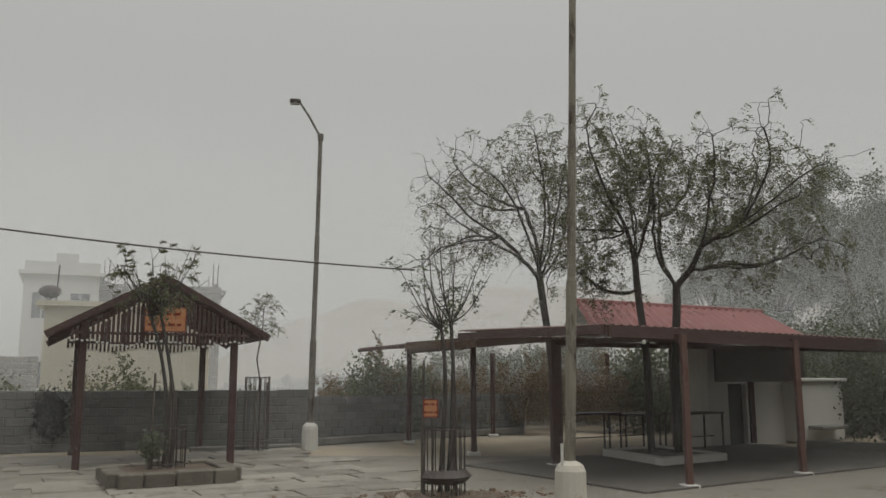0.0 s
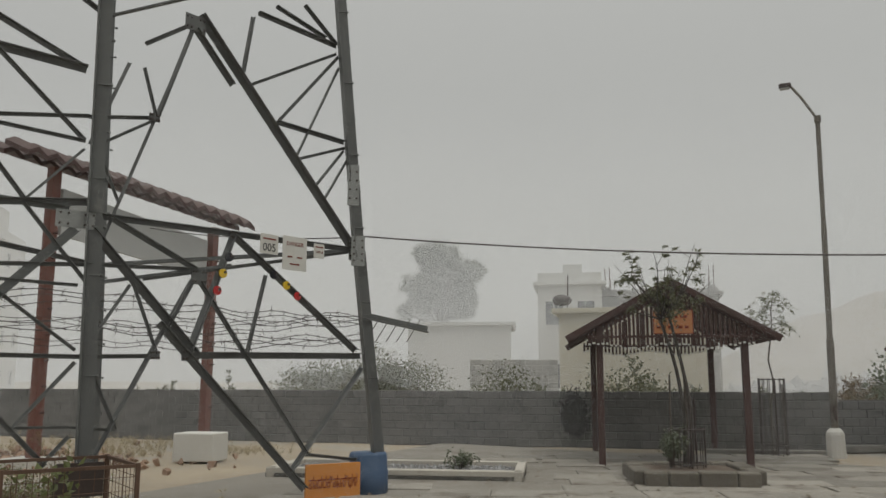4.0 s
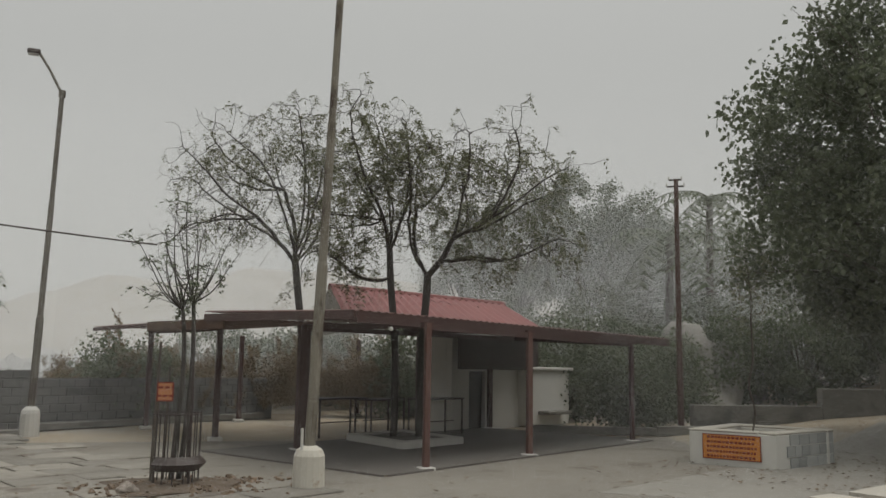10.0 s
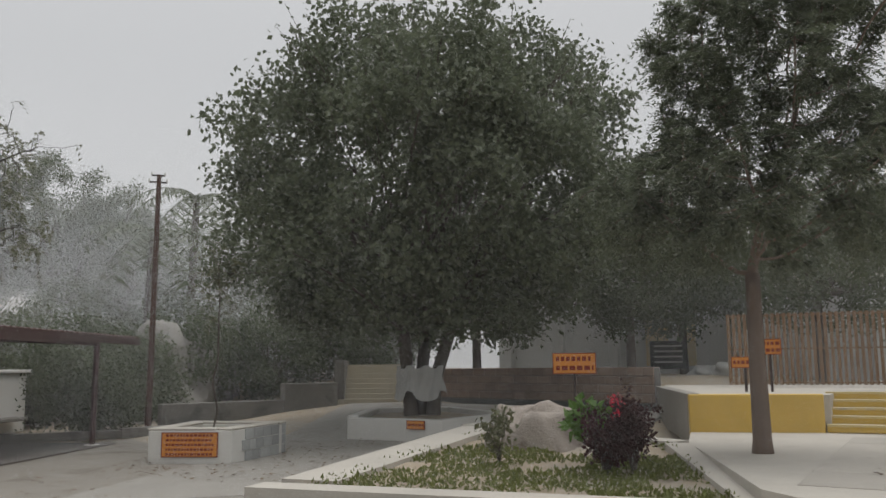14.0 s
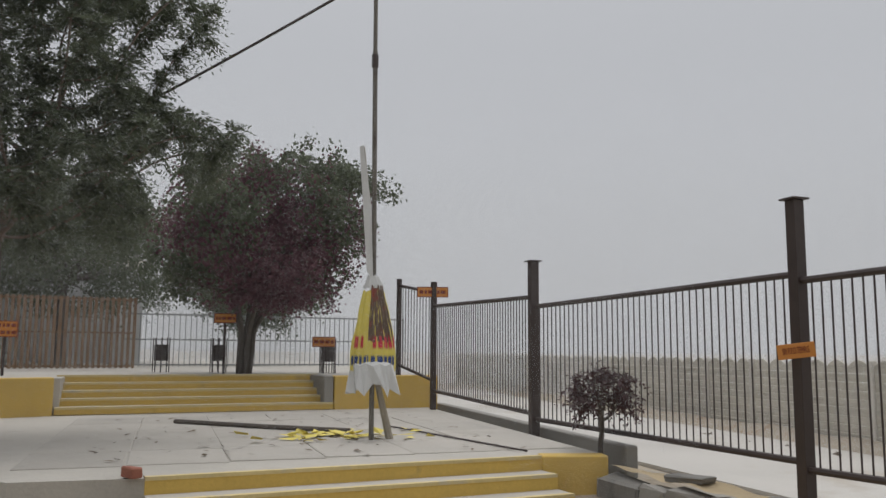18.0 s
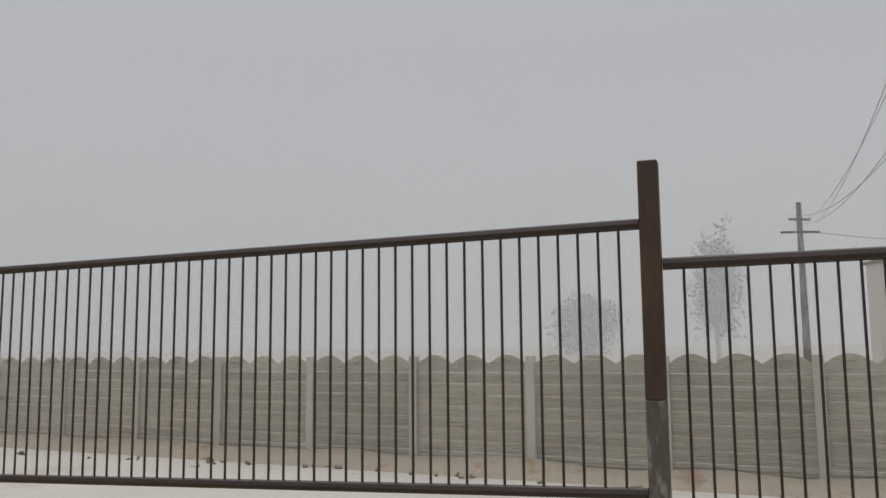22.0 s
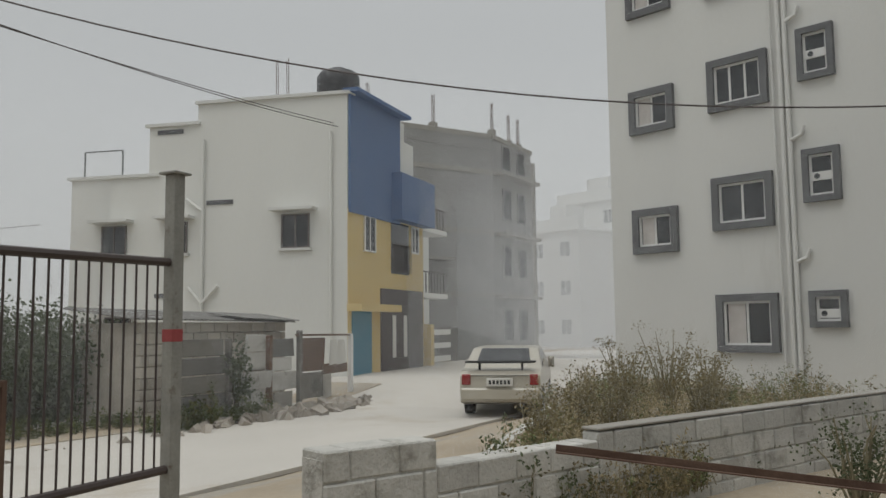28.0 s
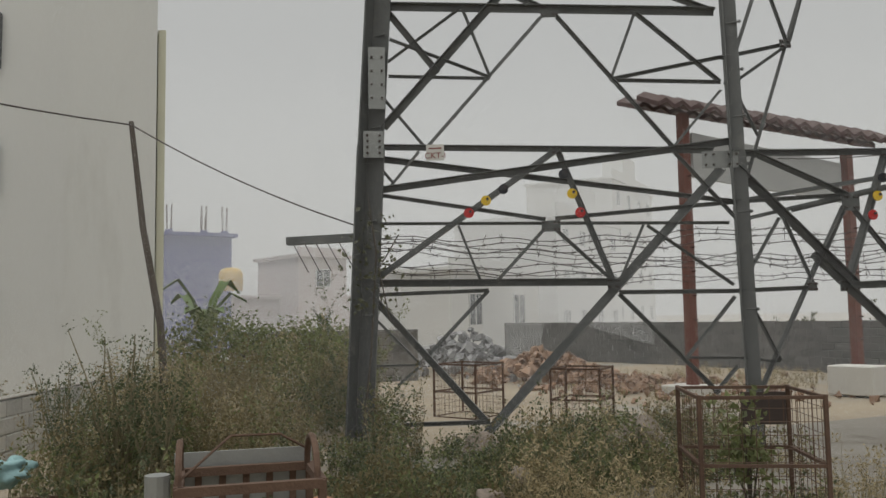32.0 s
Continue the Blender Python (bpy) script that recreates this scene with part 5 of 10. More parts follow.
# ---- trees ----
def grow(rng, stem, buds, step=0.16, reach=2.6, kill=0.3, rounds=130, boughs=(), wander=0.3):
    """Twigs that grow from the stem and its boughs towards the buds; gives the places of the nodes and their parents."""
    nodes = [np.array(p, float) for p in stem]
    parent = [-1] + list(range(len(stem) - 1))
    for bough in boughs:
        last = int(np.argmin([np.linalg.norm(p - bough[0]) for p in nodes]))
        for p in bough[1:]:
            nodes.append(np.array(p, float))
            parent.append(last)
            last = len(nodes) - 1
    buds = np.array(buds, float)
    near = np.zeros(len(buds), int)
    gap = np.full(len(buds), 1e9)
    for i, p in enumerate(nodes):
        d = np.linalg.norm(buds - p, axis=1)
        near = np.where(d < gap, i, near)
        gap = np.minimum(gap, d)
    first = True
    for _ in range(rounds):
        use = gap < (9.0 if first else reach)
        if not use.any():
            break
        pulls = {}
        for b in np.nonzero(use)[0]:
            pulls.setdefault(int(near[b]), []).append(b)
        fresh = []
        for i, bs in pulls.items():
            d = buds[bs] - nodes[i]
            d = (d / np.linalg.norm(d, axis=1)[:, None]).sum(0) + rng.normal(size=3) * wander
            fresh.append((i, nodes[i] + d / (np.linalg.norm(d) + 1e-9) * step * rng.uniform(0.8, 1.2)))
        for i, p in fresh:
            parent.append(i)
            nodes.append(p)
            d = np.linalg.norm(buds - p, axis=1)
            near = np.where(d < gap, len(nodes) - 1, near)
            gap = np.minimum(gap, d)
        keep = gap > kill
        buds, near, gap = buds[keep], near[keep], gap[keep]
        first = len(nodes) < len(stem) + 25 and not boughs
        if len(buds) == 0:
            break
    return np.array(nodes), np.array(parent)


def twig_mesh(nodes, parent, thin=0.006, power=2.3, most=0.2):
    """Tapered wood over the grown nodes: a branch is as thick as the twigs that it carries."""
    n = len(nodes)
    kids = [[] for _ in range(n)]
    for i, p in enumerate(parent):
        if p >= 0:
            kids[p].append(i)
    r = np.zeros(n)
    for i in range(n - 1, -1, -1):
        r[i] = (sum(r[k] ** power for k in kids[i])) ** (1 / power) if kids[i] else thin
    r = np.minimum(r, most)
    m = Mesh()
    todo = [(0, -1)]
    while todo:
        i, before = todo.pop()
        line, rad = ([nodes[before], nodes[i]], [min(r[before], r[i] * 1.25), r[i]]) if before >= 0 else ([nodes[i]], [r[i]])
        while kids[i]:
            best = max(kids[i], key=lambda k: r[k])
            todo += [(k, i) for k in kids[i] if k != best]
            i = best
            line.append(nodes[i])
            rad.append(r[i])
        if len(line) > 1:
            m.tube(line, rad, 8 if rad[0] > 0.05 else 5 if rad[0] > 0.015 else 3, cap=False)
    tips = [i for i in range(n) if not kids[i]]
    return m, nodes[tips], nodes[parent[tips]], r


def sprigs(mesh, rng, bases, dirs, length, pairs, leaf, wide=0.35, droop=0.35):
    """Feathered sprigs: narrow leaflets in pairs along a drooping rib."""
    bases, dirs = np.asarray(bases, float), np.asarray(dirs, float)
    dirs = dirs / (np.linalg.norm(dirs, axis=1)[:, None] + 1e-9)
    side = np.cross(dirs, np.array([0, 0, 1.0]) + rng.normal(size=dirs.shape) * 0.3)
    side /= np.linalg.norm(side, axis=1)[:, None] + 1e-9
    ln = length * rng.uniform(0.6, 1.25, (len(bases), 1))
    for j in range(1, pairs + 1):
        t = j / pairs
        c = bases + dirs * ln * t - np.array([0, 0, 1.0]) * droop * ln * t * t
        for s in (-1, 1):
            d = side * s * 0.8 + dirs * 0.65 - np.array([0, 0, 0.35]) + rng.normal(size=dirs.shape) * 0.15
            d /= np.linalg.norm(d, axis=1)[:, None]
            w = np.cross(d, np.array([0, 0, 1.0]) + rng.normal(size=dirs.shape) * 0.4)
            w /= np.linalg.norm(w, axis=1)[:, None] + 1e-9
            l = leaf * rng.uniform(0.7, 1.2, (len(bases), 1)) * (1.0 - 0.3 * t)
            q = np.stack([c, c + d * l * 0.45 + w * l * wide * 0.5, c + d * l, c + d * l * 0.45 - w * l * wide * 0.5], 1)
            k = np.arange(len(bases))[:, None] * 4
            mesh.add(q.reshape(-1, 3), (k + [0, 1, 2, 3]).tolist())
    return mesh


def dome(rng, count, centre, radii, low=-0.35, skin=0.45):
    """Buds in the outer part of an umbrella crown."""
    out = []
    while len(out) < count:
        d = rng.normal(size=3)
        d /= np.linalg.norm(d)
        if d[2] < low:
            continue
        k = 1 + 0.30 * noise.noise(Vector((d * 2.1).tolist()) + Vector((centre[0], centre[1], 1.5)))
        out.append(np.array(centre) + d * np.array(radii) * k * (skin + (1 - skin) * rng.uniform() ** 0.6))
    return out


def along(pts, step=0.17):
    """Points at even steps on a smooth line through the given ones."""
    pts = np.array(pts, float)
    t = np.r_[0, np.cumsum(np.linalg.norm(np.diff(pts, axis=0), axis=1))]
    u = np.linspace(0, t[-1], max(3, int(t[-1] / step)))
    line = np.stack([np.interp(u, t, pts[:, k]) for k in range(3)], 1)
    for _ in range(4):
        line[1:-1] = line[1:-1] * 0.5 + (line[:-2] + line[2:]) * 0.25
    return line


def thorn_tree(at, turn, stem, boughs, seed, label, leaves=130, most=0.1, buds=60):
    """Bare umbrella tree: boughs as (depth at the end, side and height of its bends), twigs grown off their outer parts."""
    rng = np.random.default_rng(seed)
    root = thing("thorn_tree", (*at, land(*at)), turn, label, "tree", "thorn trees through the shelter roof")
    trunk = along([(stem[0][0], 0, -0.1)] + [(x, 0, z) for x, z in stem], 0.25)
    lines, pts = [], []
    for k, (deep, line) in enumerate(boughs * 2):
        copy = k >= len(boughs)
        sgn, sq = (-1.0, 0.8) if copy else (1.0, 1.0)
        n = len(line) - 1
        base = lines[k - len(boughs)][0] if copy else None
        q = [(x + (0.25 * (i / n) * rng.normal() if copy else 0), (sgn * deep + (0.7 if copy and abs(deep) < 0.5 else 0)) * (i / n) ** 0.8, z * (1 if not copy else 1 - 0.06 * i / n) + (0.1 * rng.normal() * i / n)) for i, (x, z) in enumerate(line)]
        if not copy:
            near = [l for l in lines if len(l)]
            q0 = np.array(q[0])
            for l in near:
                d = np.hypot(l[:, 0] - q0[0], l[:, 2] - q0[2])
                i = int(d.argmin())
                if d[i] < 0.25 and i > 2:
                    q = [(a, b + l[i][1], c) for a, b, c in q]
                    break
        else:
            q = [(a, b + base[1] - q[0][1] * 0, c) for a, b, c in q]
        l = along(q)
        l = l[:max(4, int(len(l) * 0.92))]
        l[1:] += np.cumsum(rng.normal(size=(len(l) - 1, 3)) * 0.018, axis=0)
        lines.append(l)
        for p in l[len(l) // 3:]:
            pts += [p + rng.normal(size=3) * (0.42, 0.55, 0.36) for _ in range(buds // 5)]
        pts += [l[-3] + rng.normal(size=3) * (0.4, 0.5, 0.3) for _ in range(buds // 2)]
    nodes, parent = grow(rng, trunk, pts, 0.13, 1.4, 0.155, 60, lines, 0.25)
    m, tips, roots, rr = twig_mesh(nodes, parent, 0.0052, 2.32, most)
    part("trunk", m, BARK_DARK, root, smooth=True)
    heads = rng.integers(0, len(tips), leaves)
    pick = np.concatenate([np.argsort(np.linalg.norm(tips - tips[h], axis=1))[:rng.integers(4, 12)] for h in heads])
    pick = np.repeat(pick, 3)
    part("crown", sprigs(Mesh(), rng, tips[pick], (tips - roots)[pick] + rng.normal(size=(len(pick), 3)) * 0.15, 0.2, 4, 0.085, 0.4, 0.9), LEAF_DRY, root, "sparse clumps of drooping dry leaves on bare twigs")


BARK_DARK = material("dark_grey_bark", (0.075, 0.068, 0.06), 0.95, 0.3, 4, 30, 0.8, upright=0.3)
thorn_tree((6.6, 16.95), -21.8, [(0.06, 1.5), (0.04, 2.34), (-0.05, 2.97), (-0.11, 3.58), (-0.12, 4.07)],
           [(-0.9, [(-0.12, 4.07), (-0.25, 4.69), (-0.57, 5.32), (-0.84, 6.22), (-1.04, 7.26)]), (0.3, [(-0.13, 4.07), (-0.07, 5.07), (-0.21, 6.09), (-0.41, 6.99), (-0.61, 7.71)]), (0.8, [(-0.13, 4.0), (0.17, 4.95), (0.35, 5.84), (0.29, 6.6), (0.09, 7.51)]), (0.7, [(-0.08, 3.46), (-0.42, 3.45), (-0.92, 3.57), (-1.29, 4.0), (-1.55, 4.31)]), (-0.8, [(-0.25, 4.69), (-0.69, 4.69), (-1.18, 4.69), (-1.69, 4.81)])], 11, "bare-twigged thorn tree growing through the shelter roof")
thorn_tree((7.2, 16.7), -23.9, [(-0.05, 1.2), (-0.03, 2.35), (0.05, 2.92), (0.06, 3.55)],
           [(0.9, [(0.06, 3.55), (-0.22, 4.02), (-0.29, 4.45), (-0.17, 5.08), (-0.3, 5.96), (-0.06, 6.86)]), (-0.8, [(0.06, 3.55), (0.44, 3.84), (0.63, 4.33), (0.87, 5.2), (1.12, 6.08), (1.0, 6.85)]), (0.8, [(0.44, 3.81), (1.11, 4.02), (1.7, 3.94), (2.3, 4.21), (2.66, 4.7)]), (-0.5, [(0.63, 4.33), (1.35, 4.7), (2.08, 5.2), (2.68, 5.69), (3.04, 5.82)]), (0.4, [(-0.17, 5.08), (0.26, 5.58), (0.44, 6.21), (0.5, 6.85)]), (0.9, [(1.35, 4.7), (1.72, 5.45), (1.85, 6.33), (1.73, 6.71)])], 12, "spreading thorn tree with sparse dry leaves")
thorn_tree((5.4, 20.4), -15.2, [(0.2, 1.5), (0.14, 2.41), (0.03, 3.14), (-0.06, 3.85), (-0.1, 4.25)],
           [(-0.6, [(-0.09, 4.07), (-0.54, 4.7), (-1.12, 5.12), (-1.86, 5.61), (-2.6, 6.25), (-3.17, 6.9)]), (0.9, [(-0.1, 4.25), (-0.24, 5.15), (-0.58, 6.02), (-0.97, 6.9), (-1.14, 7.64)]), (-0.9, [(-0.1, 4.25), (0.09, 5.16), (0.0, 6.18), (-0.1, 7.22), (-0.28, 8.2)]), (0.8, [(-0.07, 4.14), (0.32, 4.58), (0.59, 5.46), (0.64, 6.65), (0.47, 7.54)]), (0.7, [(-1.12, 5.12), (-1.7, 5.25), (-2.41, 5.09), (-2.96, 4.78)]), (-0.8, [(-0.58, 6.02), (-1.31, 6.29), (-2.04, 6.71), (-2.36, 7.45)])], 13, "bare thorn tree behind the shelter", 130, 0.13)


def broad_tree(name, at, trunk_h, trunk_r, centre, radii, clumps, per, spread, leaf, mat, label, seed, floor=None, hollow=0.35, category="tree", count=50, group="", lump=0.25, z=None, stems=1):
    rng = np.random.default_rng(seed)
    root = thing(name, (at[0], at[1], land(*at) if z is None else z), 0, label, category, group)
    pts, heads = crown_points(rng, centre, radii, clumps, per, spread, hollow, floor, lump)
    m = Mesh()
    for k in range(stems):
        a = k * 2.4 + 0.5
        o = (0.0, 0.0) if stems == 1 else (0.3 * math.cos(a), 0.3 * math.sin(a))
        fork = (centre[0] * 0.3 + o[0] * 2.2, centre[1] * 0.3 + o[1] * 2.2, trunk_h * (1 + 0.08 * k))
        rr = trunk_r * (1.0 if stems == 1 else 0.42)
        m.tube([(o[0], o[1], -0.2), (o[0] + 0.02, o[1], 0.1), (o[0] * 1.2 + 0.03, o[1] * 1.2 + 0.02, trunk_h * 0.5), fork], [rr * 1.4, rr, rr * 0.85, rr * 0.8], 12)
        limbs(m, rng, fork, heads, rr * 0.5, 6, count // stems)
    part("trunk", m, BARK, root, smooth=True)
    part("crown", Mesh().leaves(pts, leaf, rng, 0.6, 1.35), mat, root)
    return root


peepal = broad_tree("peepal_tree", (17.1, 10.75), 1.9, 0.42, (-0.15, -0.45, 5.4), (4.75, 4.75, 3.85), 740, 112, 0.25, 0.1, LEAF, "large dense peepal tree with dark hanging leaves", 21, 2.2, 0.5, lump=0.32, stems=4, count=80)


BARK_WARM = material("light_brown_bark", (0.19, 0.145, 0.115), 0.9, 0.25, 4, 30, 0.5, upright=0.3)


def neem():
    rng = np.random.default_rng(30)
    root = thing("neem_tree", (11.7, 2.15, 0.5), 0, "young neem tree with fine dark feathery leaves", "tree")
    pts = [p for c, r, n in (((0.1, -0.4, 4.7), (1.6, 1.6, 2.9), 760), ((-0.1, 0.1, 3.2), (1.9, 1.9, 1.2), 440), ((0.2, -1.9, 3.9), (1.0, 1.3, 0.6), 140), ((0.0, -1.7, 5.9), (0.8, 1.1, 0.9), 130)) for p in dome(rng, n, c, r, -0.7, 0.3)]
    line = [np.array((0.02 * math.sin(k), 0.0, -0.3 + k * 0.2)) for k in range(14)]
    nodes, parent = grow(rng, line, pts, 0.18, 2.2, 0.3)
    m, tips, roots, r = twig_mesh(nodes, parent, 0.0065, 2.25, 0.15)
    m.tube([(0, 0, -0.1), (0.02, 0, 0.15), (0.0, 0, 1.2), (0.02, 0, 2.3)], [0.15, 0.12, 0.105, 0.09], 12)
    part("trunk", m, BARK_WARM, root, "smooth light brown trunk", smooth=True)
    slim = np.nonzero(r < 0.013)[0]
    pick = slim[rng.integers(0, len(slim), 12500)]
    way = nodes[pick] - nodes[parent[pick]] + rng.normal(size=(12500, 3)) * 0.12
    part("crown", sprigs(Mesh(), rng, nodes[pick], way, 0.32, 6, 0.1, 0.34, 0.55), LEAF, root)


neem()
BRACT = leaf_material("dusky_red_bract", (0.17, 0.085, 0.1))


def bougainvillea():
    rng = np.random.default_rng(23)
    root = thing("bougainvillea", (18.1, -1.45, 1.1), 0, "wide bougainvillea bush with dusky red bracts", "tree")
    m = Mesh()
    for k in range(6):
        a = k * 1.1
        m.tube([(0.12 * math.cos(a), 0.1 * math.sin(a), -0.1), (0.16 * math.cos(a), 0.14 * math.sin(a) - 0.05, 0.9), (0.6 * math.cos(a), 0.6 * math.sin(a) - 0.2, 2.0)], [0.07, 0.055, 0.04], 7)
    c, heads = crown_points(rng, (0, -0.35, 2.95), (1.9, 2.15, 1.65), 640, 62, 0.125, 0.45, 1.4, 0.5)
    limbs(m, rng, (0, -0.1, 1.6), heads, 0.03, 6, 60)
    lead = []
    for k in range(46):
        a = rng.normal() * 0.9 - 1.5
        base = np.array([0.5 * math.cos(a), -0.35 + 1.1 * math.sin(a), 4.1 + 0.3 * rng.uniform()])
        out = np.array([0.7 * math.cos(a), math.sin(a), 0])
        reach = rng.uniform(0.8, 1.9)
        q = [base + out * reach * t + np.array([0, 0, 1.1 * t - 1.5 * t * t]) * rng.uniform(0.6, 1.0) for t in np.linspace(0, 1, 9)]
        m.tube(q, np.linspace(0.016, 0.004, 9), 3, cap=False)
        lead += [p + rng.normal(size=3) * 0.06 for p in q[2:] for _ in range(9)]
    part("trunk", m, BARK, root, smooth=True)
    red = np.array([noise.noise(Vector((p * 0.7).tolist()) + Vector((5, 1, 0))) for p in heads]).repeat(62) + rng.uniform(-0.3, 0.3, len(c)) - 0.14 * (c[:, 2] - 3.6) > -0.02
    part("crown", Mesh().leaves(np.concatenate([c[~red], np.array(lead)]), 0.07, rng, 0.5, 1.4), LEAF, root)
    part("bract_mass", Mesh().leaves(c[red], 0.06, rng, 0.4, 1.2), BRACT, root, "dusky red bracts", kind="stuff")


bougainvillea()


def poking_twigs(tree, centre, radii, count, seed):
    """Leafy shoots that stand out of the crown's top and sides."""
    rng = np.random.default_rng(seed)
    m, pts = Mesh(), []
    for _ in range(count):
        d = rng.normal(size=3)
        d[2] = abs(d[2]) + 0.1
        d /= np.linalg.norm(d)
        a = np.array(centre) + d * np.array(radii) * 0.85
        b = a + (d + np.array([0, 0, 0.5]) + rng.normal(size=3) * 0.25) * rng.uniform(0.5, 1.2)
        q = [a, (a + b) / 2 + rng.normal(size=3) * 0.05, b]
        m.tube(q, [0.014, 0.009, 0.004], 4, cap=False)
        pts += [a + (b - a) * t + rng.normal(size=3) * 0.06 for t in np.linspace(0.2, 1.0, 13)]
    part("shoot", m, BARK, tree, kind="stuff")
    part("shoot_leaf", Mesh().leaves(np.array(pts), 0.085, rng, 0.9, 1.35), LEAF, tree, kind="stuff")


poking_twigs(peepal, (-0.15, -0.45, 5.4), (4.5, 4.5, 3.85), 190, 29)


# ---- east side: terraces, steps, garden, planters ----
def line_box(name, a, b, thick, z0, z1, mat, root, label="", chamfer=0.015):
    """A low wall or kerb from a to b (plan), kept to its left side."""
    a, b = Vector((*a, 0)), Vector((*b, 0))
    m = Mesh().cbox((0, 0, z0), ((b - a).length, thick, z1), chamfer)
    ob = part(name, m, mat, root, label)
    ob.location = a
    ob.rotation_euler = (0, 0, math.atan2(b.y - a.y, b.x - a.x))
    return ob


NOSING = material("worn_yellow_nosing", (0.62, 0.5, 0.24), 0.8, 0.2, 3, 30, 0.2, stain=(0.5, 0.45, 0.34), stain_at=0.55, stain_scale=2)


def terrace():
    root = thing("terrace", (0, 0, 0), 0, "raised cement-paved terrace with yellow painted steps", "terrace", kind="structure")
    out = [(8.1, 1.25), (8.05, 0.17), (8.53, -3.79), (8.6, -4.55), (17.2, -4.95), (16.6, 1.8), (14.8, 3.85), (12.9, 3.4), (8.45, 1.6)]
    part("deck", Mesh().prism(out[::-1] if sum(p[0] * q[1] - q[0] * p[1] for p, q in zip(out, out[1:] + out[:1])) < 0 else out, -0.1, 0.49), CONCRETE_DECK, root)
    # lower flight: three steps towards the yard
    a, b = Vector((8.05, 0.17, 0)), Vector((8.53, -3.79, 0))
    d = (b - a).normalized()
    n = Vector((d.y, -d.x, 0))
    n = n if n.x < 0 else -n
    for k in range(3):
        z = 0.5 - 0.15 * k
        s = a + n * (0.31 * k)
        e = b + n * (0.31 * k)
        back, front = (s - n * 0.33, s) if k else (s - n * 0.05, s)
        for nm, mat, z0, z1, d0, d1 in (("riser", YELLOW, z - 0.15, z - 0.03, -0.02, 0.012), ("nosing", NOSING, z - 0.03, z + 0.003, -0.06, 0.018), ("tread", CONCRETE_DECK, z - 0.14, z, -0.32, -0.018)):
            c = [p + n * q for p in (s, e) for q in (d0, d1)]
            v = [(p.x, p.y, zz) for zz in (z0, z1) for p in (c[0], c[1], c[3], c[2])]
            part(nm, Mesh().add(v, [(3, 2, 1, 0), (4, 5, 6, 7), (0, 1, 5, 4), (1, 2, 6, 5), (2, 3, 7, 6), (3, 0, 4, 7)]), mat, root, {"riser": "yellow painted riser", "nosing": "worn pale yellow nosing"}.get(nm, ""))
    # upper flight
    a, b = Vector((15.5, 1.8, 0)), Vector((16.0, -2.95, 0))
    d = (b - a).normalized()
    n = Vector((d.y, -d.x, 0))
    n = n if n.x < 0 else -n
    for k in range(5):
        z = 0.5 + 0.125 * (k + 1)
        s, e = a - n * (0.28 * k), b - n * (0.28 * k)
        for nm, mat, z0, z1, d0, d1 in (("riser", YELLOW, z - 0.125, z - 0.034, -0.02, 0.012), ("nosing", NOSING, z - 0.034, z + 0.003, -0.06, 0.02), ("tread", CONCRETE_DECK, z - 0.12, z, -0.32, -0.018)):
            c = [p + n * q for p in (s, e) for q in (d0, d1)]
            v = [(p.x, p.y, zz) for zz in (z0, z1) for p in (c[0], c[1], c[3], c[2])]
            part(nm, Mesh().add(v, [(3, 2, 1, 0), (4, 5, 6, 7), (0, 1, 5, 4), (1, 2, 6, 5), (2, 3, 7, 6), (3, 0, 4, 7)]), mat, root, {"riser": "yellow painted riser", "nosing": "worn pale yellow nosing"}.get(nm, ""))
    line_box("retaining_wall", (14.75, 3.85), (15.5, 1.82), 0.25, 0.3, 1.12, YELLOW, root, "yellow ochre retaining wall")
    line_box("retaining_wall", (16.0, -2.97), (16.25, -5.1), 0.25, 0.3, 1.12, YELLOW, root, "yellow ochre retaining wall")
    line_box("cheek_wall", (16.0, -2.95), (17.2, -2.85), 0.18, 0.3, 1.12, CONCRETE, root)
    line_box("side_wall", (19.45, 5.8), (14.8, 3.9), 0.22, 0.3, 1.14, CONCRETE, root, "grey cement side wall")
    up = [(14.85, 3.8), (15.7, 1.75), (17.1, 1.8), (17.6, -2.85), (16.2, -3.0), (16.35, -5.0), (44, -6.0), (44, 12), (19.6, 5.7)]
    part("upper_deck", Mesh().prism(up if sum(p[0] * q[1] - q[0] * p[1] for p, q in zip(up, up[1:] + up[:1])) > 0 else up[::-1], 0.2, 1.1), CONCRETE_DECK, root)
    # wing and ledge beside the fence, filled with sand
    line_box("wing_wall", (8.5, -3.79), (8.35, -4.5), 0.25, 0.0, 0.5, YELLOW, root, "yellow end wall of the steps")
    edge = np.random.default_rng(15)
    x = 8.3
    while x > 3.4:
        l = edge.uniform(0.3, 0.8)
        ob = part("ledge", Mesh().cbox((-l, -0.11, -0.05), (0.03, 0.1 + edge.uniform(0, 0.06), 0.34 + edge.uniform(-0.07, 0.05)), 0.03, 0.03, edge), CONCRETE_OLD if edge.uniform() < 0.3 else CONCRETE, root, "rough broken cement ledge")
        ob.location = (x, -4.5 - (8.3 - x) * 0.075, 0)
        ob.rotation_euler = (0, 0, 0.075 + edge.normal() * 0.04)
        x -= l
    for x, l, w in ((7.2, 0.42, 0.26), (5.9, 0.3, 0.2), (4.4, 0.36, 0.22)):
        ob = part("loose_slab", Mesh().cbox((-l / 2, -w / 2, 0), (l / 2, w / 2, 0.06), 0.015, 0.012, edge), CONCRETE_OLD, root, "loose slab on the sand")
        ob.location = (x, -4.72, 0.385)
        ob.rotation_euler = (0.06, 0.04, edge.uniform(0, 3))
    sand = Mesh()
    rng = np.random.default_rng(5)
    v, f = [], []
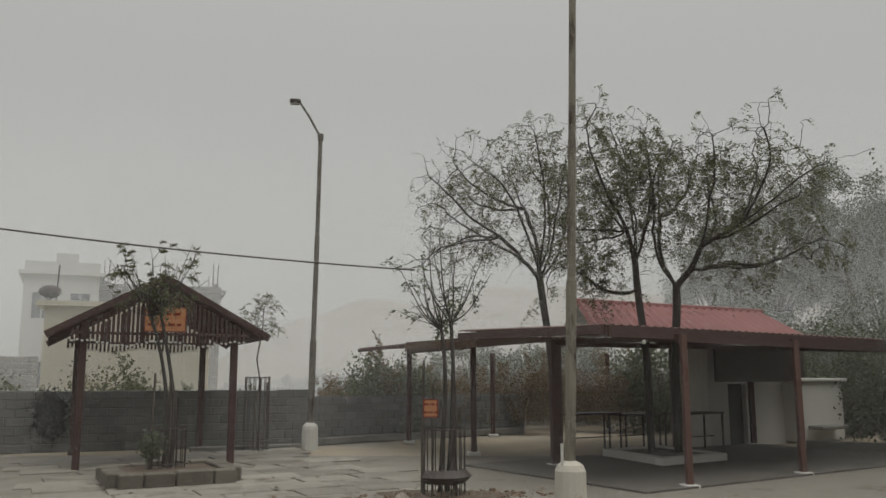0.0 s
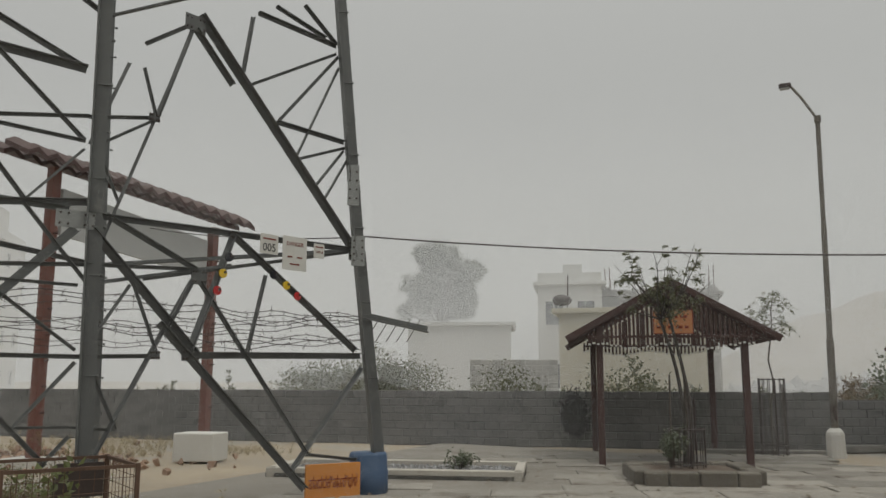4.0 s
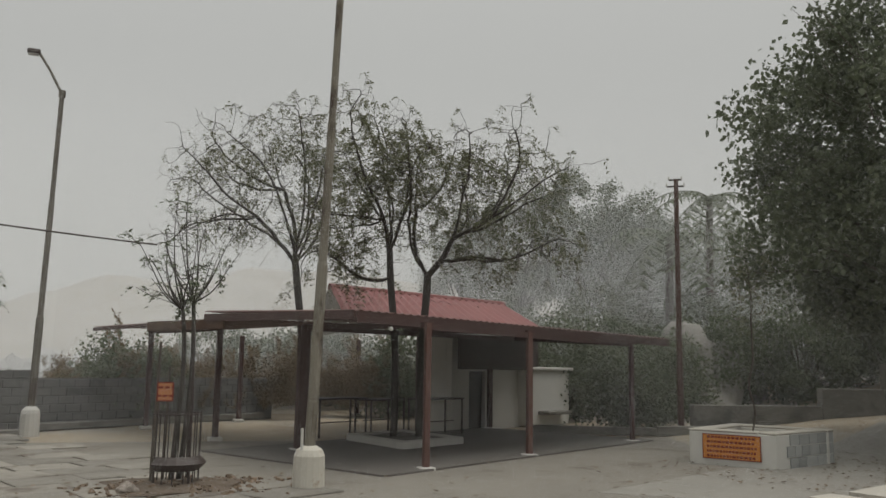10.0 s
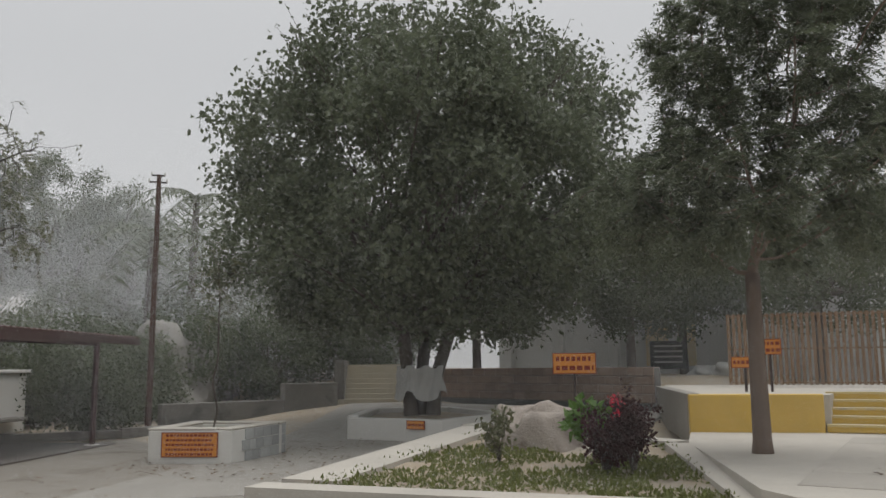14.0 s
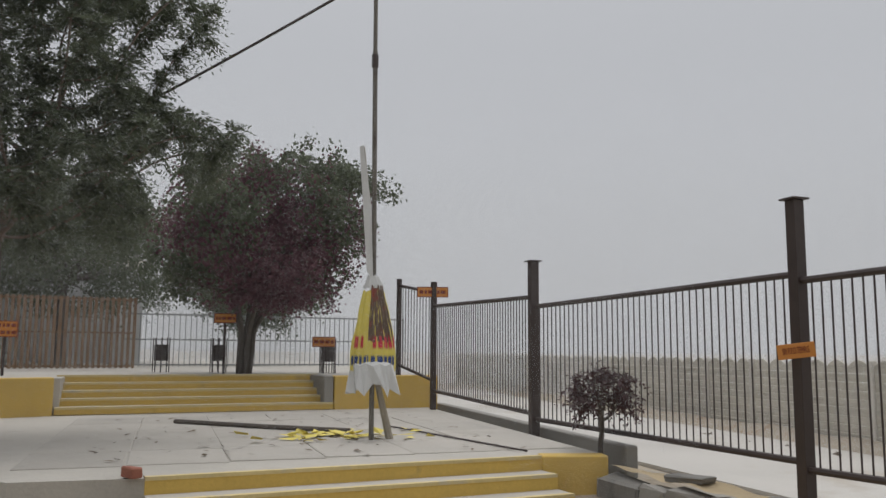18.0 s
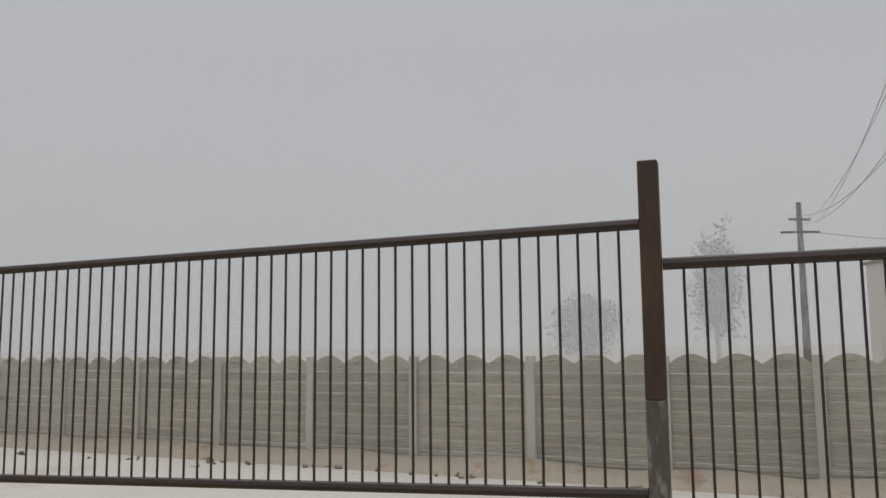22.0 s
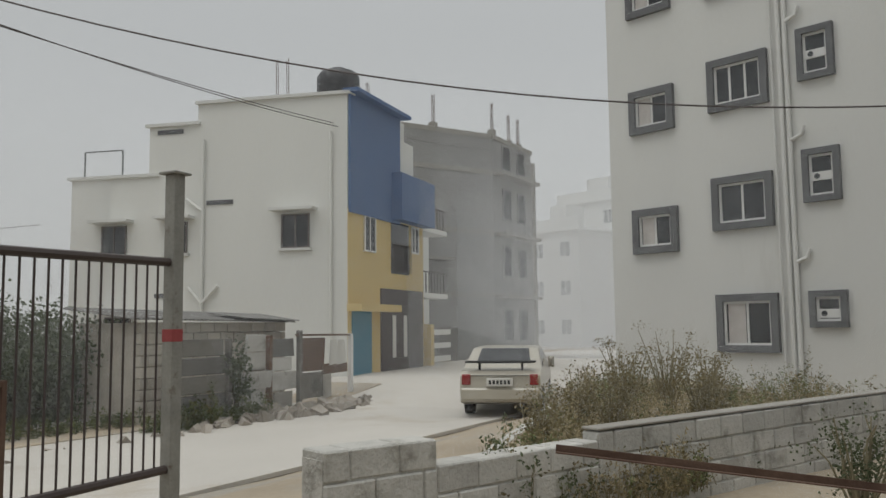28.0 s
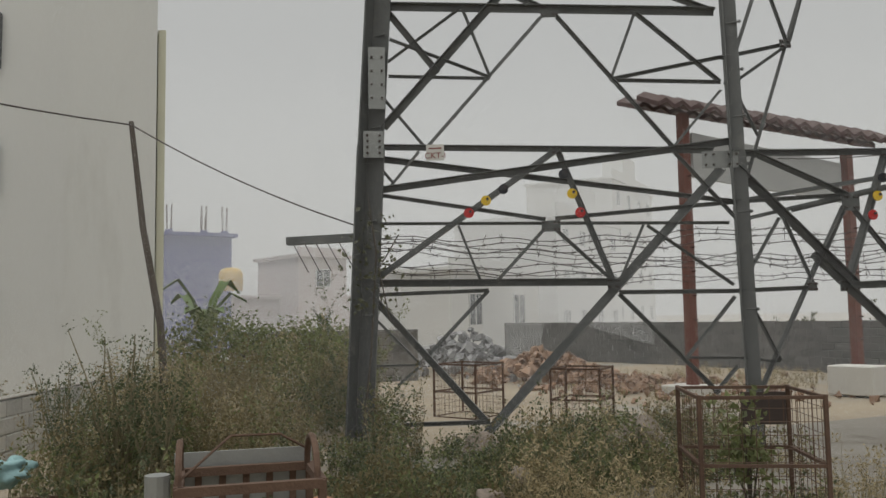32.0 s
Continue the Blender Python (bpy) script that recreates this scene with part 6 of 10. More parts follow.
    for i in range(40):
        for j in range(6):
            x = 8.3 - i * 0.125
            y = -4.5 - 0.02 * i * 0.4 - j * 0.11
            v.append((x, y, 0.38 + 0.06 * noise.noise(Vector((x * 2.3, y * 2.3, 0))) - 0.05 * (j / 5)))
    for i in range(39):
        for j in range(5):
            f.append((i * 6 + j, i * 6 + j + 1, i * 6 + j + 7, i * 6 + j + 6))
    part("sand", sand.add(v, f), material("yellow_sand", (0.42, 0.33, 0.2), 0.95, 0.2, 3, 60, 0.4), root, "yellow sand fill", smooth=True)
    line_box("kerb", (16.5, -5.15), (8.6, -4.85), 0.16, 0.2, 0.56, CONCRETE, root)


CONCRETE_DECK = material("pale_worn_cement_deck", (0.47, 0.44, 0.385), 0.9, 0.2, 0.8, 30, 0.3, stain=(0.39, 0.36, 0.31), stain_at=0.6, stain_scale=0.8)
terrace()


def rough_rock(name, at, size, seed, mat, label, category="rock", squash=0.7, turn=0.0):
    m = Mesh().ball((0, 0, 0), 1.0, 26, 18, 1.0, 0.55, seed)
    ob = new(name, m.data(name, True))
    ob.data.materials.append(mat)
    ob.matrix_world = pose(*at, 0, 0, turn) @ Matrix.Diagonal((*size, 1))
    return tagged(ob, label, category)


ROCK = material("brown_grey_granite", (0.24, 0.2, 0.165), 0.95, 0.3, 2.0, 25, 0.9, stain=(0.15, 0.13, 0.11), stain_at=0.52, stain_scale=2.5)


ROCK_PALE = material("pale_brown_granite", (0.33, 0.29, 0.25), 0.95, 0.3, 2.0, 25, 0.9, stain=(0.2, 0.17, 0.14), stain_at=0.55, stain_scale=2.5)


def garden():
    root = thing("garden_bed", (0, 0, 0), 0, "walled garden bed with broad pale coping", "garden bed")
    c = [(7.05, 6.6), (8.2, 1.2), (13.1, 3.45), (14.4, 7.75)]
    z = [0.36, 0.36, 0.5, 0.56]
    for i in range(4):
        w = 0.42 if i < 3 else 0.72
        a, b = Vector((*c[i], 0)), Vector((*c[(i + 1) % 4], 0))
        d = (b - a).normalized()
        n = Vector((-d.y, d.x, 0))
        za, zb = z[i], z[(i + 1) % 4]
        s = 0 if i % 2 == 0 else w
        p = [a + d * s, b - d * s, b - d * s + n * w, a + d * s + n * w]
        part("coping", Mesh().slab([(p[0].x, p[0].y, za), (p[1].x, p[1].y, zb), (p[2].x, p[2].y, zb), (p[3].x, p[3].y, za)], 0.5), CONCRETE_DECK, root, "broad pale cement coping")
    v, f = [], []
    n = 26
    cc = [Vector((*p, q - 0.08)) for p, q in zip(c, z)]
    mid = sum(cc, Vector()) / 4
    cc = [p + (mid - p) * 0.06 for p in cc]
    for i in range(n + 1):
        for j in range(n + 1):
            p = cc[0].lerp(cc[1], i / n).lerp(cc[3].lerp(cc[2], i / n), j / n)
            v.append((p.x, p.y, p.z + 0.07 * noise.noise(Vector((p.x * 1.5, p.y * 1.5, 1)))))
    f = [(i * (n + 1) + j, (i + 1) * (n + 1) + j, (i + 1) * (n + 1) + j + 1, i * (n + 1) + j + 1) for i in range(n) for j in range(n)]
    part("soil", Mesh().add(v, f), EARTH, root, smooth=True)
    rng = np.random.default_rng(8)
    pts = []
    for _ in range(9000):
        a, b = rng.uniform(0.05, 0.95, 2)
        p = cc[0].lerp(cc[1], a).lerp(cc[3].lerp(cc[2], a), b)
        if noise.noise(Vector((p.x * 0.8, p.y * 0.8, 4))) + 0.55 * (1 - b) > 0.12:
            pts.append((p.x, p.y, p.z + rng.uniform(0, 0.04)))
    g = Mesh().leaves(pts, 0.035, rng, -1.2, 2.2)
    solid("lawn_grass", g, GRASS, "short uneven green grass in the garden bed", "grass", kind="stuff")


GRASS = leaf_material("grass_green", (0.16, 0.18, 0.06))
garden()
rough_rock("boulder", (12.1, 5.5, 0.42), (0.65, 0.78, 0.75), 4, ROCK_PALE, "rough brown granite boulder in the garden bed", turn=20)


def shrub(name, at, label, category, stems, h, spread, clumps, per, sp, leaf, mat, seed, bark=None, lean=0.6):
    rng = np.random.default_rng(seed)
    root = thing(name, at, 0, label, category)
    m = Mesh()
    heads = []
    for _ in range(stems):
        a = rng.uniform(0, 6.28)
        r = spread * rng.uniform(0.2, 1)
        tip = np.array([math.cos(a) * r, math.sin(a) * r, h * rng.uniform(0.6, 1.0)])
        t = np.linspace(0, 1, 5)[:, None]
        pts = t * tip * np.array([1, 1, 1]) + (t * (1 - t)) * np.array([0, 0, h * 0.2]) + rng.normal(size=(5, 3)) * 0.02 * t
        m.tube(pts, np.linspace(0.014, 0.004, 5), 4, cap=False)
        heads += [pts[i] for i in (2, 3, 4)]
    part("stem_work", m, bark or BARK, root, kind="stuff")
    heads = np.array(heads)
    pick = heads[rng.integers(0, len(heads), clumps)] + rng.normal(size=(clumps, 3)) * sp
    pts = np.repeat(pick, per, 0) + rng.normal(size=(clumps * per, 3)) * sp * 0.8
    pts[:, 2] = np.maximum(pts[:, 2], 0.03)
    part("foliage", Mesh().leaves(pts, leaf, rng, 0.1, 1.5), mat, root)
    return root


PURPLE = leaf_material("purple_brown_leaf", (0.07, 0.035, 0.035))
shrub("purple_shrub", (9.9, 3.6, 0.33), "purple-brown leaved shrub in the garden bed", "shrub", 26, 0.75, 0.5, 240, 14, 0.07, 0.035, PURPLE, 31)
shrub("purple_shrub", (10.0, 3.28, 0.33), "tall purple-leaved shrub beside the geranium", "shrub", 16, 0.85, 0.3, 130, 14, 0.06, 0.035, PURPLE, 32)
shrub("fence_creeper", (-13.65, -13.0, -0.3), "leafy creeper on the plank fence", "shrub", 16, 1.6, 0.3, 110, 8, 0.09, 0.06, LEAF, 35)
shrub("geranium", (9.95, 3.85, 0.75), "bright green geranium with pink-red blooms", "flower", 10, 0.38, 0.25, 45, 6, 0.05, 0.09, leaf_material("fresh_green_leaf", (0.12, 0.22, 0.05)), 33)
bl = thing("geranium_bloom", (9.85, 3.45, 1.15), 0, "two pink-red geranium flower heads on thin stalks", "flower")
BLOOM = leaf_material("pink_red_petal", (0.75, 0.05, 0.09))
for dx, dz in ((0, 0.06), (0.06, -0.1)):
    rng_b = np.random.default_rng(3)
    part("flower_head", Mesh().leaves(np.array([dx, -0.02, dz]) + rng_b.normal(size=(60, 3)) * 0.035, 0.03, rng_b, -0.3, 1.2), BLOOM, bl)
    part("stalk", Mesh().tube([(dx, 0, dz - 0.02), (dx, 0.02, -0.5)], 0.006, 4), LEAF, bl)
shrub("sapling", (10.1, 5.1, 0.35), "small leafy sapling in the garden bed", "shrub", 5, 0.75, 0.22, 30, 8, 0.06, 0.06, LEAF_DRY, 34)


def big_planter():
    root = thing("tree_planter", (0, 0, 0), 0, "white square planter with slate-tiled side and orange notice", "planter")
    c = [(10.3, 12.02), (10.96, 10.68), (12.85, 11.15), (12.2, 12.95)]
    z0, z1, w = -0.1, 0.6, 0.3
    for i in range(4):
        line_box("wall", c[i], c[(i + 1) % 4], w, z0, z1 - 0.04, WHITE, root)
    for i in range(4):
        a, b = Vector((*c[i], 0)), Vector((*c[(i + 1) % 4], 0))
        d = (b - a).normalized()
        line_box("coping", (a - d * 0.02)[:2], (b - d * w)[:2], w, z1 - 0.04, z1, CONCRETE_DECK, root)
    part("soil", Mesh().prism([(10.55, 11.98), (11.15, 10.9), (12.6, 11.25), (12.05, 12.75)], 0.0, 0.5), EARTH, root)
    a, b = Vector((*c[1], 0)), Vector((*c[2], 0))
    d = (b - a).normalized()
    L = (b - a).length
    rng = np.random.default_rng(2)
    for r in range(3):
        x = 0.42 - 0.1 * (r % 2)
        while x < L - 0.05:
            wdt = min(rng.uniform(0.22, 0.4), L - 0.02 - x)
            ob = part("slate_tile", Mesh().cbox((0, -0.02, 0), (wdt - 0.012, 0.0, 0.178), 0.004), SLATE, root)
            p = a + d * x
            ob.location = (p.x, p.y, 0.0 + r * 0.19)
            ob.rotation_euler = (0, 0, math.atan2(d.y, d.x))
            x += wdt
    a, b = Vector((*c[0], 0)), Vector((*c[1], 0))
    m = (a + b) / 2
    turn = math.degrees(math.atan2((b - a).y, (b - a).x))
    orange_board("notice_board", (m.x - 0.012, m.y - 0.006, 0.32), turn, 1.0, 0.42, 5, "orange painted notice on the white planter", letters=0.8)


SLATE = material("grey_slate_tile", (0.36, 0.37, 0.36), 0.7, 0.15, 3, 30, 0.3, pieces=0.18)
big_planter()


def tree_bed():
    root = thing("tree_bed", (0, 0, 0), 0, "low white kerbed bed round the sacred tree trunk", "tree bed")
    c = [(14.75, 11.1), (14.87, 8.8), (17.35, 8.7), (19.05, 11.0), (17.65, 12.6)]
    for i in range(5):
        line_box("kerb", c[i], c[(i + 1) % 5], 0.25, 0.0, 0.56 + (0.05 if i > 1 else 0), WHITE, root)
    part("soil", Mesh().prism([(14.95, 10.9), (15.05, 9.0), (17.25, 8.9), (18.75, 11.0), (17.55, 12.4)], 0.0, 0.5), EARTH, root)


tree_bed()
orange_board("bed_sign", (14.8, 9.4, 0.45), -87, 0.42, 0.18, 1, "small orange painted label on the white kerb", letters=0.8)
cl = thing("trunk_cloth", (16.95, 10.6, 0), 0, "white cloth tied round the sacred tree's trunk", "cloth")
cv, cf = [], []
for i in range(7):
    for j in range(25):
        a = j / 24 * 2.6 - 4.1
        r = 0.55 + 0.05 * math.sin(j * 1.7 + i) + 0.03 * i * 0.3
        cv.append((r * math.cos(a), r * math.sin(a), 1.62 - i * 0.115 + 0.04 * math.sin(j * 0.9) - (0.12 * math.sin(j * 0.5) if i == 6 else 0)))
for i in range(6):
    for j in range(24):
        cf.append((i * 25 + j, i * 25 + j + 1, (i + 1) * 25 + j + 1, (i + 1) * 25 + j))
part("wrap", Mesh().add(cv, cf), material("grey_white_cloth", (0.55, 0.55, 0.53), 0.95, 0.12, 3, 40, 0.2), cl, smooth=True)

block_wall("wall_east", (21.35, 12.85), (19.5, 5.85), 0.85, 0.75, BRICKWORK, "rough reddish laterite block retaining wall", (0.42, 0.21), 0.3, 120, 6, prefer=0.5)


def stone_stairs():
    root = thing("stairs", (0, 0, 0), 0, "worn stone stairs between grey side walls", "stairs", kind="structure")
    a, b = Vector((20.05, 15.5, 0)), Vector((21.3, 13.75, 0))
    n = Vector((0.81, 0.58, 0))
    for k in range(8):
        z = 0.7 + 0.145 * k
        s, e = a + n * 0.3 * k, b + n * 0.3 * k
        v = [(p.x, p.y, zz) for zz in (0.2, z) for p in (s, e, e + n * (0.32 if k < 7 else 2.5), s + n * (0.32 if k < 7 else 2.5))]
        part("step", Mesh().add(v, [(3, 2, 1, 0), (4, 5, 6, 7), (0, 1, 5, 4), (1, 2, 6, 5), (2, 3, 7, 6), (3, 0, 4, 7)]), STONE_STEP, root)
    line_box("side_wall", (22.6, 17.4), (20.0, 15.6), 0.3, 0.3, 1.85, CONCRETE_OLD, root, "dark weathered stair wall")
    line_box("side_wall", (19.95, 15.6), (18.2, 16.1), 0.25, 0.2, 1.2, CONCRETE_OLD, root)
    line_box("side_wall", (18.2, 16.1), (14.9, 17.2), 0.25, 0.0, 0.75, CONCRETE_OLD, root)


STONE_STEP = material("worn_yellow_grey_stone", (0.44, 0.4, 0.31), 0.9, 0.2, 1.2, 30, 0.4)
stone_stairs()


def sign_on_post(at, z, turn, w, h, rows, label, post_h, z0=0.0):
    r = thing("sign_board", (*at, z), turn, label, "sign")
    orange_board("", at, turn, w, h, rows, "", parent=r, letters=0.9)
    part("post", Mesh().cbox((-0.025, 0.012, z0 - z), (0.025, 0.06, h / 2 - 0.02), 0.004), STEEL_DARK, r)


FACE_W = -68
sign_on_post((14.2, 5.68), 1.66, FACE_W, 0.76, 0.37, 2, "bright orange notice board on a dark post", 1, 0.5)
sign_on_post((17.2, 2.9), 1.95, -82, 0.42, 0.3, 2, "orange notice board on a dark post by the gate", 1, 1.1)
sign_on_post((17.1, 3.35), 1.66, -82, 0.5, 0.22, 1, "faded orange board nailed to a post", 1, 1.1)
sign_on_post((18.2, -1.05), 2.25, -95, 0.45, 0.2, 1, "small faded red-orange board below the bougainvillea", 1, 1.1)
sign_on_post((18.3, -3.15), 1.78, -98, 0.5, 0.22, 1, "orange board over dark litter bins", 1, 1.1)
sign_on_post((15.42, -4.72), 2.72, -105, 0.6, 0.2, 1, "orange direction board on the fence post", 1, 0.8)


def name_board():
    r = thing("name_board", (6.22, -5.16, 1.62), -140, "small orange name board wired to the fence post", "sign")
    part("board", Mesh().cbox((-0.155, -0.012, -0.065), (0.155, 0.012, 0.065), 0.004), ORANGE, r).rotation_euler = (0, radians(-7), 0)
    font = bpy.data.curves.new("writing", "FONT")
    font.body = "SRI P.P.D TEMPLE"
    font.size, font.extrude, font.align_x, font.align_y = 0.062, 0.003, "CENTER", "CENTER"
    ob = new("writing", font)
    me = bpy.data.meshes.new_from_object(ob.evaluated_get(bpy.context.evaluated_depsgraph_get()))
    bpy.data.objects.remove(ob)
    me.materials.append(SIGN_TEXT)
    o2 = new("writing", me)
    o2.parent = r
    o2.matrix_local = Matrix.Translation((0, -0.014, 0)) @ Euler((radians(90), 0, 0)).to_matrix().to_4x4() @ Matrix.Diagonal((0.48, 1.3, 1, 1))
    o2.rotation_euler = (radians(90), radians(-7), 0)


name_board()


def upper_fences():
    wood = material("brown_painted_bars", (0.24, 0.15, 0.085), 0.8, 0.25, 2, 30, 0.1)
    def barred(a, b, z0, z1, mat, label, step, r=0.012, name="railing"):
        root = thing(name, (0, 0, 0), 0, label, "railing")
        a3, b3 = Vector((*a, 0)), Vector((*b, 0))
        n = int((b3 - a3).length / step)
        for z in (z0, z1, (z0 + z1) / 2):
            part("rail", Mesh().bar(a3 + Vector((0, 0, z)), b3 + Vector((0, 0, z)), 0.035), mat, root)
        for i in range(n + 1):
            p = a3.lerp(b3, i / n)
            part("bar", Mesh().box((p.x - r, p.y - r, z0 - 0.05), (p.x + r, p.y + r, z1 + 0.05)), mat, root)
    barred((20.8, 4.4), (21.3, 0.85), 1.2, 2.75, wood, "brown barred gate screen behind the terrace", 0.12, 0.034, "gate_screen")
    barred((23.0, 1.2), (24.0, -6.5), 1.2, 2.5, GALV_LIGHT, "pale grey barred fence behind the bougainvillea", 0.14, 0.01)
    for x, y in ((18.6, -3.3), (19.3, -1.0), (19.6, 0.2)):
        bn = thing("litter_bin", (x, y, 1.1), 0, "dark barred litter bin on legs", "bin", "litter bins by the fence")
        for k in range(8):
            a = k * math.pi / 4
            part("bar", Mesh().tube([(0.17 * math.cos(a), 0.17 * math.sin(a), 0.0), (0.17 * math.cos(a), 0.17 * math.sin(a), 0.75)], 0.012, 5), STEEL_DARK, bn)
        part("drum", Mesh().tube([(0, 0, 0.25), (0, 0, 0.6)], 0.15, 12), STEEL_DARK, bn)


upper_fences()


def banner_pole():
    root = thing("flag_pole", (10.5, -2.4, 0.49), 0, "tall dark flag pole leaning slightly, with wrapped festival banner", "flag pole")
    part("pole", Mesh().tube([(0, 0, 0), (0.0, 0.0, 2.0), (0.0, 0.03, 5.0)], 0.032, 10).tube([(0, 0.03, 5.0), (0, 0.06, 9.5)], 0.028, 10), POLE_PAINT, root)
    part("collar", Mesh().tube([(0, 0.03, 4.78), (0, 0.03, 4.95)], 0.045, 10), STEEL_DARK, root)
    part("stick", Mesh().tube([(0.05, -0.25, 0.0), (0.04, -0.08, 0.7), (0.02, 0.1, 3.2), (-0.02, 0.16, 3.7)], [0.05, 0.04, 0.02, 0.012], 7), material("bleached_branch", (0.34, 0.3, 0.23), 0.9, 0.25, 4, 40, 0.3), root, "bleached wooden branch")
    part("pennant", Mesh().add([(-0.04, 0.17, 3.72), (-0.03, 0.22, 3.7), (-0.03, 0.16, 2.9), (-0.03, 0.1, 2.1), (-0.05, 0.02, 2.0), (-0.03, 0.05, 2.9)], [(0, 1, 2, 5), (5, 2, 3, 4)]), BANNER_WHITE, root, "limp white pennant")
    prof = [(0.06, 2.05), (0.12, 1.9), (0.2, 1.6), (0.27, 1.2), (0.29, 0.85)]
    def wrap(name, a0, a1, z0, z1, mat, grow, label, dent=0.07):
        v, f = [], []
        n, k = 20, 8
        for i in range(k + 1):
            z = z0 + (z1 - z0) * i / k
            r = np.interp(z, [p[1] for p in prof[::-1]], [p[0] for p in prof[::-1]]) + grow
            for j in range(n + 1):
                a = radians(a0 + (a1 - a0) * j / n)
                q = r * (1 + dent * math.sin(j * 1.9 + i * 0.8))
                v.append((q * math.cos(a) * 0.6, q * math.sin(a), z + 0.015 * math.sin(j * 1.3)))
        for i in range(k):
            for j in range(n):
                f.append((i * (n + 1) + j, i * (n + 1) + j + 1, (i + 1) * (n + 1) + j + 1, (i + 1) * (n + 1) + j))
        part(name, Mesh().add(v, f), mat, root, label, smooth=True)
    wrap("banner", 100, 265, 0.85, 1.85, BANNER_YELLOW, 0.0, "yellow printed banner wrapped on the pole")
    wrap("banner_top", 80, 275, 1.88, 2.05, BANNER_WHITE, 0.008, "crumpled white banner top")
    wrap("banner_print", 160, 236, 1.22, 1.92, material("dull_red_green_print", (0.13, 0.09, 0.06), 0.7, 0.5, 6, 25, 0.1, stain=(0.25, 0.06, 0.04), stain_at=0.52, stain_scale=9), 0.012, "dark red and green printed patch")
    for a0, w in ((118, 14), (140, 7), (172, 9), (186, 12), (203, 10), (218, 14), (237, 10)):
        wrap("red_letter", a0, a0 + w, 1.14, 1.28, material("banner_red_ink", (0.6, 0.05, 0.07), 0.6), 0.014, "", 0.0)
    for a0, w in ((108, 10), (122, 12), (138, 7), (150, 12), (168, 10), (184, 14), (202, 8), (214, 12), (230, 12)):
        wrap("blue_letter", a0, a0 + w, 0.93, 1.04, material("banner_blue_ink", (0.03, 0.06, 0.2), 0.6), 0.014, "", 0.0)
    rng = np.random.default_rng(12)
    v, f = [], []
    for j in range(18):
        a = j / 17 * 5.4 + 0.4
        r1 = 0.31 + 0.06 * math.sin(j * 2.2)
        v += [(0.16 * math.cos(a), 0.16 * math.sin(a), 0.98), (0.27 * math.cos(a), 0.27 * math.sin(a), 0.92 + 0.03 * (j % 2)), (r1 * math.cos(a), r1 * math.sin(a), 0.62 + rng.uniform(-0.08, 0.1))]
    for j in range(17):
        f += [(j * 3, j * 3 + 1, j * 3 + 4, j * 3 + 3), (j * 3 + 1, j * 3 + 2, j * 3 + 5, j * 3 + 4)]
    part("paper_skirt", Mesh().add(v, f), BANNER_WHITE, root, "torn white paper skirt")


BANNER_WHITE = material("grey_white_paper", (0.62, 0.62, 0.6), 0.8, 0.12, 4, 30, 0.2)
BANNER_YELLOW = material("yellow_banner_print", (0.72, 0.6, 0.12), 0.7, 0.12, 3, 30, 0.1)
banner_pole()
lg = thing("timber_pole", (0, 0, 0), 0, "long dry timber pole lying on the terrace", "timber")
part("shaft", Mesh().tube([(13.5, -0.1, 0.53), (12.4, -1.2, 0.53), (11.3, -2.3, 0.54)], 0.035, 7), BARK, lg)
tf = thing("torn_banner", (11.0, -2.2, 0.5), 0, "crumpled torn yellow banner on the ground", "litter")
rng_t = np.random.default_rng(4)
scrap = Mesh().leaves(np.c_[rng_t.normal(size=(60, 2)) * (0.3, 0.5), rng_t.uniform(0.05, 0.1, 60)], 0.15, rng_t, 0, 2.2)
scrap.v[-1][:, 2] = 0.012 + np.abs(scrap.v[-1][:, 2]) * 0.22
part("scrap", scrap, BANNER_YELLOW, tf, kind="stuff")


# ---- west side: verge, low walls, weeds, cages ----
def low_walls():
    a, b, c, c2, d, e = (-4.6, -3.8), (-5.45, -3.45), (-6.55, -2.8), (-7.15, -2.85), (-11.8, -0.8), (-16.5, 0.9)
    block_wall("wall_verge_end", a, b, 0.8, -0.02, BLOCK_NEW, "pale unplastered block wall end by the gate", (0.4, 0.21), 0.3, 40, 7)
    block_wall("wall_verge_low", b, c2, 0.62, 0.02, BLOCK_NEW, "broken low stretch of pale block wall", (0.4, 0.205), 0.25, 40, 8)
    block_wall("wall_verge", c2, e, 0.84, -0.14, BLOCK_NEW, "pale unplastered block wall running to the apartments", (0.4, 0.21), 0.2, 140, 9, prefer=0.2)
    cap = thing("wall_capping", (0, 0, 0), 0, "thin cement capping on the block wall", "capping", kind="structure")
    line_box("capping", c2, e, 0.2, 0.7, 0.725, CONCRETE, cap, chamfer=0.008)
    # the far side of the plot along the road
    block_wall("wall_plot", (-5.6, -3.9), (-19.5, -7.4), 0.5, -0.35, BLOCK_NEW, "low pale kerb wall along the road", (0.4, 0.2), 0.2, 120, 10, prefer=0.3)
    pipe = thing("rusty_rail", (0, 0, 0), 0, "long rusty steel rail leaning across the low wall", "steel rail")
    part("rail", Mesh().angle((-6.15, -2.85, 0.66), (-7.3, -0.2, 0.32), 0.06, 0.01), STEEL_RUST, pipe)


low_walls()


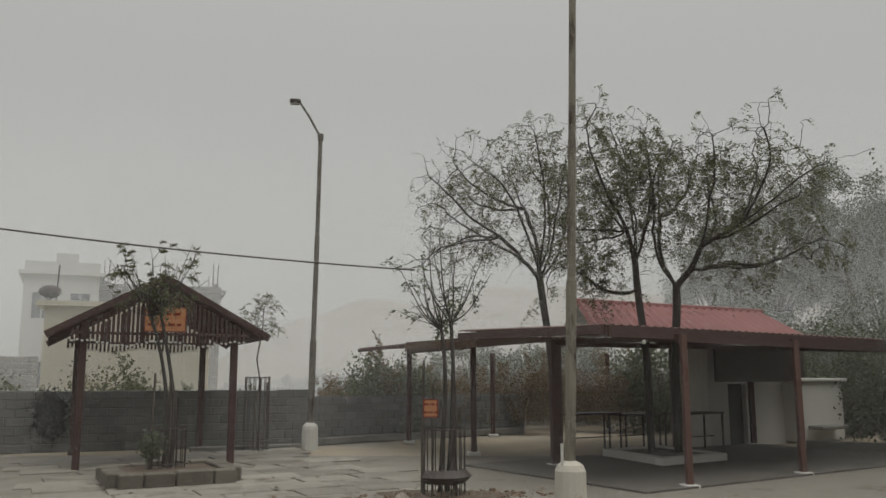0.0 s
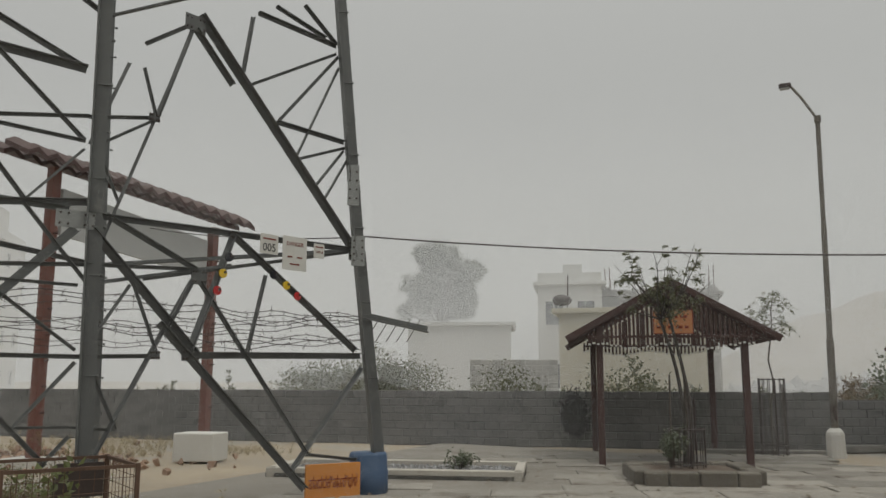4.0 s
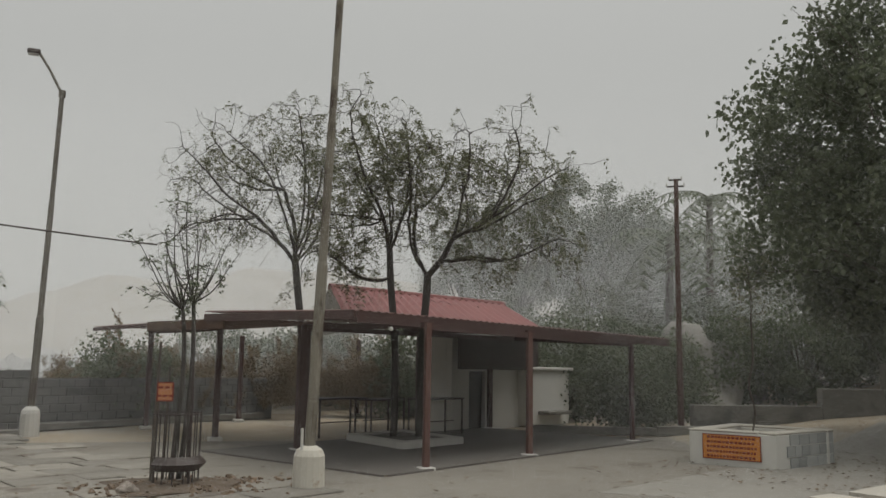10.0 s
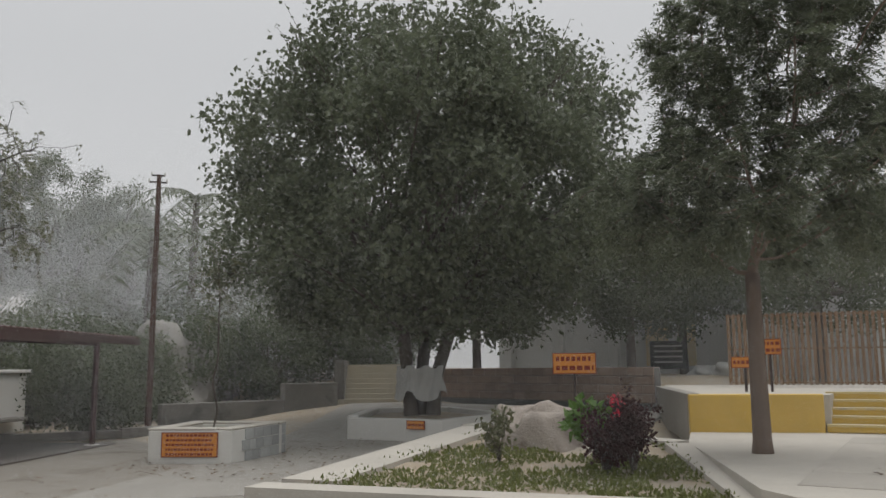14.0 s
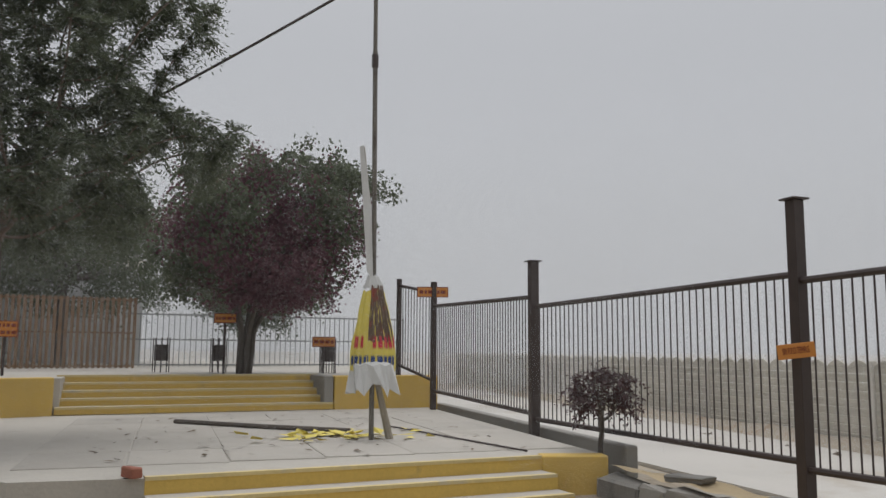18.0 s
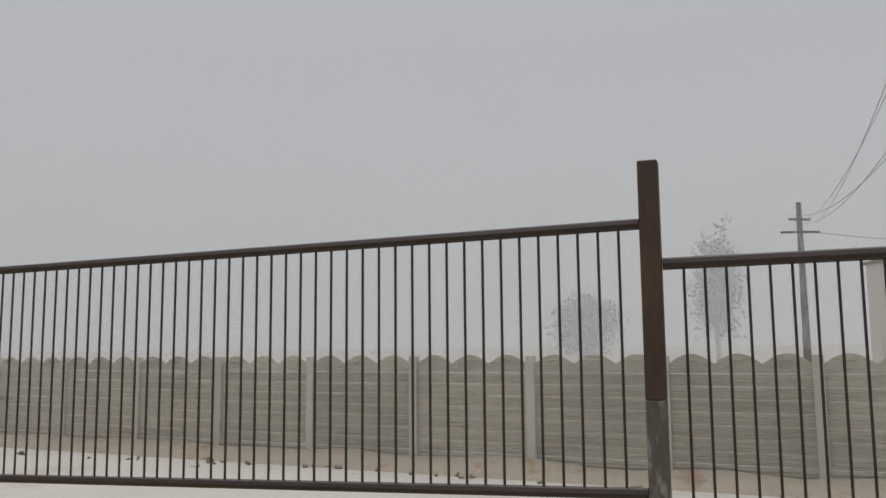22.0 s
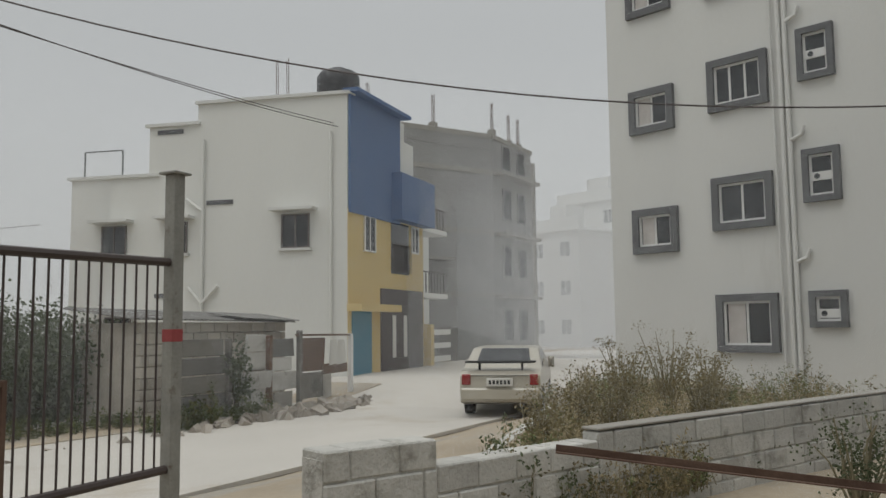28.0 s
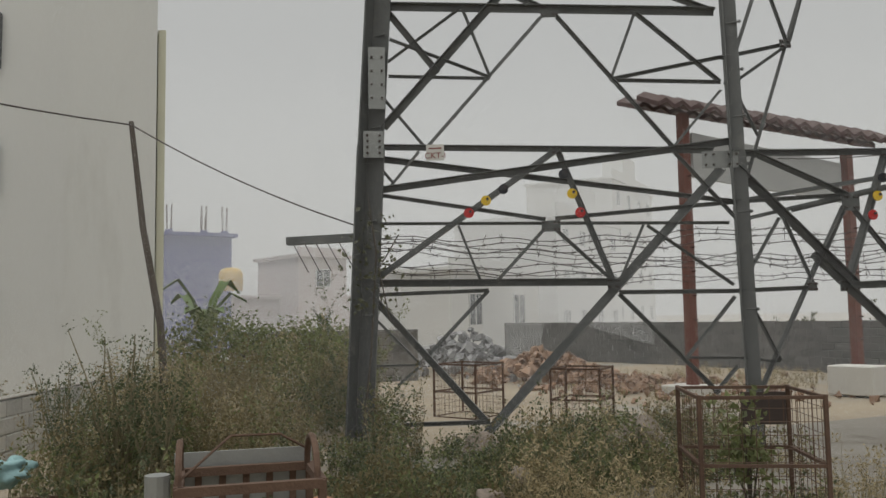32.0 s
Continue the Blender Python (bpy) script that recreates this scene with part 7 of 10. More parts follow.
def weeds(name, region, count, h, seed, mats, label, lift=0.0, tall=0.0, leaf=0.02, gap=0.1):
    """Branching weeds in one sheet: bent stems with upright side shoots and small leaves, thick and thin, green and dry by patches."""
    rng = np.random.default_rng(seed)
    c = [Vector((*p, 0)) for p in region]
    stems, pts = Mesh(), [[] for _ in mats]

    def shoot(a, b, w):
        """One tapered stem with a bend."""
        m = (a + b) / 2 + rng.normal(size=3) * 0.06 * np.linalg.norm(b - a)
        ring = np.array([(w, 0, 0), (-w / 2, w, 0), (-w / 2, -w, 0)])
        stems.add(np.concatenate([a + ring, m + ring * 0.7, [b]]), [(0, 1, 4, 3), (1, 2, 5, 4), (2, 0, 3, 5), (3, 4, 6), (4, 5, 6), (5, 3, 6)])
        return m

    for _ in range(count):
        a, b = rng.uniform(0, 1, 2)
        p = c[0].lerp(c[1], a).lerp(c[3].lerp(c[2], a), b)
        k = noise.noise(Vector((p.x * 0.7, p.y * 0.7, seed)))
        if k < -gap - 0.15:
            continue
        hh = h * (0.7 + 0.9 * k) * rng.uniform(0.45, 1.15) * (1.0 + (tall if rng.uniform() < 0.07 else 0))
        if -10.6 < p.x < -5.5 and abs(p.y - (1.3 - (p.x + 5.5) * 0.33)) < 0.3:
            hh = min(hh, 0.2)
        dry = noise.noise(Vector((p.x * 0.45, p.y * 0.45, seed + 40))) + rng.normal() * 0.25 + 0.5
        kind = pts[min(len(mats) - 1, max(0, int(dry * len(mats))))]
        lean = rng.normal(size=2) * 0.2 * hh
        foot = np.array([p.x, p.y, land(p.x, p.y) + lift - 0.03])
        tip = foot + (lean[0], lean[1], hh)
        shoot(foot, tip, 0.005)
        n = max(3, int(hh / 0.11))
        for i in range(n):
            t = (i + rng.uniform(0.2, 0.9)) / n
            q = foot + (tip - foot) * t
            turn = rng.uniform(0, 6.28)
            long = hh * rng.uniform(0.2, 0.42) * (1.1 - 0.6 * t)
            end = q + np.array([math.cos(turn) * 0.6, math.sin(turn) * 0.6, rng.uniform(0.35, 0.95)]) * long
            shoot(q, end, 0.003)
            m = max(4, int(long / 0.028))
            for u in np.linspace(0.15, 1.0, m):
                kind.append(q + (end - q) * u + rng.normal(size=3) * 0.016)
                kind.append(q + (end - q) * u + rng.normal(size=3) * 0.03)
    root = thing(name, (0, 0, 0), 0, label, "weeds", kind="stuff")
    part("stems", stems, DRY_STEM, root, kind="stuff")
    for mat, where in zip(mats, pts):
        if len(where):
            part("foliage", Mesh().leaves(np.array(where), leaf * (0.7 if mat in (STRAW, BROWN_GRASS) else 1.0), rng, -0.4, 3.0 if mat in (STRAW, BROWN_GRASS) else 2.1), mat, root, kind="stuff")


WEED_BROWN = leaf_material("brownish_dry_weed", (0.21, 0.175, 0.09), 0.3)
WEED_DARK = leaf_material("dull_green_weed", (0.105, 0.125, 0.065), 0.3)
GREENS, DRIES, MIXED = (WEED_DARK, WEED, WEED_DARK, WEED_BROWN), (WEED, WEED_BROWN, STRAW), (WEED_DARK, WEED, WEED_BROWN, STRAW)
DRY_STEM = material("dry_weed_stem", (0.24, 0.21, 0.13), 0.9, 0.2)
weeds("plot_weeds", ((-5.9, -3.4), (-17.5, -6.4), (-16.5, 0.0), (-7.6, -2.4)), 2300, 0.5, 3, MIXED, "tall green and straw weeds behind the low wall", 0.1, 0.6)
weeds("plot_straw", ((-6.2, -3.6), (-17.5, -6.6), (-16.5, 0.0), (-9.0, -2.4)), 1300, 0.5, 4, DRIES, "dry straw-coloured weeds behind the low wall", 0.1, 0.5)
weeds("verge_weeds", ((-5.2, -0.6), (-8.5, -0.2), (-9.6, 3.0), (-5.6, 2.6)), 2200, 0.42, 5, GREENS, "thick green weeds beside the rusty frame", 0.0, 1.0)
weeds("verge_weeds", ((-8.0, -0.6), (-15.8, 0.9), (-17.5, 4.6), (-9.4, 3.6)), 3000, 0.8, 6, MIXED, "tall thick green weeds below the tower", 0.1, 0.7)
weeds("tower_weeds", ((-6.3, 2.4), (-9.8, 3.2), (-10.5, 8.0), (-5.5, 5.6)), 2600, 0.42, 7, GREENS, "low mixed weeds under the tower", -0.05, 0.6)
weeds("tower_straw", ((-6.0, 3.0), (-9.8, 3.6), (-10.5, 8.4), (-5.0, 6.0)), 1100, 0.58, 8, DRIES, "dry grass under the tower", -0.05, 0.6)
weeds("roadside_weeds", ((-7.9, -14.2), (-16.0, -13.6), (-16.5, -14.6), (-7.9, -15.2)), 420, 0.45, 9, GREENS, "green roadside weeds by the store", 0.0, 0.3, 0.03)
weeds("shack_weeds", ((-11.0, -12.5), (-14.3, -12.5), (-14.3, -13.0), (-11.0, -13.1)), 260, 0.55, 19, GREENS, "green weeds at the foot of the plank fence", 0.0, 0.6, 0.03)
weeds("store_weeds", ((-2.4, -14.1), (-7.6, -14.0), (-7.6, -14.35), (-2.4, -14.45)), 160, 0.4, 10, GREENS, "weeds at the foot of the store", 0.0, 0.3, 0.03)
weeds("yard_weeds", ((-15.0, 13.2), (-11.0, 16.5), (-18.5, 18.0), (-20.5, 14.0)), 500, 0.22, 11, (STRAW,), "thin dry grass by the boundary wall", 0.0, 0.5)
weeds("field_weeds", ((-22, 20.5), (-1, 24.0), (0, 33), (-24, 30)), 1500, 0.85, 12, (LEAF_DRY,), "dry brush behind the boundary wall", 0.35, 0.6, 0.05)
weeds("field_straw", ((0, 24.5), (13, 25.5), (15, 34), (0, 32)), 2000, 1.35, 13, (BROWN_GRASS,), "tall dry grass behind the shelter", 0.3, 0.6, 0.05)
for k, (x, y, h) in enumerate(((-8.5, 0.3, 1.55), (-8.1, 0.55, 1.2), (-9.6, -0.2, 1.2), (-7.4, -0.9, 0.9), (-11.0, 1.4, 1.3), (-10.2, -2.6, 1.2), (-9.3, -3.4, 1.1), (-12.3, -3.0, 1.2), (-13.6, 2.4, 1.4), (-10.4, -4.2, 0.9), (-11.8, -4.0, 1.2), (-8.6, -4.0, 0.75), (-13.2, -3.8, 1.4))):
    shrub("tall_weed", (x, y, land(x, y)), "tall branching weed with small leaves", "weed", 22, h, h * 0.34, 190, 7, 0.045, 0.02, WEED_DARK if x > -10 and y > -2 else WEED_BROWN, 60 + k, DRY_STEM)


def wire_cage(at, w, h, turn, label, band=True, mesh=True, z=None, legs=0.0, panel=None, r=0.016, step=0.1):
    """A square tree guard of steel angles with wire mesh."""
    root = thing("tree_guard", (*at, land(*at) if z is None else z), turn, label, "tree guard", "rusty tree guards")
    k = w / 2
    cs = ((-k, -k), (k, -k), (k, k), (-k, k))
    for x, y in cs:
        part("leg", Mesh().cbox((x - r, y - r, 0), (x + r, y + r, h), 0.003), STEEL_RUST, root)
    for zz in (legs + 0.05, h * 0.5, h - 0.02):
        for i in range(4):
            a, b = cs[i], cs[(i + 1) % 4]
            part("rail", Mesh().bar((*a, zz), (*b, zz), r * 1.6), STEEL_RUST, root)
    if mesh:
        for i in range(4):
            a, b = Vector((*cs[i], 0)), Vector((*cs[(i + 1) % 4], 0))
            m = Mesh()
            n = int(w / step)
            for j in range(1, n):
                p = a.lerp(b, j / n)
                m.tube([(p.x, p.y, legs + 0.05), (p.x, p.y, h - 0.02)], 0.003, 3, cap=False)
            for j in range(1, int((h - legs) / step)):
                zz = legs + 0.05 + j * step
                m.tube([(a.x, a.y, zz), (b.x, b.y, zz)], 0.003, 3, cap=False)
            part("wire_mesh", m, STEEL_RUST, root)
    if panel:
        part("panel", Mesh().box((k * 0.15, k - 0.01, h * 0.68), (k * 0.95, k + 0.01, h - 0.06)), panel, root, "plate on the guard")
    return root


wire_cage((-5.75, 4.85), 0.92, 1.05, 60, "rusty square wire-mesh tree guard in the weeds", z=-0.05, panel=STEEL_DARK)
wire_cage((-11.3, 6.95), 0.75, 0.95, 40, "rusty wire-mesh tree guard under the tower", z=-0.1)
wire_cage((-13.5, 6.1), 0.85, 0.95, 30, "rusty wire-mesh tree guard near the rubble", z=-0.1)
wire_cage((-2.58, -4.72), 0.54, 1.3, 10, "rusty wire-mesh tree guard inside the gate", z=0.05)
shrub("guarded_sapling", (-2.58, -4.72, 0.1), "leafy sapling inside the tree guard", "shrub", 10, 1.15, 0.2, 90, 6, 0.06, 0.06, LEAF, 71)
shrub("guarded_sapling", (-5.8, 4.9, 0.0), "weedy sapling inside the tree guard", "shrub", 8, 0.9, 0.2, 60, 6, 0.06, 0.05, WEED, 72)


def scrap_frame():
    root = thing("scrap_frame", (-5.45, 0.82, 0.0), 82, "rusty steel crate frame with curved hoops and grey sheet", "scrap frame")
    for x, y in ((-0.38, -0.3), (0.38, -0.3), (0.38, 0.3), (-0.38, 0.3)):
        part("leg", Mesh().cbox((x - 0.022, y - 0.022, 0.0), (x + 0.022, y + 0.022, 0.74), 0.004), STEEL_RUST, root)
    for z in (0.3, 0.72):
        for a, b in (((-0.38, -0.3), (0.38, -0.3)), ((0.38, -0.3), (0.38, 0.3)), ((0.38, 0.3), (-0.38, 0.3)), ((-0.38, 0.3), (-0.38, -0.3))):
            part("rail", Mesh().bar((*a, z), (*b, z), 0.05), STEEL_RUST, root)
    for k in range(5):
        part("slat", Mesh().box((-0.3 + k * 0.14, 0.31, 0.3), (-0.26 + k * 0.14, 0.325, 0.72)), STEEL_RUST, root)
    part("sheet", Mesh().box((-0.42, 0.34, 0.2), (0.4, 0.36, 0.83)), GALV_LIGHT, root, "bent grey metal sheet")
    for x in (-0.38, 0.36):
        part("hoop", Mesh().tube([(x, -0.25 + 0.25 * (1 - math.cos(t)), 0.72 + 0.22 * math.sin(t)) for t in np.linspace(0, math.pi, 10)], 0.02, 6), STEEL_RUST, root, "curved steel hoop")
    part("pipe_end", Mesh().tube([(-0.5, 0.05, 0.2), (-0.5, 0.05, 0.76)], 0.07, 12), GALV_LIGHT, root)
    part("wire", Mesh().tube([(-0.4, -0.25, 0.75), (-0.1, 0.1, 0.95), (0.2, 0.3, 0.92), (0.4, 0.35, 0.8)], 0.008, 5), STEEL_RUST, root)


scrap_frame()
bag = thing("plastic_bag", (-7.9, -0.55, 0.5), 0, "crumpled turquoise plastic bag on the weeds", "litter")
part("bag", Mesh().ball((0, 0, 0), 0.13, 20, 14, 0.7, 1.3, 7), material("turquoise_plastic", (0.26, 0.42, 0.43), 0.6, 0.15, 6, 30, 0.3), bag, smooth=True)


def gateway():
    root = thing("sign_gateway", (0, 0, 0), 0, "tall gateway with scalloped red sheet roof and grey blank board", "gateway")
    p1, p2 = (-14.25, 11.6), (-13.95, 16.05)
    for (x, y), h in ((p1, 5.85), (p2, 5.35)):
        part("post", Mesh().cbox((x - 0.1, y - 0.1, 0), (x + 0.1, y + 0.1, h), 0.01), material("orange_red_post_paint", (0.16, 0.062, 0.045), 0.6, 0.2), root)
        rungs = Mesh()
        for k in range(8):
            rungs.tube([(x + 0.1, y, 1 + k * 0.5), (x + 0.2, y + 0.02, 1 + k * 0.5)], 0.02, 5)
        part("ladder_work", rungs, STEEL_RED, root)
    tin_roof(root, ((-14.6, 10.7, 6.05), (-14.0, 17.1, 5.55), (-14.7, 17.1, 5.75), (-15.3, 10.7, 6.3)), 0.1, STEEL_RED, 0.4, 0.12)
    tin_roof(root, ((-13.5, 17.1, 5.5), (-13.9, 10.7, 5.95), (-14.6, 10.7, 6.25), (-14.0, 17.1, 5.75)), 0.1, STEEL_RED, 0.4, 0.12)
    part("board", Mesh().add([(-14.2, 11.8, 5.45), (-13.98, 15.9, 5.0), (-13.98, 15.9, 4.1), (-14.2, 11.8, 4.5), (-14.28, 11.8, 5.45), (-14.06, 15.9, 5.0), (-14.06, 15.9, 4.1), (-14.28, 11.8, 4.5)], [(0, 1, 2, 3), (7, 6, 5, 4), (0, 4, 5, 1), (1, 5, 6, 2), (2, 6, 7, 3), (3, 7, 4, 0)]), material("faded_white_sheet", (0.45, 0.46, 0.45), 0.7, 0.12, 1, 20, 0.05), root, "blank grey sign board")


gateway()
wb = thing("concrete_block", (-12.35, 14.1, 0), 15, "white painted concrete block on the yard", "block")
part("block", Mesh().cbox((-0.45, -0.35, -0.02), (0.45, 0.35, 0.55), 0.02), WHITE, wb)
wb2 = thing("concrete_block", (-14.2, 11.55, 0), 15, "white concrete footing block of the gateway", "block")
part("block", Mesh().cbox((-0.5, -0.4, -0.02), (0.5, 0.4, 0.16), 0.02), WHITE, wb2)


def rubble(name, at, size, n, seed, mat, label, lo=0.06, hi=0.3, top=0.7):
    rng = np.random.default_rng(seed)
    root = thing(name, (*at, land(*at)), 0, label, "rubble", kind="stuff")
    m = Mesh()
    for _ in range(n):
        x, y = rng.normal(size=2) * np.array(size) * 0.42
        z = top * math.exp(-((x / size[0]) ** 2 + (y / size[1]) ** 2) * 3) * rng.uniform(0.4, 1.0)
        s = rng.uniform(lo, hi)
        c = np.array([[i, j, k] for i in (-1, 1) for j in (-1, 1) for k in (-1, 1)], float) * s * rng.uniform(0.35, 1.0, 3) * 0.5 + rng.normal(size=(8, 3)) * s * 0.1
        t = Euler(rng.uniform(0, 6, 3).tolist()).to_matrix()
        c = c @ np.array(t).T + np.array([x, y, z])
        m.add(c, [(0, 1, 3, 2), (4, 6, 7, 5), (0, 4, 5, 1), (2, 3, 7, 6), (0, 2, 6, 4), (1, 5, 7, 3)])
    part("stones", m, mat, root, kind="stuff")


RUBBLE_GREY = material("grey_rubble", (0.3, 0.3, 0.3), 0.95, 0.2, 4, 40, 0.3, islands=0.3)
RUBBLE_RED = material("brick_rubble", (0.3, 0.2, 0.14), 0.95, 0.25, 4, 40, 0.3, islands=0.35)
rubble("rubble_heap", (-23.5, 10.8), (3.4, 2.2), 420, 1, RUBBLE_GREY, "heap of grey broken stones", top=1.3)
rubble("rubble_heap", (-19.5, 11.2), (3.0, 2.0), 420, 2, RUBBLE_RED, "heap of earth and broken bricks", top=0.8)
rubble("rubble_scatter", (-16.0, 12.0), (4.5, 3.0), 420, 3, RUBBLE_RED, "scattered broken bricks and stones", 0.04, 0.2, 0.1)
for k, (x, y, s) in enumerate(((-8.2, 5.6, 0.4), (-7.2, 3.6, 0.2), (-9.2, 4.2, 0.25), (-6.7, 3.0, 0.16))):
    rough_rock("field_stone", (x, y, 0.08), (s, s * 0.9, s * 0.8), 40 + k, ROCK, "brown field stone among dry grass")
mound = rough_rock("earth_mound", (-6.7, 1.5, -0.05), (0.7, 0.5, 0.35), 9, material("red_earth", (0.3, 0.15, 0.09), 0.95, 0.25, 3, 30, 0.5), "small mound of red earth", "mound")


# ---- parked car ----
def car():
    root = thing("parked_car", (-16.1, -8.0, -0.3), 199, "beige saloon car with black rear spoiler, parked on the road", "car")
    paint = material("beige_car_paint", (0.42, 0.39, 0.32), 0.35, 0.08, 1, 20, 0, coat=0.5)
    rubber = material("black_rubber", (0.02, 0.02, 0.02), 0.8)
    # side profile, length along x from the tail (0) to the nose
    prof = [(0.0, 0.32), (-0.04, 0.55), (0.0, 0.86), (0.1, 0.95), (0.55, 1.0), (1.25, 1.4), (2.3, 1.43), (3.15, 1.0), (4.1, 0.86), (4.3, 0.6), (4.3, 0.3), (3.9, 0.25), (0.4, 0.25)]
    v, f = [], []
    for y, inset in ((-0.84, 0.0), (-0.6, 0.1), (0.6, 0.1), (0.84, 0.0)):
        for x, z in prof:
            k = 0.14 if z > 1.02 else 0.0
            yy = y * (1 - k) if abs(y) > 0.7 else y
            v.append((x, yy, z + (0.02 if abs(y) < 0.7 and z > 0.8 else 0)))
    n = len(prof)
    for s in range(3):
        for i in range(n):
            f.append((s * n + i, s * n + (i + 1) % n, (s + 1) * n + (i + 1) % n, (s + 1) * n + i))
    f += [tuple(range(n)), tuple(range(3 * n, 4 * n))[::-1]]
    part("body", Mesh().add(v, f), paint, root, smooth=False)
    part("rear_window", Mesh().add([(0.62, -0.6, 1.05), (0.62, 0.6, 1.05), (1.2, 0.52, 1.4), (1.2, -0.52, 1.4)], [(0, 1, 2, 3)]).add([(0.6, -0.6, 1.045), (0.6, 0.6, 1.045), (1.19, 0.52, 1.41), (1.19, -0.52, 1.41)], [(3, 2, 1, 0)]), GLASS_DARK, root)
    for s in (-1, 1):
        part("side_window", Mesh().add([(0.95, s * 0.835, 1.02), (3.0, s * 0.835, 1.0), (2.25, s * 0.745, 1.36), (1.35, s * 0.745, 1.36)], [(0, 1, 2, 3) if s < 0 else (3, 2, 1, 0)]), GLASS_DARK, root)
        part("tail_light", Mesh().cbox((-0.05, s * 0.8 - 0.18 * (s > 0), 0.68), (0.06, s * 0.8 + 0.18 * (s < 0), 0.9), 0.015), material("red_tail_lamp", (0.25, 0.03, 0.03), 0.25), root, "red tail light")
        for x in (0.85, 3.4):
            w = part("wheel", Mesh().tube([(x, s * 0.66, 0.3), (x, s * 0.85, 0.3)], 0.3, 20), rubber, root)
            part("rim", Mesh().tube([(x, s * 0.84, 0.3), (x, s * 0.865, 0.3)], 0.19, 14), GALV_LIGHT, w)
        part("spoiler_strut", Mesh().box((0.15, s * 0.45 - 0.02, 0.98), (0.25, s * 0.45 + 0.02, 1.14)), rubber, root)
        part("mirror", Mesh().cbox((2.75, s * 0.86, 0.98), (2.9, s * 1.0, 1.1), 0.02), paint, root)
    part("spoiler", Mesh().cbox((0.02, -0.74, 1.13), (0.3, 0.74, 1.17), 0.01), rubber, root, "black rear spoiler wing")
    part("bumper", Mesh().cbox((-0.12, -0.83, 0.36), (0.1, 0.83, 0.62), 0.04), paint, root)
    part("number_plate", Mesh().cbox((-0.145, -0.27, 0.66), (-0.05, 0.27, 0.82), 0.004), WHITE, root, "white plate with dark bars")
    for k in range(6):
        part("plate_bar", Mesh().box((-0.15, -0.22 + k * 0.078, 0.7), (-0.14, -0.17 + k * 0.078, 0.78)), rubber, root)
    part("boot_line", Mesh().box((-0.052, -0.6, 0.86), (-0.03, 0.6, 0.875)), rubber, root)


car()


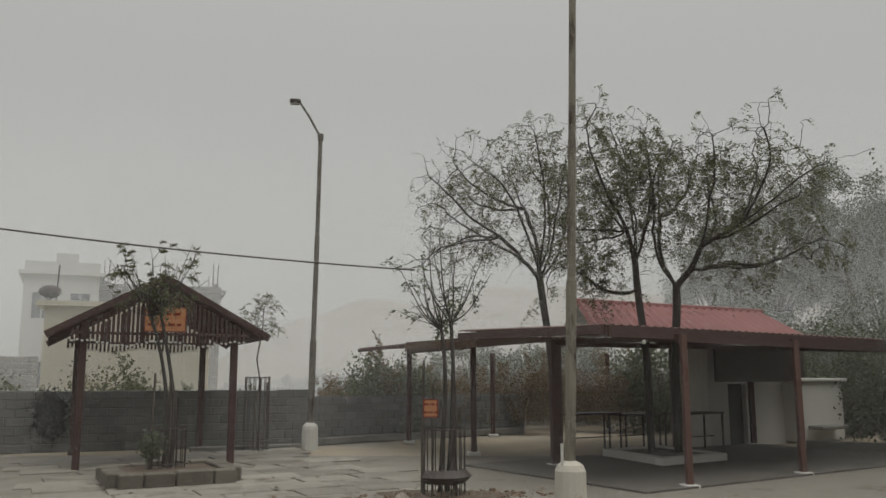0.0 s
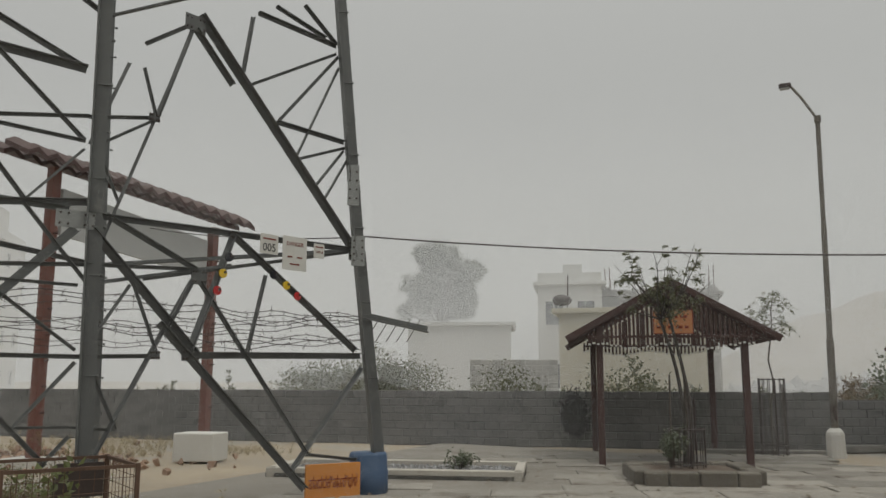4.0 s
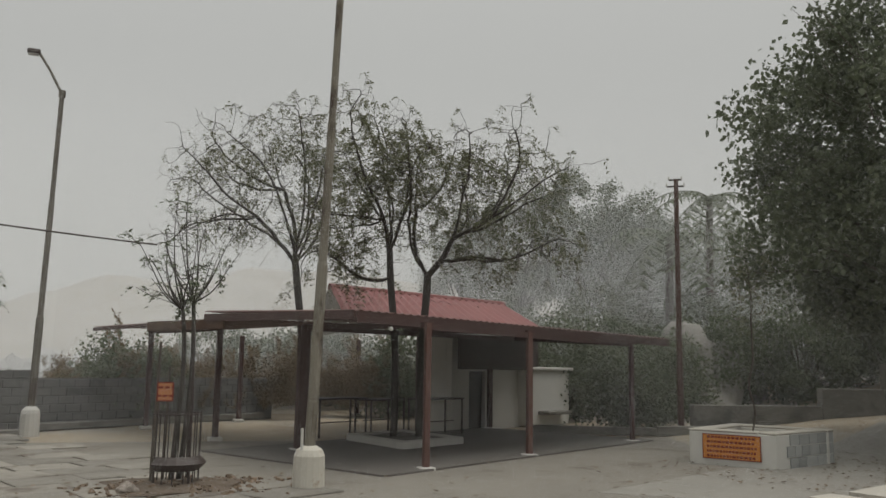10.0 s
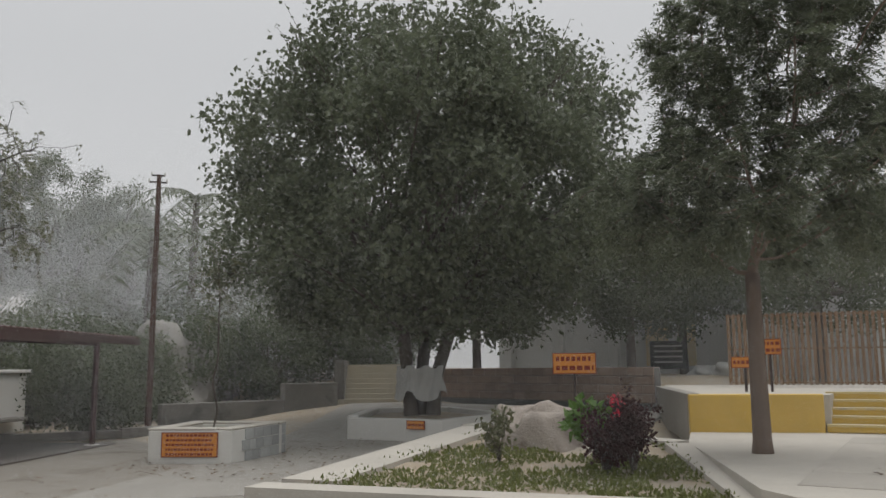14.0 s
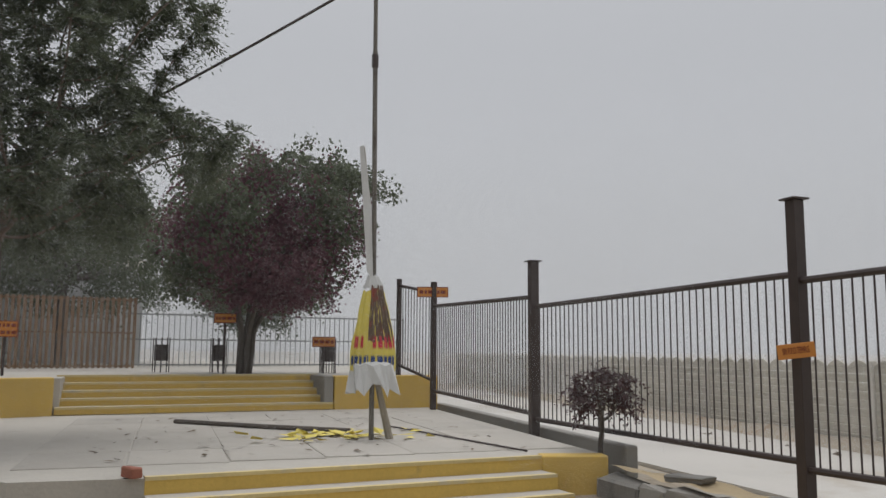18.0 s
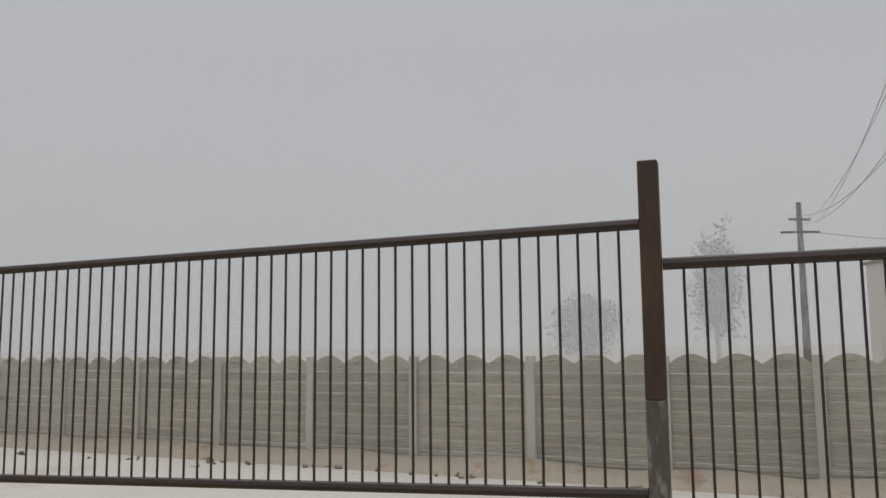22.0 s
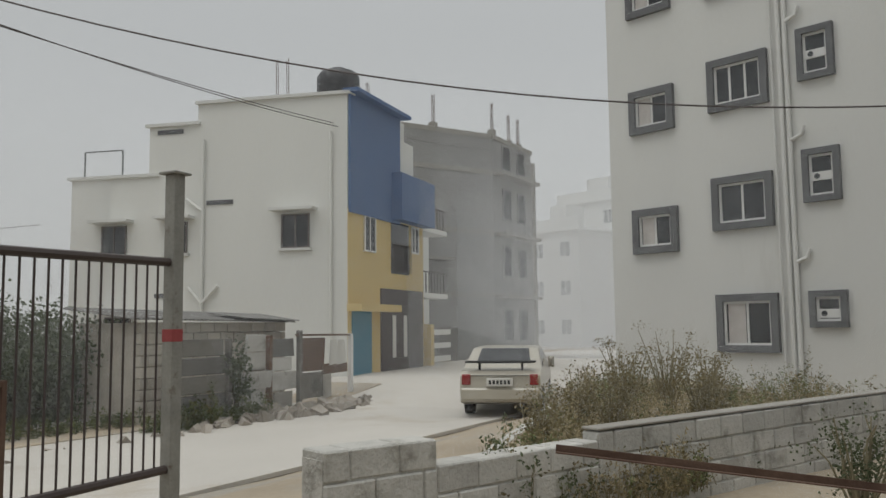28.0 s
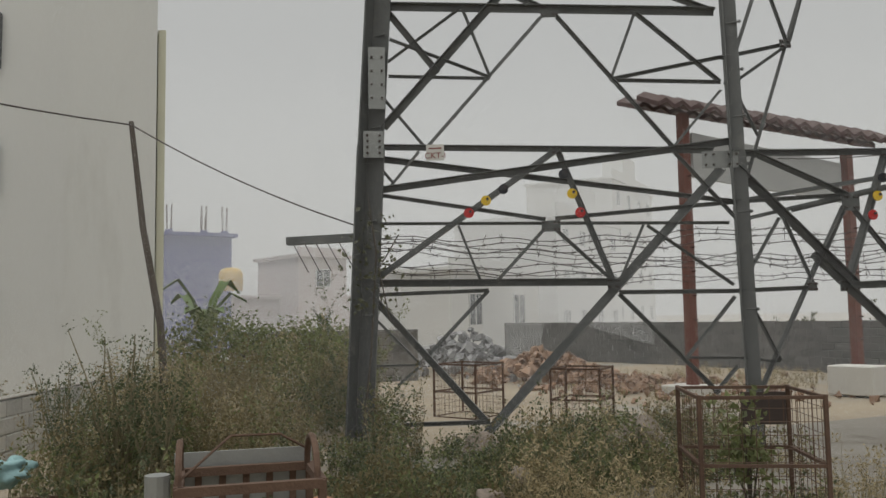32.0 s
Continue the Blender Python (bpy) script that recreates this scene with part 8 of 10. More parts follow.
# ---- shacks beside the house ----
def shack():
    root = thing("block_shack", (-12.08, -14.14, -0.3), 178.3, "low pale block shack with corrugated sheet roof", "shack")
    rng = np.random.default_rng(3)
    L = 4.35
    for r in range(9):
        x = -0.2 * (r % 2)
        while x < L - 0.1:
            part("block", Mesh().cbox((max(0, x), 0, r * 0.23), (min(L, x + 0.385), 0.2, r * 0.23 + 0.215), 0.012), BLOCK_WARM, root)
            x += 0.4
    for lo, hi in (((0, 0.2, 0), (0.2, 2.0, 2.05)), ((L - 0.2, 0.2, 0), (L, 2.0, 2.05)), ((0.2, 1.8, 0), (L - 0.2, 2.0, 2.05))):
        part("wall", Mesh().box(lo, hi), BLOCK_WARM, root)
    tin_roof(root, ((-0.25, -0.15, 2.12), (L + 0.2, -0.15, 2.06), (L + 0.2, 2.2, 2.3), (-0.25, 2.2, 2.38)), 0.015, GREY_SHEET, 0.12, 0.04)
    part("loose_sheet", Mesh().slab([(2.5, -0.4, 2.16), (4.4, -0.42, 2.1), (4.3, 0.8, 2.28), (2.6, 0.9, 2.3)], 0.02), GREY_SHEET, root, "loose sheet on the roof")
    f = thing("plank_fence", (-11.72, -12.86, -0.3), 186.0, "patched fence of old planks, slabs and sheets", "fence")

    def board(x0, x1, z0, z1, mat, name="plank", lean=0.03, y=0.0):
        ob = part(name, Mesh().cbox((x0, y - 0.025, z0), (x1, y + 0.025, z1), 0.012, 0.008, rng), mat, f)
        ob.rotation_euler = (rng.normal() * lean, 0, rng.normal() * lean * 0.4)

    for r in range(4):
        board(0.05, 1.62, 0.25 + r * 0.37, 0.25 + r * 0.37 + 0.34, (GREY_SHEET, CONCRETE_OLD, GREY_SHEET, CONCRETE_OLD)[r])
    for r, (a, b) in enumerate(((2.1, 3.0), (2.0, 3.1), (2.15, 3.05), (2.3, 3.0))):
        board(a, b, 0.2 + r * 0.4, 0.2 + r * 0.4 + 0.37, BLOCK_NEW, "slab", 0.06)
    board(3.25, 4.3, 1.25, 1.66, GREY_SHEET)
    board(3.3, 4.25, 0.93, 1.22, WHITE, "sheet")
    board(3.25, 4.3, 0.48, 0.9, BLOCK_NEW, "slab")
    board(3.3, 4.0, 0.1, 0.46, CONCRETE, "slab")
    board(4.5, 5.65, 0.85, 1.66, OLD_WOOD)
    board(4.5, 5.5, 0.2, 0.82, CONCRETE_OLD)
    board(5.55, 6.75, 0.75, 1.0, OLD_WOOD)
    board(5.7, 6.4, 0.1, 0.72, BLOCK_NEW, "slab", 0.1)
    for x, h, mat in ((0.0, 1.75, CONCRETE_OLD), (1.7, 1.7, CONCRETE_OLD), (3.16, 1.75, OLD_WOOD), (4.4, 1.85, CONCRETE_OLD), (6.87, 1.75, FRAME_WHITE)):
        part("post", Mesh().cbox((x - 0.06, -0.08, -0.1), (x + 0.06, 0.04, h), 0.015), mat, f)
    part("board_top", Mesh().bar((4.3, 0, 1.74), (6.9, 0, 1.72), 0.09, 0.05), OLD_WOOD, f)
    for x0, x1 in ((5.75, 6.05), (6.12, 6.45)):
        part("cloth", Mesh().add([(x0, -0.08, 1.6), (x1, -0.08, 1.6), (x1 + 0.06, -0.1, 1.0), (x0 - 0.03, -0.06, 0.95)], [(0, 1, 2, 3)]).add([(x0, -0.07, 1.6), (x1, -0.07, 1.6), (x1 + 0.06, -0.09, 1.0), (x0 - 0.03, -0.05, 0.95)], [(3, 2, 1, 0)]), WHITE, f, "white cloth hung to dry")
    rubble("stone_pile", (-15.4, -12.5), (4.6, 0.6), 240, 9, STONE_WARM, "low heap of flat stones at the roadside", 0.08, 0.4, 0.12)
    sheets = thing("sheet_stack", (-12.7, -18.1, -0.3), 160, "stack of pale corrugated sheets among weeds", "sheets")
    for k in range(6):
        tin_roof(sheets, ((0, 0.1 * k, 0.25 + k * 0.13), (2.3, 0.1 * k, 0.22 + k * 0.13), (2.3, 0.9 + 0.1 * k, 0.3 + k * 0.13), (0, 0.9 + 0.1 * k, 0.33 + k * 0.13)), 0.012, FAR_CREAM_SHEET, 0.1, 0.03, "sheet")
    part("support", Mesh().box((0.05, 0.1, -0.1), (0.3, 1.3, 0.25)).box((2.0, 0.1, -0.1), (2.2, 1.3, 0.22)), BLOCK_NEW, sheets)
    laid_sheet("verge", ((-8.0, -13.4), (-19.5, -13.2), (-19.5, -15.0), (-8.0, -15.6)), 24, 4, EARTH, "dry earth verge in front of the shack", 0.045)


BLOCK_WARM = material("weathered_warm_block", (0.5, 0.46, 0.39), 0.95, 0.25, 2, 30, 0.6, pieces=0.16)
STONE_WARM = material("flat_brown_grey_stone", (0.3, 0.27, 0.23), 0.95, 0.25, 3, 30, 0.5, islands=0.25)
FAR_CREAM_SHEET = material("pale_sheet_metal", (0.4, 0.38, 0.34), 0.7, 0.25, 2, 30, 0.2, stain=(0.22, 0.16, 0.12), stain_at=0.58)
OLD_WOOD = material("old_brown_board", (0.16, 0.11, 0.08), 0.9, 0.3, 2, 30, 0.3)
GREY_SHEET = material("grey_asbestos_sheet", (0.16, 0.155, 0.145), 0.9, 0.2, 1.5, 30, 0.3)
shack()


def bush_mass(name, at, radii, clumps, per, leaf, mat, label, seed, spread=0.22, category="bush", group="", z=None, lump=0.35):
    rng = np.random.default_rng(seed)
    root = thing(name, (*at, land(*at) if z is None else z), 0, label, category, group)
    pts, heads = crown_points(rng, (0, 0, radii[2] * 0.85), radii, clumps, per, spread, 0.45, 0.05, lump)
    m = Mesh()
    limbs(m, rng, (0, 0, 0), heads, 0.05, 4, 24)
    part("branch_work", m, BARK, root)
    part("foliage", Mesh().leaves(pts, leaf, rng, 0.2, 1.5), mat, root)


bush_mass("hedge_bush", (-10.6, -16.8), (2.6, 1.4, 1.25), 380, 55, 0.07, LEAF, "dark dense thorn hedge beside the store", 81)
bush_mass("hedge_bush", (-13.0, -17.2), (1.8, 1.4, 1.1), 120, 50, 0.07, LEAF, "dark dense thorn hedge by the shack", 82)
bush_mass("wall_bush", (2.0, 24.9), (1.4, 1.0, 1.2), 130, 55, 0.07, LEAF, "round dark bush behind the boundary wall", 83)
bush_mass("shelter_bush", (13.9, 18.5), (1.3, 1.1, 1.1), 120, 55, 0.07, LEAF, "dark shrub beside the shelter", 84)
bush_mass("wall_bush", (-9.0, 22.6), (1.0, 0.6, 0.75), 50, 40, 0.06, LEAF_DRY, "small shrub behind the boundary wall", 85, z=0.4)
for k, (x, y) in enumerate(((-17.4, 26.1), (-16.7, 26.5), (-15.9, 27.0), (-15.0, 27.4), (-14.3, 27.8))):
    bush_mass("field_bush", (x, y), (1.5, 1.2, 0.95 + 0.15 * (k % 3)), 70, 55, 0.06, LEAF_DRY, "grey-green scrub bush behind the boundary wall", 280 + k, 0.2, group="scrub behind the boundary wall", z=0.3)
bush_mass("wall_bush", (-5.4, 22.8), (1.2, 0.6, 0.75), 60, 40, 0.06, LEAF_DRY, "small shrub behind the pavilion", 86, z=0.4)

for k, (x, y, r, h) in enumerate(((10.8, 25.6, 1.5, 1.5), (14.6, 22.4, 1.5, 1.6), (16.4, 19.6, 1.3, 1.1))):
    bush_mass("scrub_bush", (x, y), (r, r * 0.8, h), 120, 70, 0.08, LEAF, "dark scrub bush behind the shelter", 190 + k, 0.26, group="scrub behind the shelter")

for k, (x, y, r, h) in enumerate(((6.0, 33.0, 2.4, 1.6), (10.0, 32.5, 2.6, 1.8), (17.0, 22.8, 1.7, 1.5), (19.4, 21.2, 1.7, 1.5), (21.6, 19.6, 1.7, 1.5), (24.0, 18.0, 1.8, 1.5), (15.4, 27.4, 2.2, 2.0), (18.4, 25.6, 2.3, 2.1), (21.2, 23.6, 2.2, 2.0), (23.6, 21.2, 2.2, 1.9), (26.4, 18.6, 2.2, 1.8))):
    bush_mass("scrub_tree", (x, y), (r, r, h), 150, 85, 0.075, LEAF, "low dark scrub tree behind the shed", 240 + k, 0.2, "tree", "scrub trees behind the shed")

bush_mass("verge_bush", (-18.6, 2.9), (1.2, 1.2, 0.9), 110, 60, 0.06, WEED, "leafy green bush below the banana plant", 197)
bush_mass("verge_bush", (-17.6, 4.4), (1.3, 1.1, 0.75), 110, 60, 0.06, WEED, "leafy green bush beyond the weeds", 198)


def banana(at):
    root = thing("banana_plant", (*at, land(*at) + 0.2), 0, "young banana plant with broad pale green leaves", "plant")
    part("stem", Mesh().tube([(0, 0, -0.2), (0, 0, 1.0)], [0.1, 0.07], 8), LEAF_DRY, root)
    mat = material("banana_leaf", (0.13, 0.2, 0.06), 0.5, 0.2, 2, 30, 0.1)
    for k in range(7):
        a = k * 0.9 + 0.3
        up = 0.9 + 0.35 * (k % 3)
        pts = [(0, 0, 0.9), (0.25 * math.cos(a), 0.25 * math.sin(a), 0.9 + up * 0.6), (0.6 * math.cos(a), 0.6 * math.sin(a), 0.9 + up * 0.9), (0.95 * math.cos(a), 0.95 * math.sin(a), 0.9 + up * 0.75)]
        s = Vector((-math.sin(a), math.cos(a), 0))
        v = []
        for p, w in zip(pts, (0.03, 0.16, 0.18, 0.02)):
            q = Vector(p)
            v += [q + s * w + Vector((0, 0, 0.05)), q, q - s * w + Vector((0, 0, 0.05))]
        f = [(i * 3 + j, i * 3 + j + 1, i * 3 + j + 4, i * 3 + j + 3) for i in range(3) for j in range(2)]
        part("leaf", Mesh().add(v, f), mat, root, smooth=True)


banana((-20.0, 2.6))
st = thing("leaning_stick", (0, 0, 0), 0, "crooked wooden stick carrying a cable", "stick")
part("stick", Mesh().tube([(-12.3, 1.05, 0.2), (-12.32, 0.95, 1.6), (-12.4, 0.72, 2.9), (-12.42, 0.55, 4.35)], [0.06, 0.05, 0.045, 0.035], 7), BARK, st)


# ---- distance: houses, hill and trees in the fog ----
FAR_WHITE = material("faded_white_paint", (0.6, 0.6, 0.58), 0.9, 0.08, 0.3, 20, 0.1)
FAR_BLUE = material("violet_blue_paint", (0.065, 0.075, 0.27), 0.85, 0.1, 0.4, 20, 0.1)
FAR_PINK = material("faded_pinkish_paint", (0.5, 0.44, 0.43), 0.9, 0.1, 0.4, 20, 0.1)
FAR_CREAM = material("faded_cream_paint", (0.62, 0.58, 0.46), 0.9, 0.1, 0.4, 20, 0.1)


def far_house(at, size, h, turn, mat, label, floors=2, wins=3, parapet=0.5, block=0, name="far_house", starters=0.0):
    root = thing(name, (*at, 0), turn, label, "house")
    w, d = size
    part("wall", Mesh().box((-w / 2, 0, -0.5), (w / 2, d, h)), mat, root)
    part("roof", Mesh().box((-w / 2 - 0.25, -0.25, h), (w / 2 + 0.25, d + 0.2, h + 0.18)), mat, root)
    part("parapet", Mesh().box((-w / 2, 0, h + 0.18), (w / 2, 0.12, h + 0.18 + parapet)), mat, root)
    if block:
        part("stair_head", Mesh().box((-w * 0.1, 0.5, h), (w * 0.2, 2.5, h + block)), mat, root)
    if starters:
        for x, y in ((-w / 2 + 0.3, 0.3), (w * 0.1, 0.3), (w / 2 - 0.3, 0.3), (w / 2 - 0.3, d - 0.4), (-w / 2 + 0.3, d - 0.4)):
            part("column_stub", Mesh().box((x - 0.15, y - 0.15, h + 0.18), (x + 0.15, y + 0.15, h + 0.35 + parapet)), mat, root)
            for dx, dy in ((-0.1, -0.1), (0.1, -0.1), (0.1, 0.1), (-0.1, 0.1)):
                part("starter_bar", Mesh().tube([(x + dx, y + dy, h + 0.2), (x + dx * 1.3, y + dy, h + 0.35 + parapet + starters)], 0.018, 4), STEEL_RUST, root)
    fh = h / floors
    for r in range(floors):
        for k in range(wins):
            x = -w / 2 + (k + 0.5) * w / wins - 0.5
            window(root, (x, 0, r * fh + fh * 0.35), (1, 0, 0), (0, -1, 0), 1.0, fh * 0.4, FAR_WHITE, GLASS_DARK, 2)
    return root


far_house((-6.9, 31.4), (5.6, 5.0), 4.2, 11, FAR_CREAM, "cream flat-roofed house behind the boundary wall", 1, 0, 0.0)
dsh = thing("dish_antenna", (-9.5, 30.85, 4.25), 0, "dark satellite dish on a roof edge", "dish")
part("mast", Mesh().tube([(0, 0, 0), (0, 0, 0.4)], 0.03, 6), STEEL_DARK, dsh)
part("bowl", Mesh().ball((0, 0, 0.45), 0.38, 14, 8, 0.6, 0, 1), STEEL_DARK, dsh, smooth=True)
part("rod", Mesh().tube([(0.2, 0, 0), (0.25, 0, 1.4)], 0.025, 5), STEEL_DARK, dsh)
far_house((-17.2, 38.6), (5.2, 5.0), 4.4, 20, FAR_WHITE, "white flat-roofed house in the fog", 1, 0, 0.0)
far_house((-13.1, 44.4), (3.5, 6.0), 6.9, 16, FAR_WHITE, "white two-storey house half hidden by fog", 2, 2, 0.5, 1.2)
far_house((-8.6, 46.4), (6.2, 6.0), 6.3, 10, BLOCK_FAR, "grey unfinished house with starter bars in fog", 2, 0, 0.2, starters=1.1)
block_wall("wall_far", (-12.05, 27.8), (-9.1, 28.85), 2.2, 0.2, BLOCK_NEW, "grey block outhouse wall behind the boundary wall", (0.4, 0.2), 0.2, 90, 15)
fc = thing("parked_pickup", (-30.0, 54.6, 2.41), 115, "small white pickup truck far off in fog", "car")
part("body", Mesh().cbox((-1.9, -0.8, 0.4), (1.9, 0.8, 1.0), 0.15), FAR_WHITE, fc)
part("cab", Mesh().cbox((-0.9, -0.75, 1.0), (0.7, 0.75, 1.6), 0.2), FAR_WHITE, fc)
for x in (-1.2, 1.2):
    part("wheel", Mesh().tube([(x, -0.85, 0.35), (x, 0.85, 0.35)], 0.35, 14), STEEL_DARK, fc)

far_house((-55.5, -22.4), (5.0, 8.0), 8.2, 70, FAR_WHITE, "white apartment house fading into fog", 3, 2, 0.8, 2.0)
far_house((-63.0, -22.0), (7.0, 8.0), 11.3, 70, FAR_WHITE, "tall pale building nearly lost in fog", 4, 2, 0.8, 2.0)
far_house((-45.2, 5.8), (3.5, 5.0), 6.1, 97, FAR_BLUE, "violet-blue house with starter bars beyond the weeds", 2, 0, 0.0, starters=1.3)
far_house((-49.0, 11.6), (8.0, 5.0), 2.9, 102, FAR_PINK, "low pinkish house beyond the weeds", 1, 0, 0.0)
far_house((-47.0, 13.0), (3.2, 5.0), 5.2, 105, FAR_PINK, "small pinkish tower-like house in fog", 2, 1, 0.4)
wt = thing("water_tank", (-44.2, 7.3, 3.2), 0, "yellow plastic water tank on a roof", "tank")
part("tank", Mesh().tube([(0, 0, 0), (0, 0, 0.9), (0, 0, 1.1), (0, 0, 1.2)], [0.62, 0.62, 0.5, 0.2], 16), material("yellow_tank_plastic", (0.6, 0.4, 0.08), 0.5), wt, smooth=True)
far_house((-50.0, 33.5), (11.0, 8.0), 8.2, 122, FAR_WHITE, "pale apartment block behind the tower in fog", 3, 4, 0.8, 2.5)
far_house((-64.0, 48.0), (14.0, 8.0), 13.5, 128, FAR_WHITE, "large pale building with roof tanks in deep fog", 4, 4, 0.8, 3.0)
far_house((-34.0, 17.5), (7.0, 5.0), 3.6, 118, FAR_WHITE, "low white house behind the rubble", 1, 2, 0.4)
block_wall("wall_west", (-22.3, 3.6), (-21.4, 8.4), 1.45, -0.1, CONCRETE_OLD, "brown-grey block boundary wall beyond the weeds", (0.4, 0.2), 0.2, 60, 17)


def fog_tree(name, at, h, r, seed, label, mat, trunk=0.25, clumps=260, per=40, leaf=0.16, squash=0.9, base=None, spread=0.45):
    broad_tree(name, at, h * 0.3, trunk, (0, 0, h * 0.62), (r, r, h * 0.38 * squash), clumps, per, spread, leaf, mat, label, seed, h * 0.22, 0.35, count=30, group="trees in the fog", lump=0.6)


def eucalyptus():
    """A flat-topped leaning crown of separate leaf masses with the sky between them."""
    rng = np.random.default_rng(201)
    root = thing("eucalyptus", (-26.0, 55.0, -0.5), 0, "tall eucalyptus standing in thick fog", "tree", "trees in the fog")
    m, leaf = Mesh(), []
    fork = np.array((0.13, 0.0, 6.0))
    m.tube([(0, 0, -0.2), (0.05, 0, 3.1), fork], [0.3, 0.26, 0.2], 10)
    for centre, radii, clumps in (((-0.2, 0, 8.85), (1.45, 1.2, 0.52), 75), ((0.25, 0.1, 8.1), (1.3, 1.1, 0.75), 70), ((-0.95, -0.3, 7.0), (1.1, 1.0, 1.0), 75), ((1.6, 0.5, 7.6), (0.95, 0.9, 0.72), 55), ((0.0, 0, 6.7), (0.7, 0.9, 0.7), 22), ((1.35, 0.4, 6.5), (0.65, 0.7, 0.45), 20), ((-0.7, -0.2, 5.9), (1.1, 0.8, 0.5), 26), ((-1.7, -0.6, 5.6), (0.4, 0.4, 0.45), 14), ((1.25, 0.4, 5.75), (0.85, 0.8, 0.55), 80)):
        pts, heads = crown_points(rng, 1.3 * np.array(centre), 1.3 * np.array(radii), clumps, 130, 0.17, 0.3, None, 0.6)
        leaf.append(pts)
        limbs(m, rng, fork, heads, 0.07, 6, 7)
    part("trunk", m, BARK, root, smooth=True)
    part("crown", Mesh().leaves(np.concatenate(leaf), 0.075, rng, 0.8, 1.9), LEAF, root)


eucalyptus()
for k, (x, y, h, r) in enumerate(((21.4, 37.0, 10.6, 3.6), (24.0, 34.4, 9.9, 3.0), (19.6, 39.2, 8.8, 2.8), (25.6, 32.6, 8.6, 2.6), (29.0, 30.6, 7.6, 3.2), (32.5, 26.5, 8.0, 3.6), (35.5, 23.0, 8.0, 3.6))):
    fog_tree("shade_tree", (x, y), h, r, 210 + k, "broad shade tree behind the shelter in fog", LEAF, 0.22, 200, 190, 0.075, spread=0.22)
for k, (x, y, h, r, n) in enumerate(((25.0, 13.5, 6.0, 2.8, "shade tree over the upper terrace"), (28.5, 7.5, 5.6, 3.4, "shade tree with dark crown by the temple"), (24.5, 8.0, 5.6, 2.6, "shade tree on the upper terrace"), (26.0, 3.0, 5.6, 3.0, "dark tree behind the barred gate"), (33.0, 3.0, 6.6, 4.2, "large tree behind the terrace"), (31.0, 13.0, 7.0, 4.0, "large tree above the stairs"), (29.0, -2.5, 4.6, 2.2, "small tree behind the bougainvillea"))):
    broad_tree("shade_tree", (x, y), 2.4, 0.16, (0, 0, h * 0.62), (r, r, h * 0.36), 200, 120, 0.23, 0.08, LEAF, n, 230 + k, h * 0.28, 0.3, count=30, group="trees on the upper terrace", lump=0.5, z=1.1)


def palm(at, h):
    rng = np.random.default_rng(6)
    root = thing("palm_tree", (*at, land(*at)), 0, "coconut palm with drooping fronds in fog", "tree")
    part("trunk", Mesh().tube([(0, 0, -0.2), (0.2, 0, h * 0.5), (0.3, 0, h)], [0.2, 0.15, 0.12], 8), BARK, root)
    for k in range(14):
        a = k * 0.449 + rng.uniform(-0.1, 0.1)
        up = rng.uniform(0.1, 0.8)
        sp = [np.array([0.3 + 2.4 * t * math.cos(a), 2.4 * t * math.sin(a), h + up * 1.8 * t - 2.4 * t * t * (1.1 - up * 0.5)]) for t in np.linspace(0, 1, 9)]
        m = Mesh().tube(sp, 0.02, 4)
        for i in range(1, 9):
            s = np.array([-math.sin(a), math.cos(a), -0.5])
            for sg in (-1, 1):
                q = sp[i] + s * np.array([sg, sg, 1]) * 0.55
                m.add([sp[i], sp[i - 1] * 0.4 + sp[i] * 0.6, q], [(0, 1, 2)])
                w = (sp[i - 1] + sp[i]) / 2
                m.add([w, w * 0.8 + sp[i - 1] * 0.2, w + s * np.array([sg, sg, 1]) * 0.55], [(0, 1, 2)])
        part("frond", m, LEAF, root)


palm((19.9, 24.0), 5.9)
palm((22.4, 24.6), 7.2)
rough_rock("boulder", (18.4, 21.0, 0.9), (1.5, 1.2, 1.9), 14, material("pale_granite", (0.25, 0.24, 0.22), 0.95, 0.2, 1.2, 20, 0.6, stain=(0.2, 0.19, 0.17), stain_at=0.56, upright=0.3), "large pale granite boulder with dark streaks")
rough_rock("boulder", (20.5, 21.6, 0.8), (1.2, 1.0, 1.3), 15, bpy.data.materials["pale_granite"], "pale granite boulder behind the path")


def temple():
    root = thing("temple_hall", (0, 0, 0), 0, "white temple hall with pillars and an ochre wall panel", "temple")
    a, b = Vector((30.5, 15.5, 1.1)), Vector((30.5, 1.0, 1.1))
    part("wall", Mesh().box((30.6, 1.0, 1.0), (31.0, 15.5, 4.4)), FAR_WHITE, root)
    part("panel", Mesh().box((30.5, 7.6, 1.6), (30.59, 9.4, 3.6)), YELLOW_WALL, root, "ochre wall panel")
    for k in range(7):
        part("pillar", Mesh().cbox((30.28, 1.6 + k * 2.2, 1.0), (30.58, 1.9 + k * 2.2, 4.4), 0.02), FAR_WHITE, root)
    part("roof", Mesh().box((30.2, 0.8, 4.4), (31.4, 15.7, 4.6)), FAR_CREAM, root)
    part("black_board", Mesh().cbox((27.0, 7.0, 1.5), (27.06, 8.2, 2.4), 0.01), material("black_notice_paint", (0.02, 0.022, 0.022), 0.6), root, "black notice board with pale writing bars")
    for k in range(4):
        part("writing_bar", Mesh().box((26.985, 7.15, 1.7 + k * 0.17), (27.0, 8.05, 1.75 + k * 0.17)), FAR_WHITE, root)


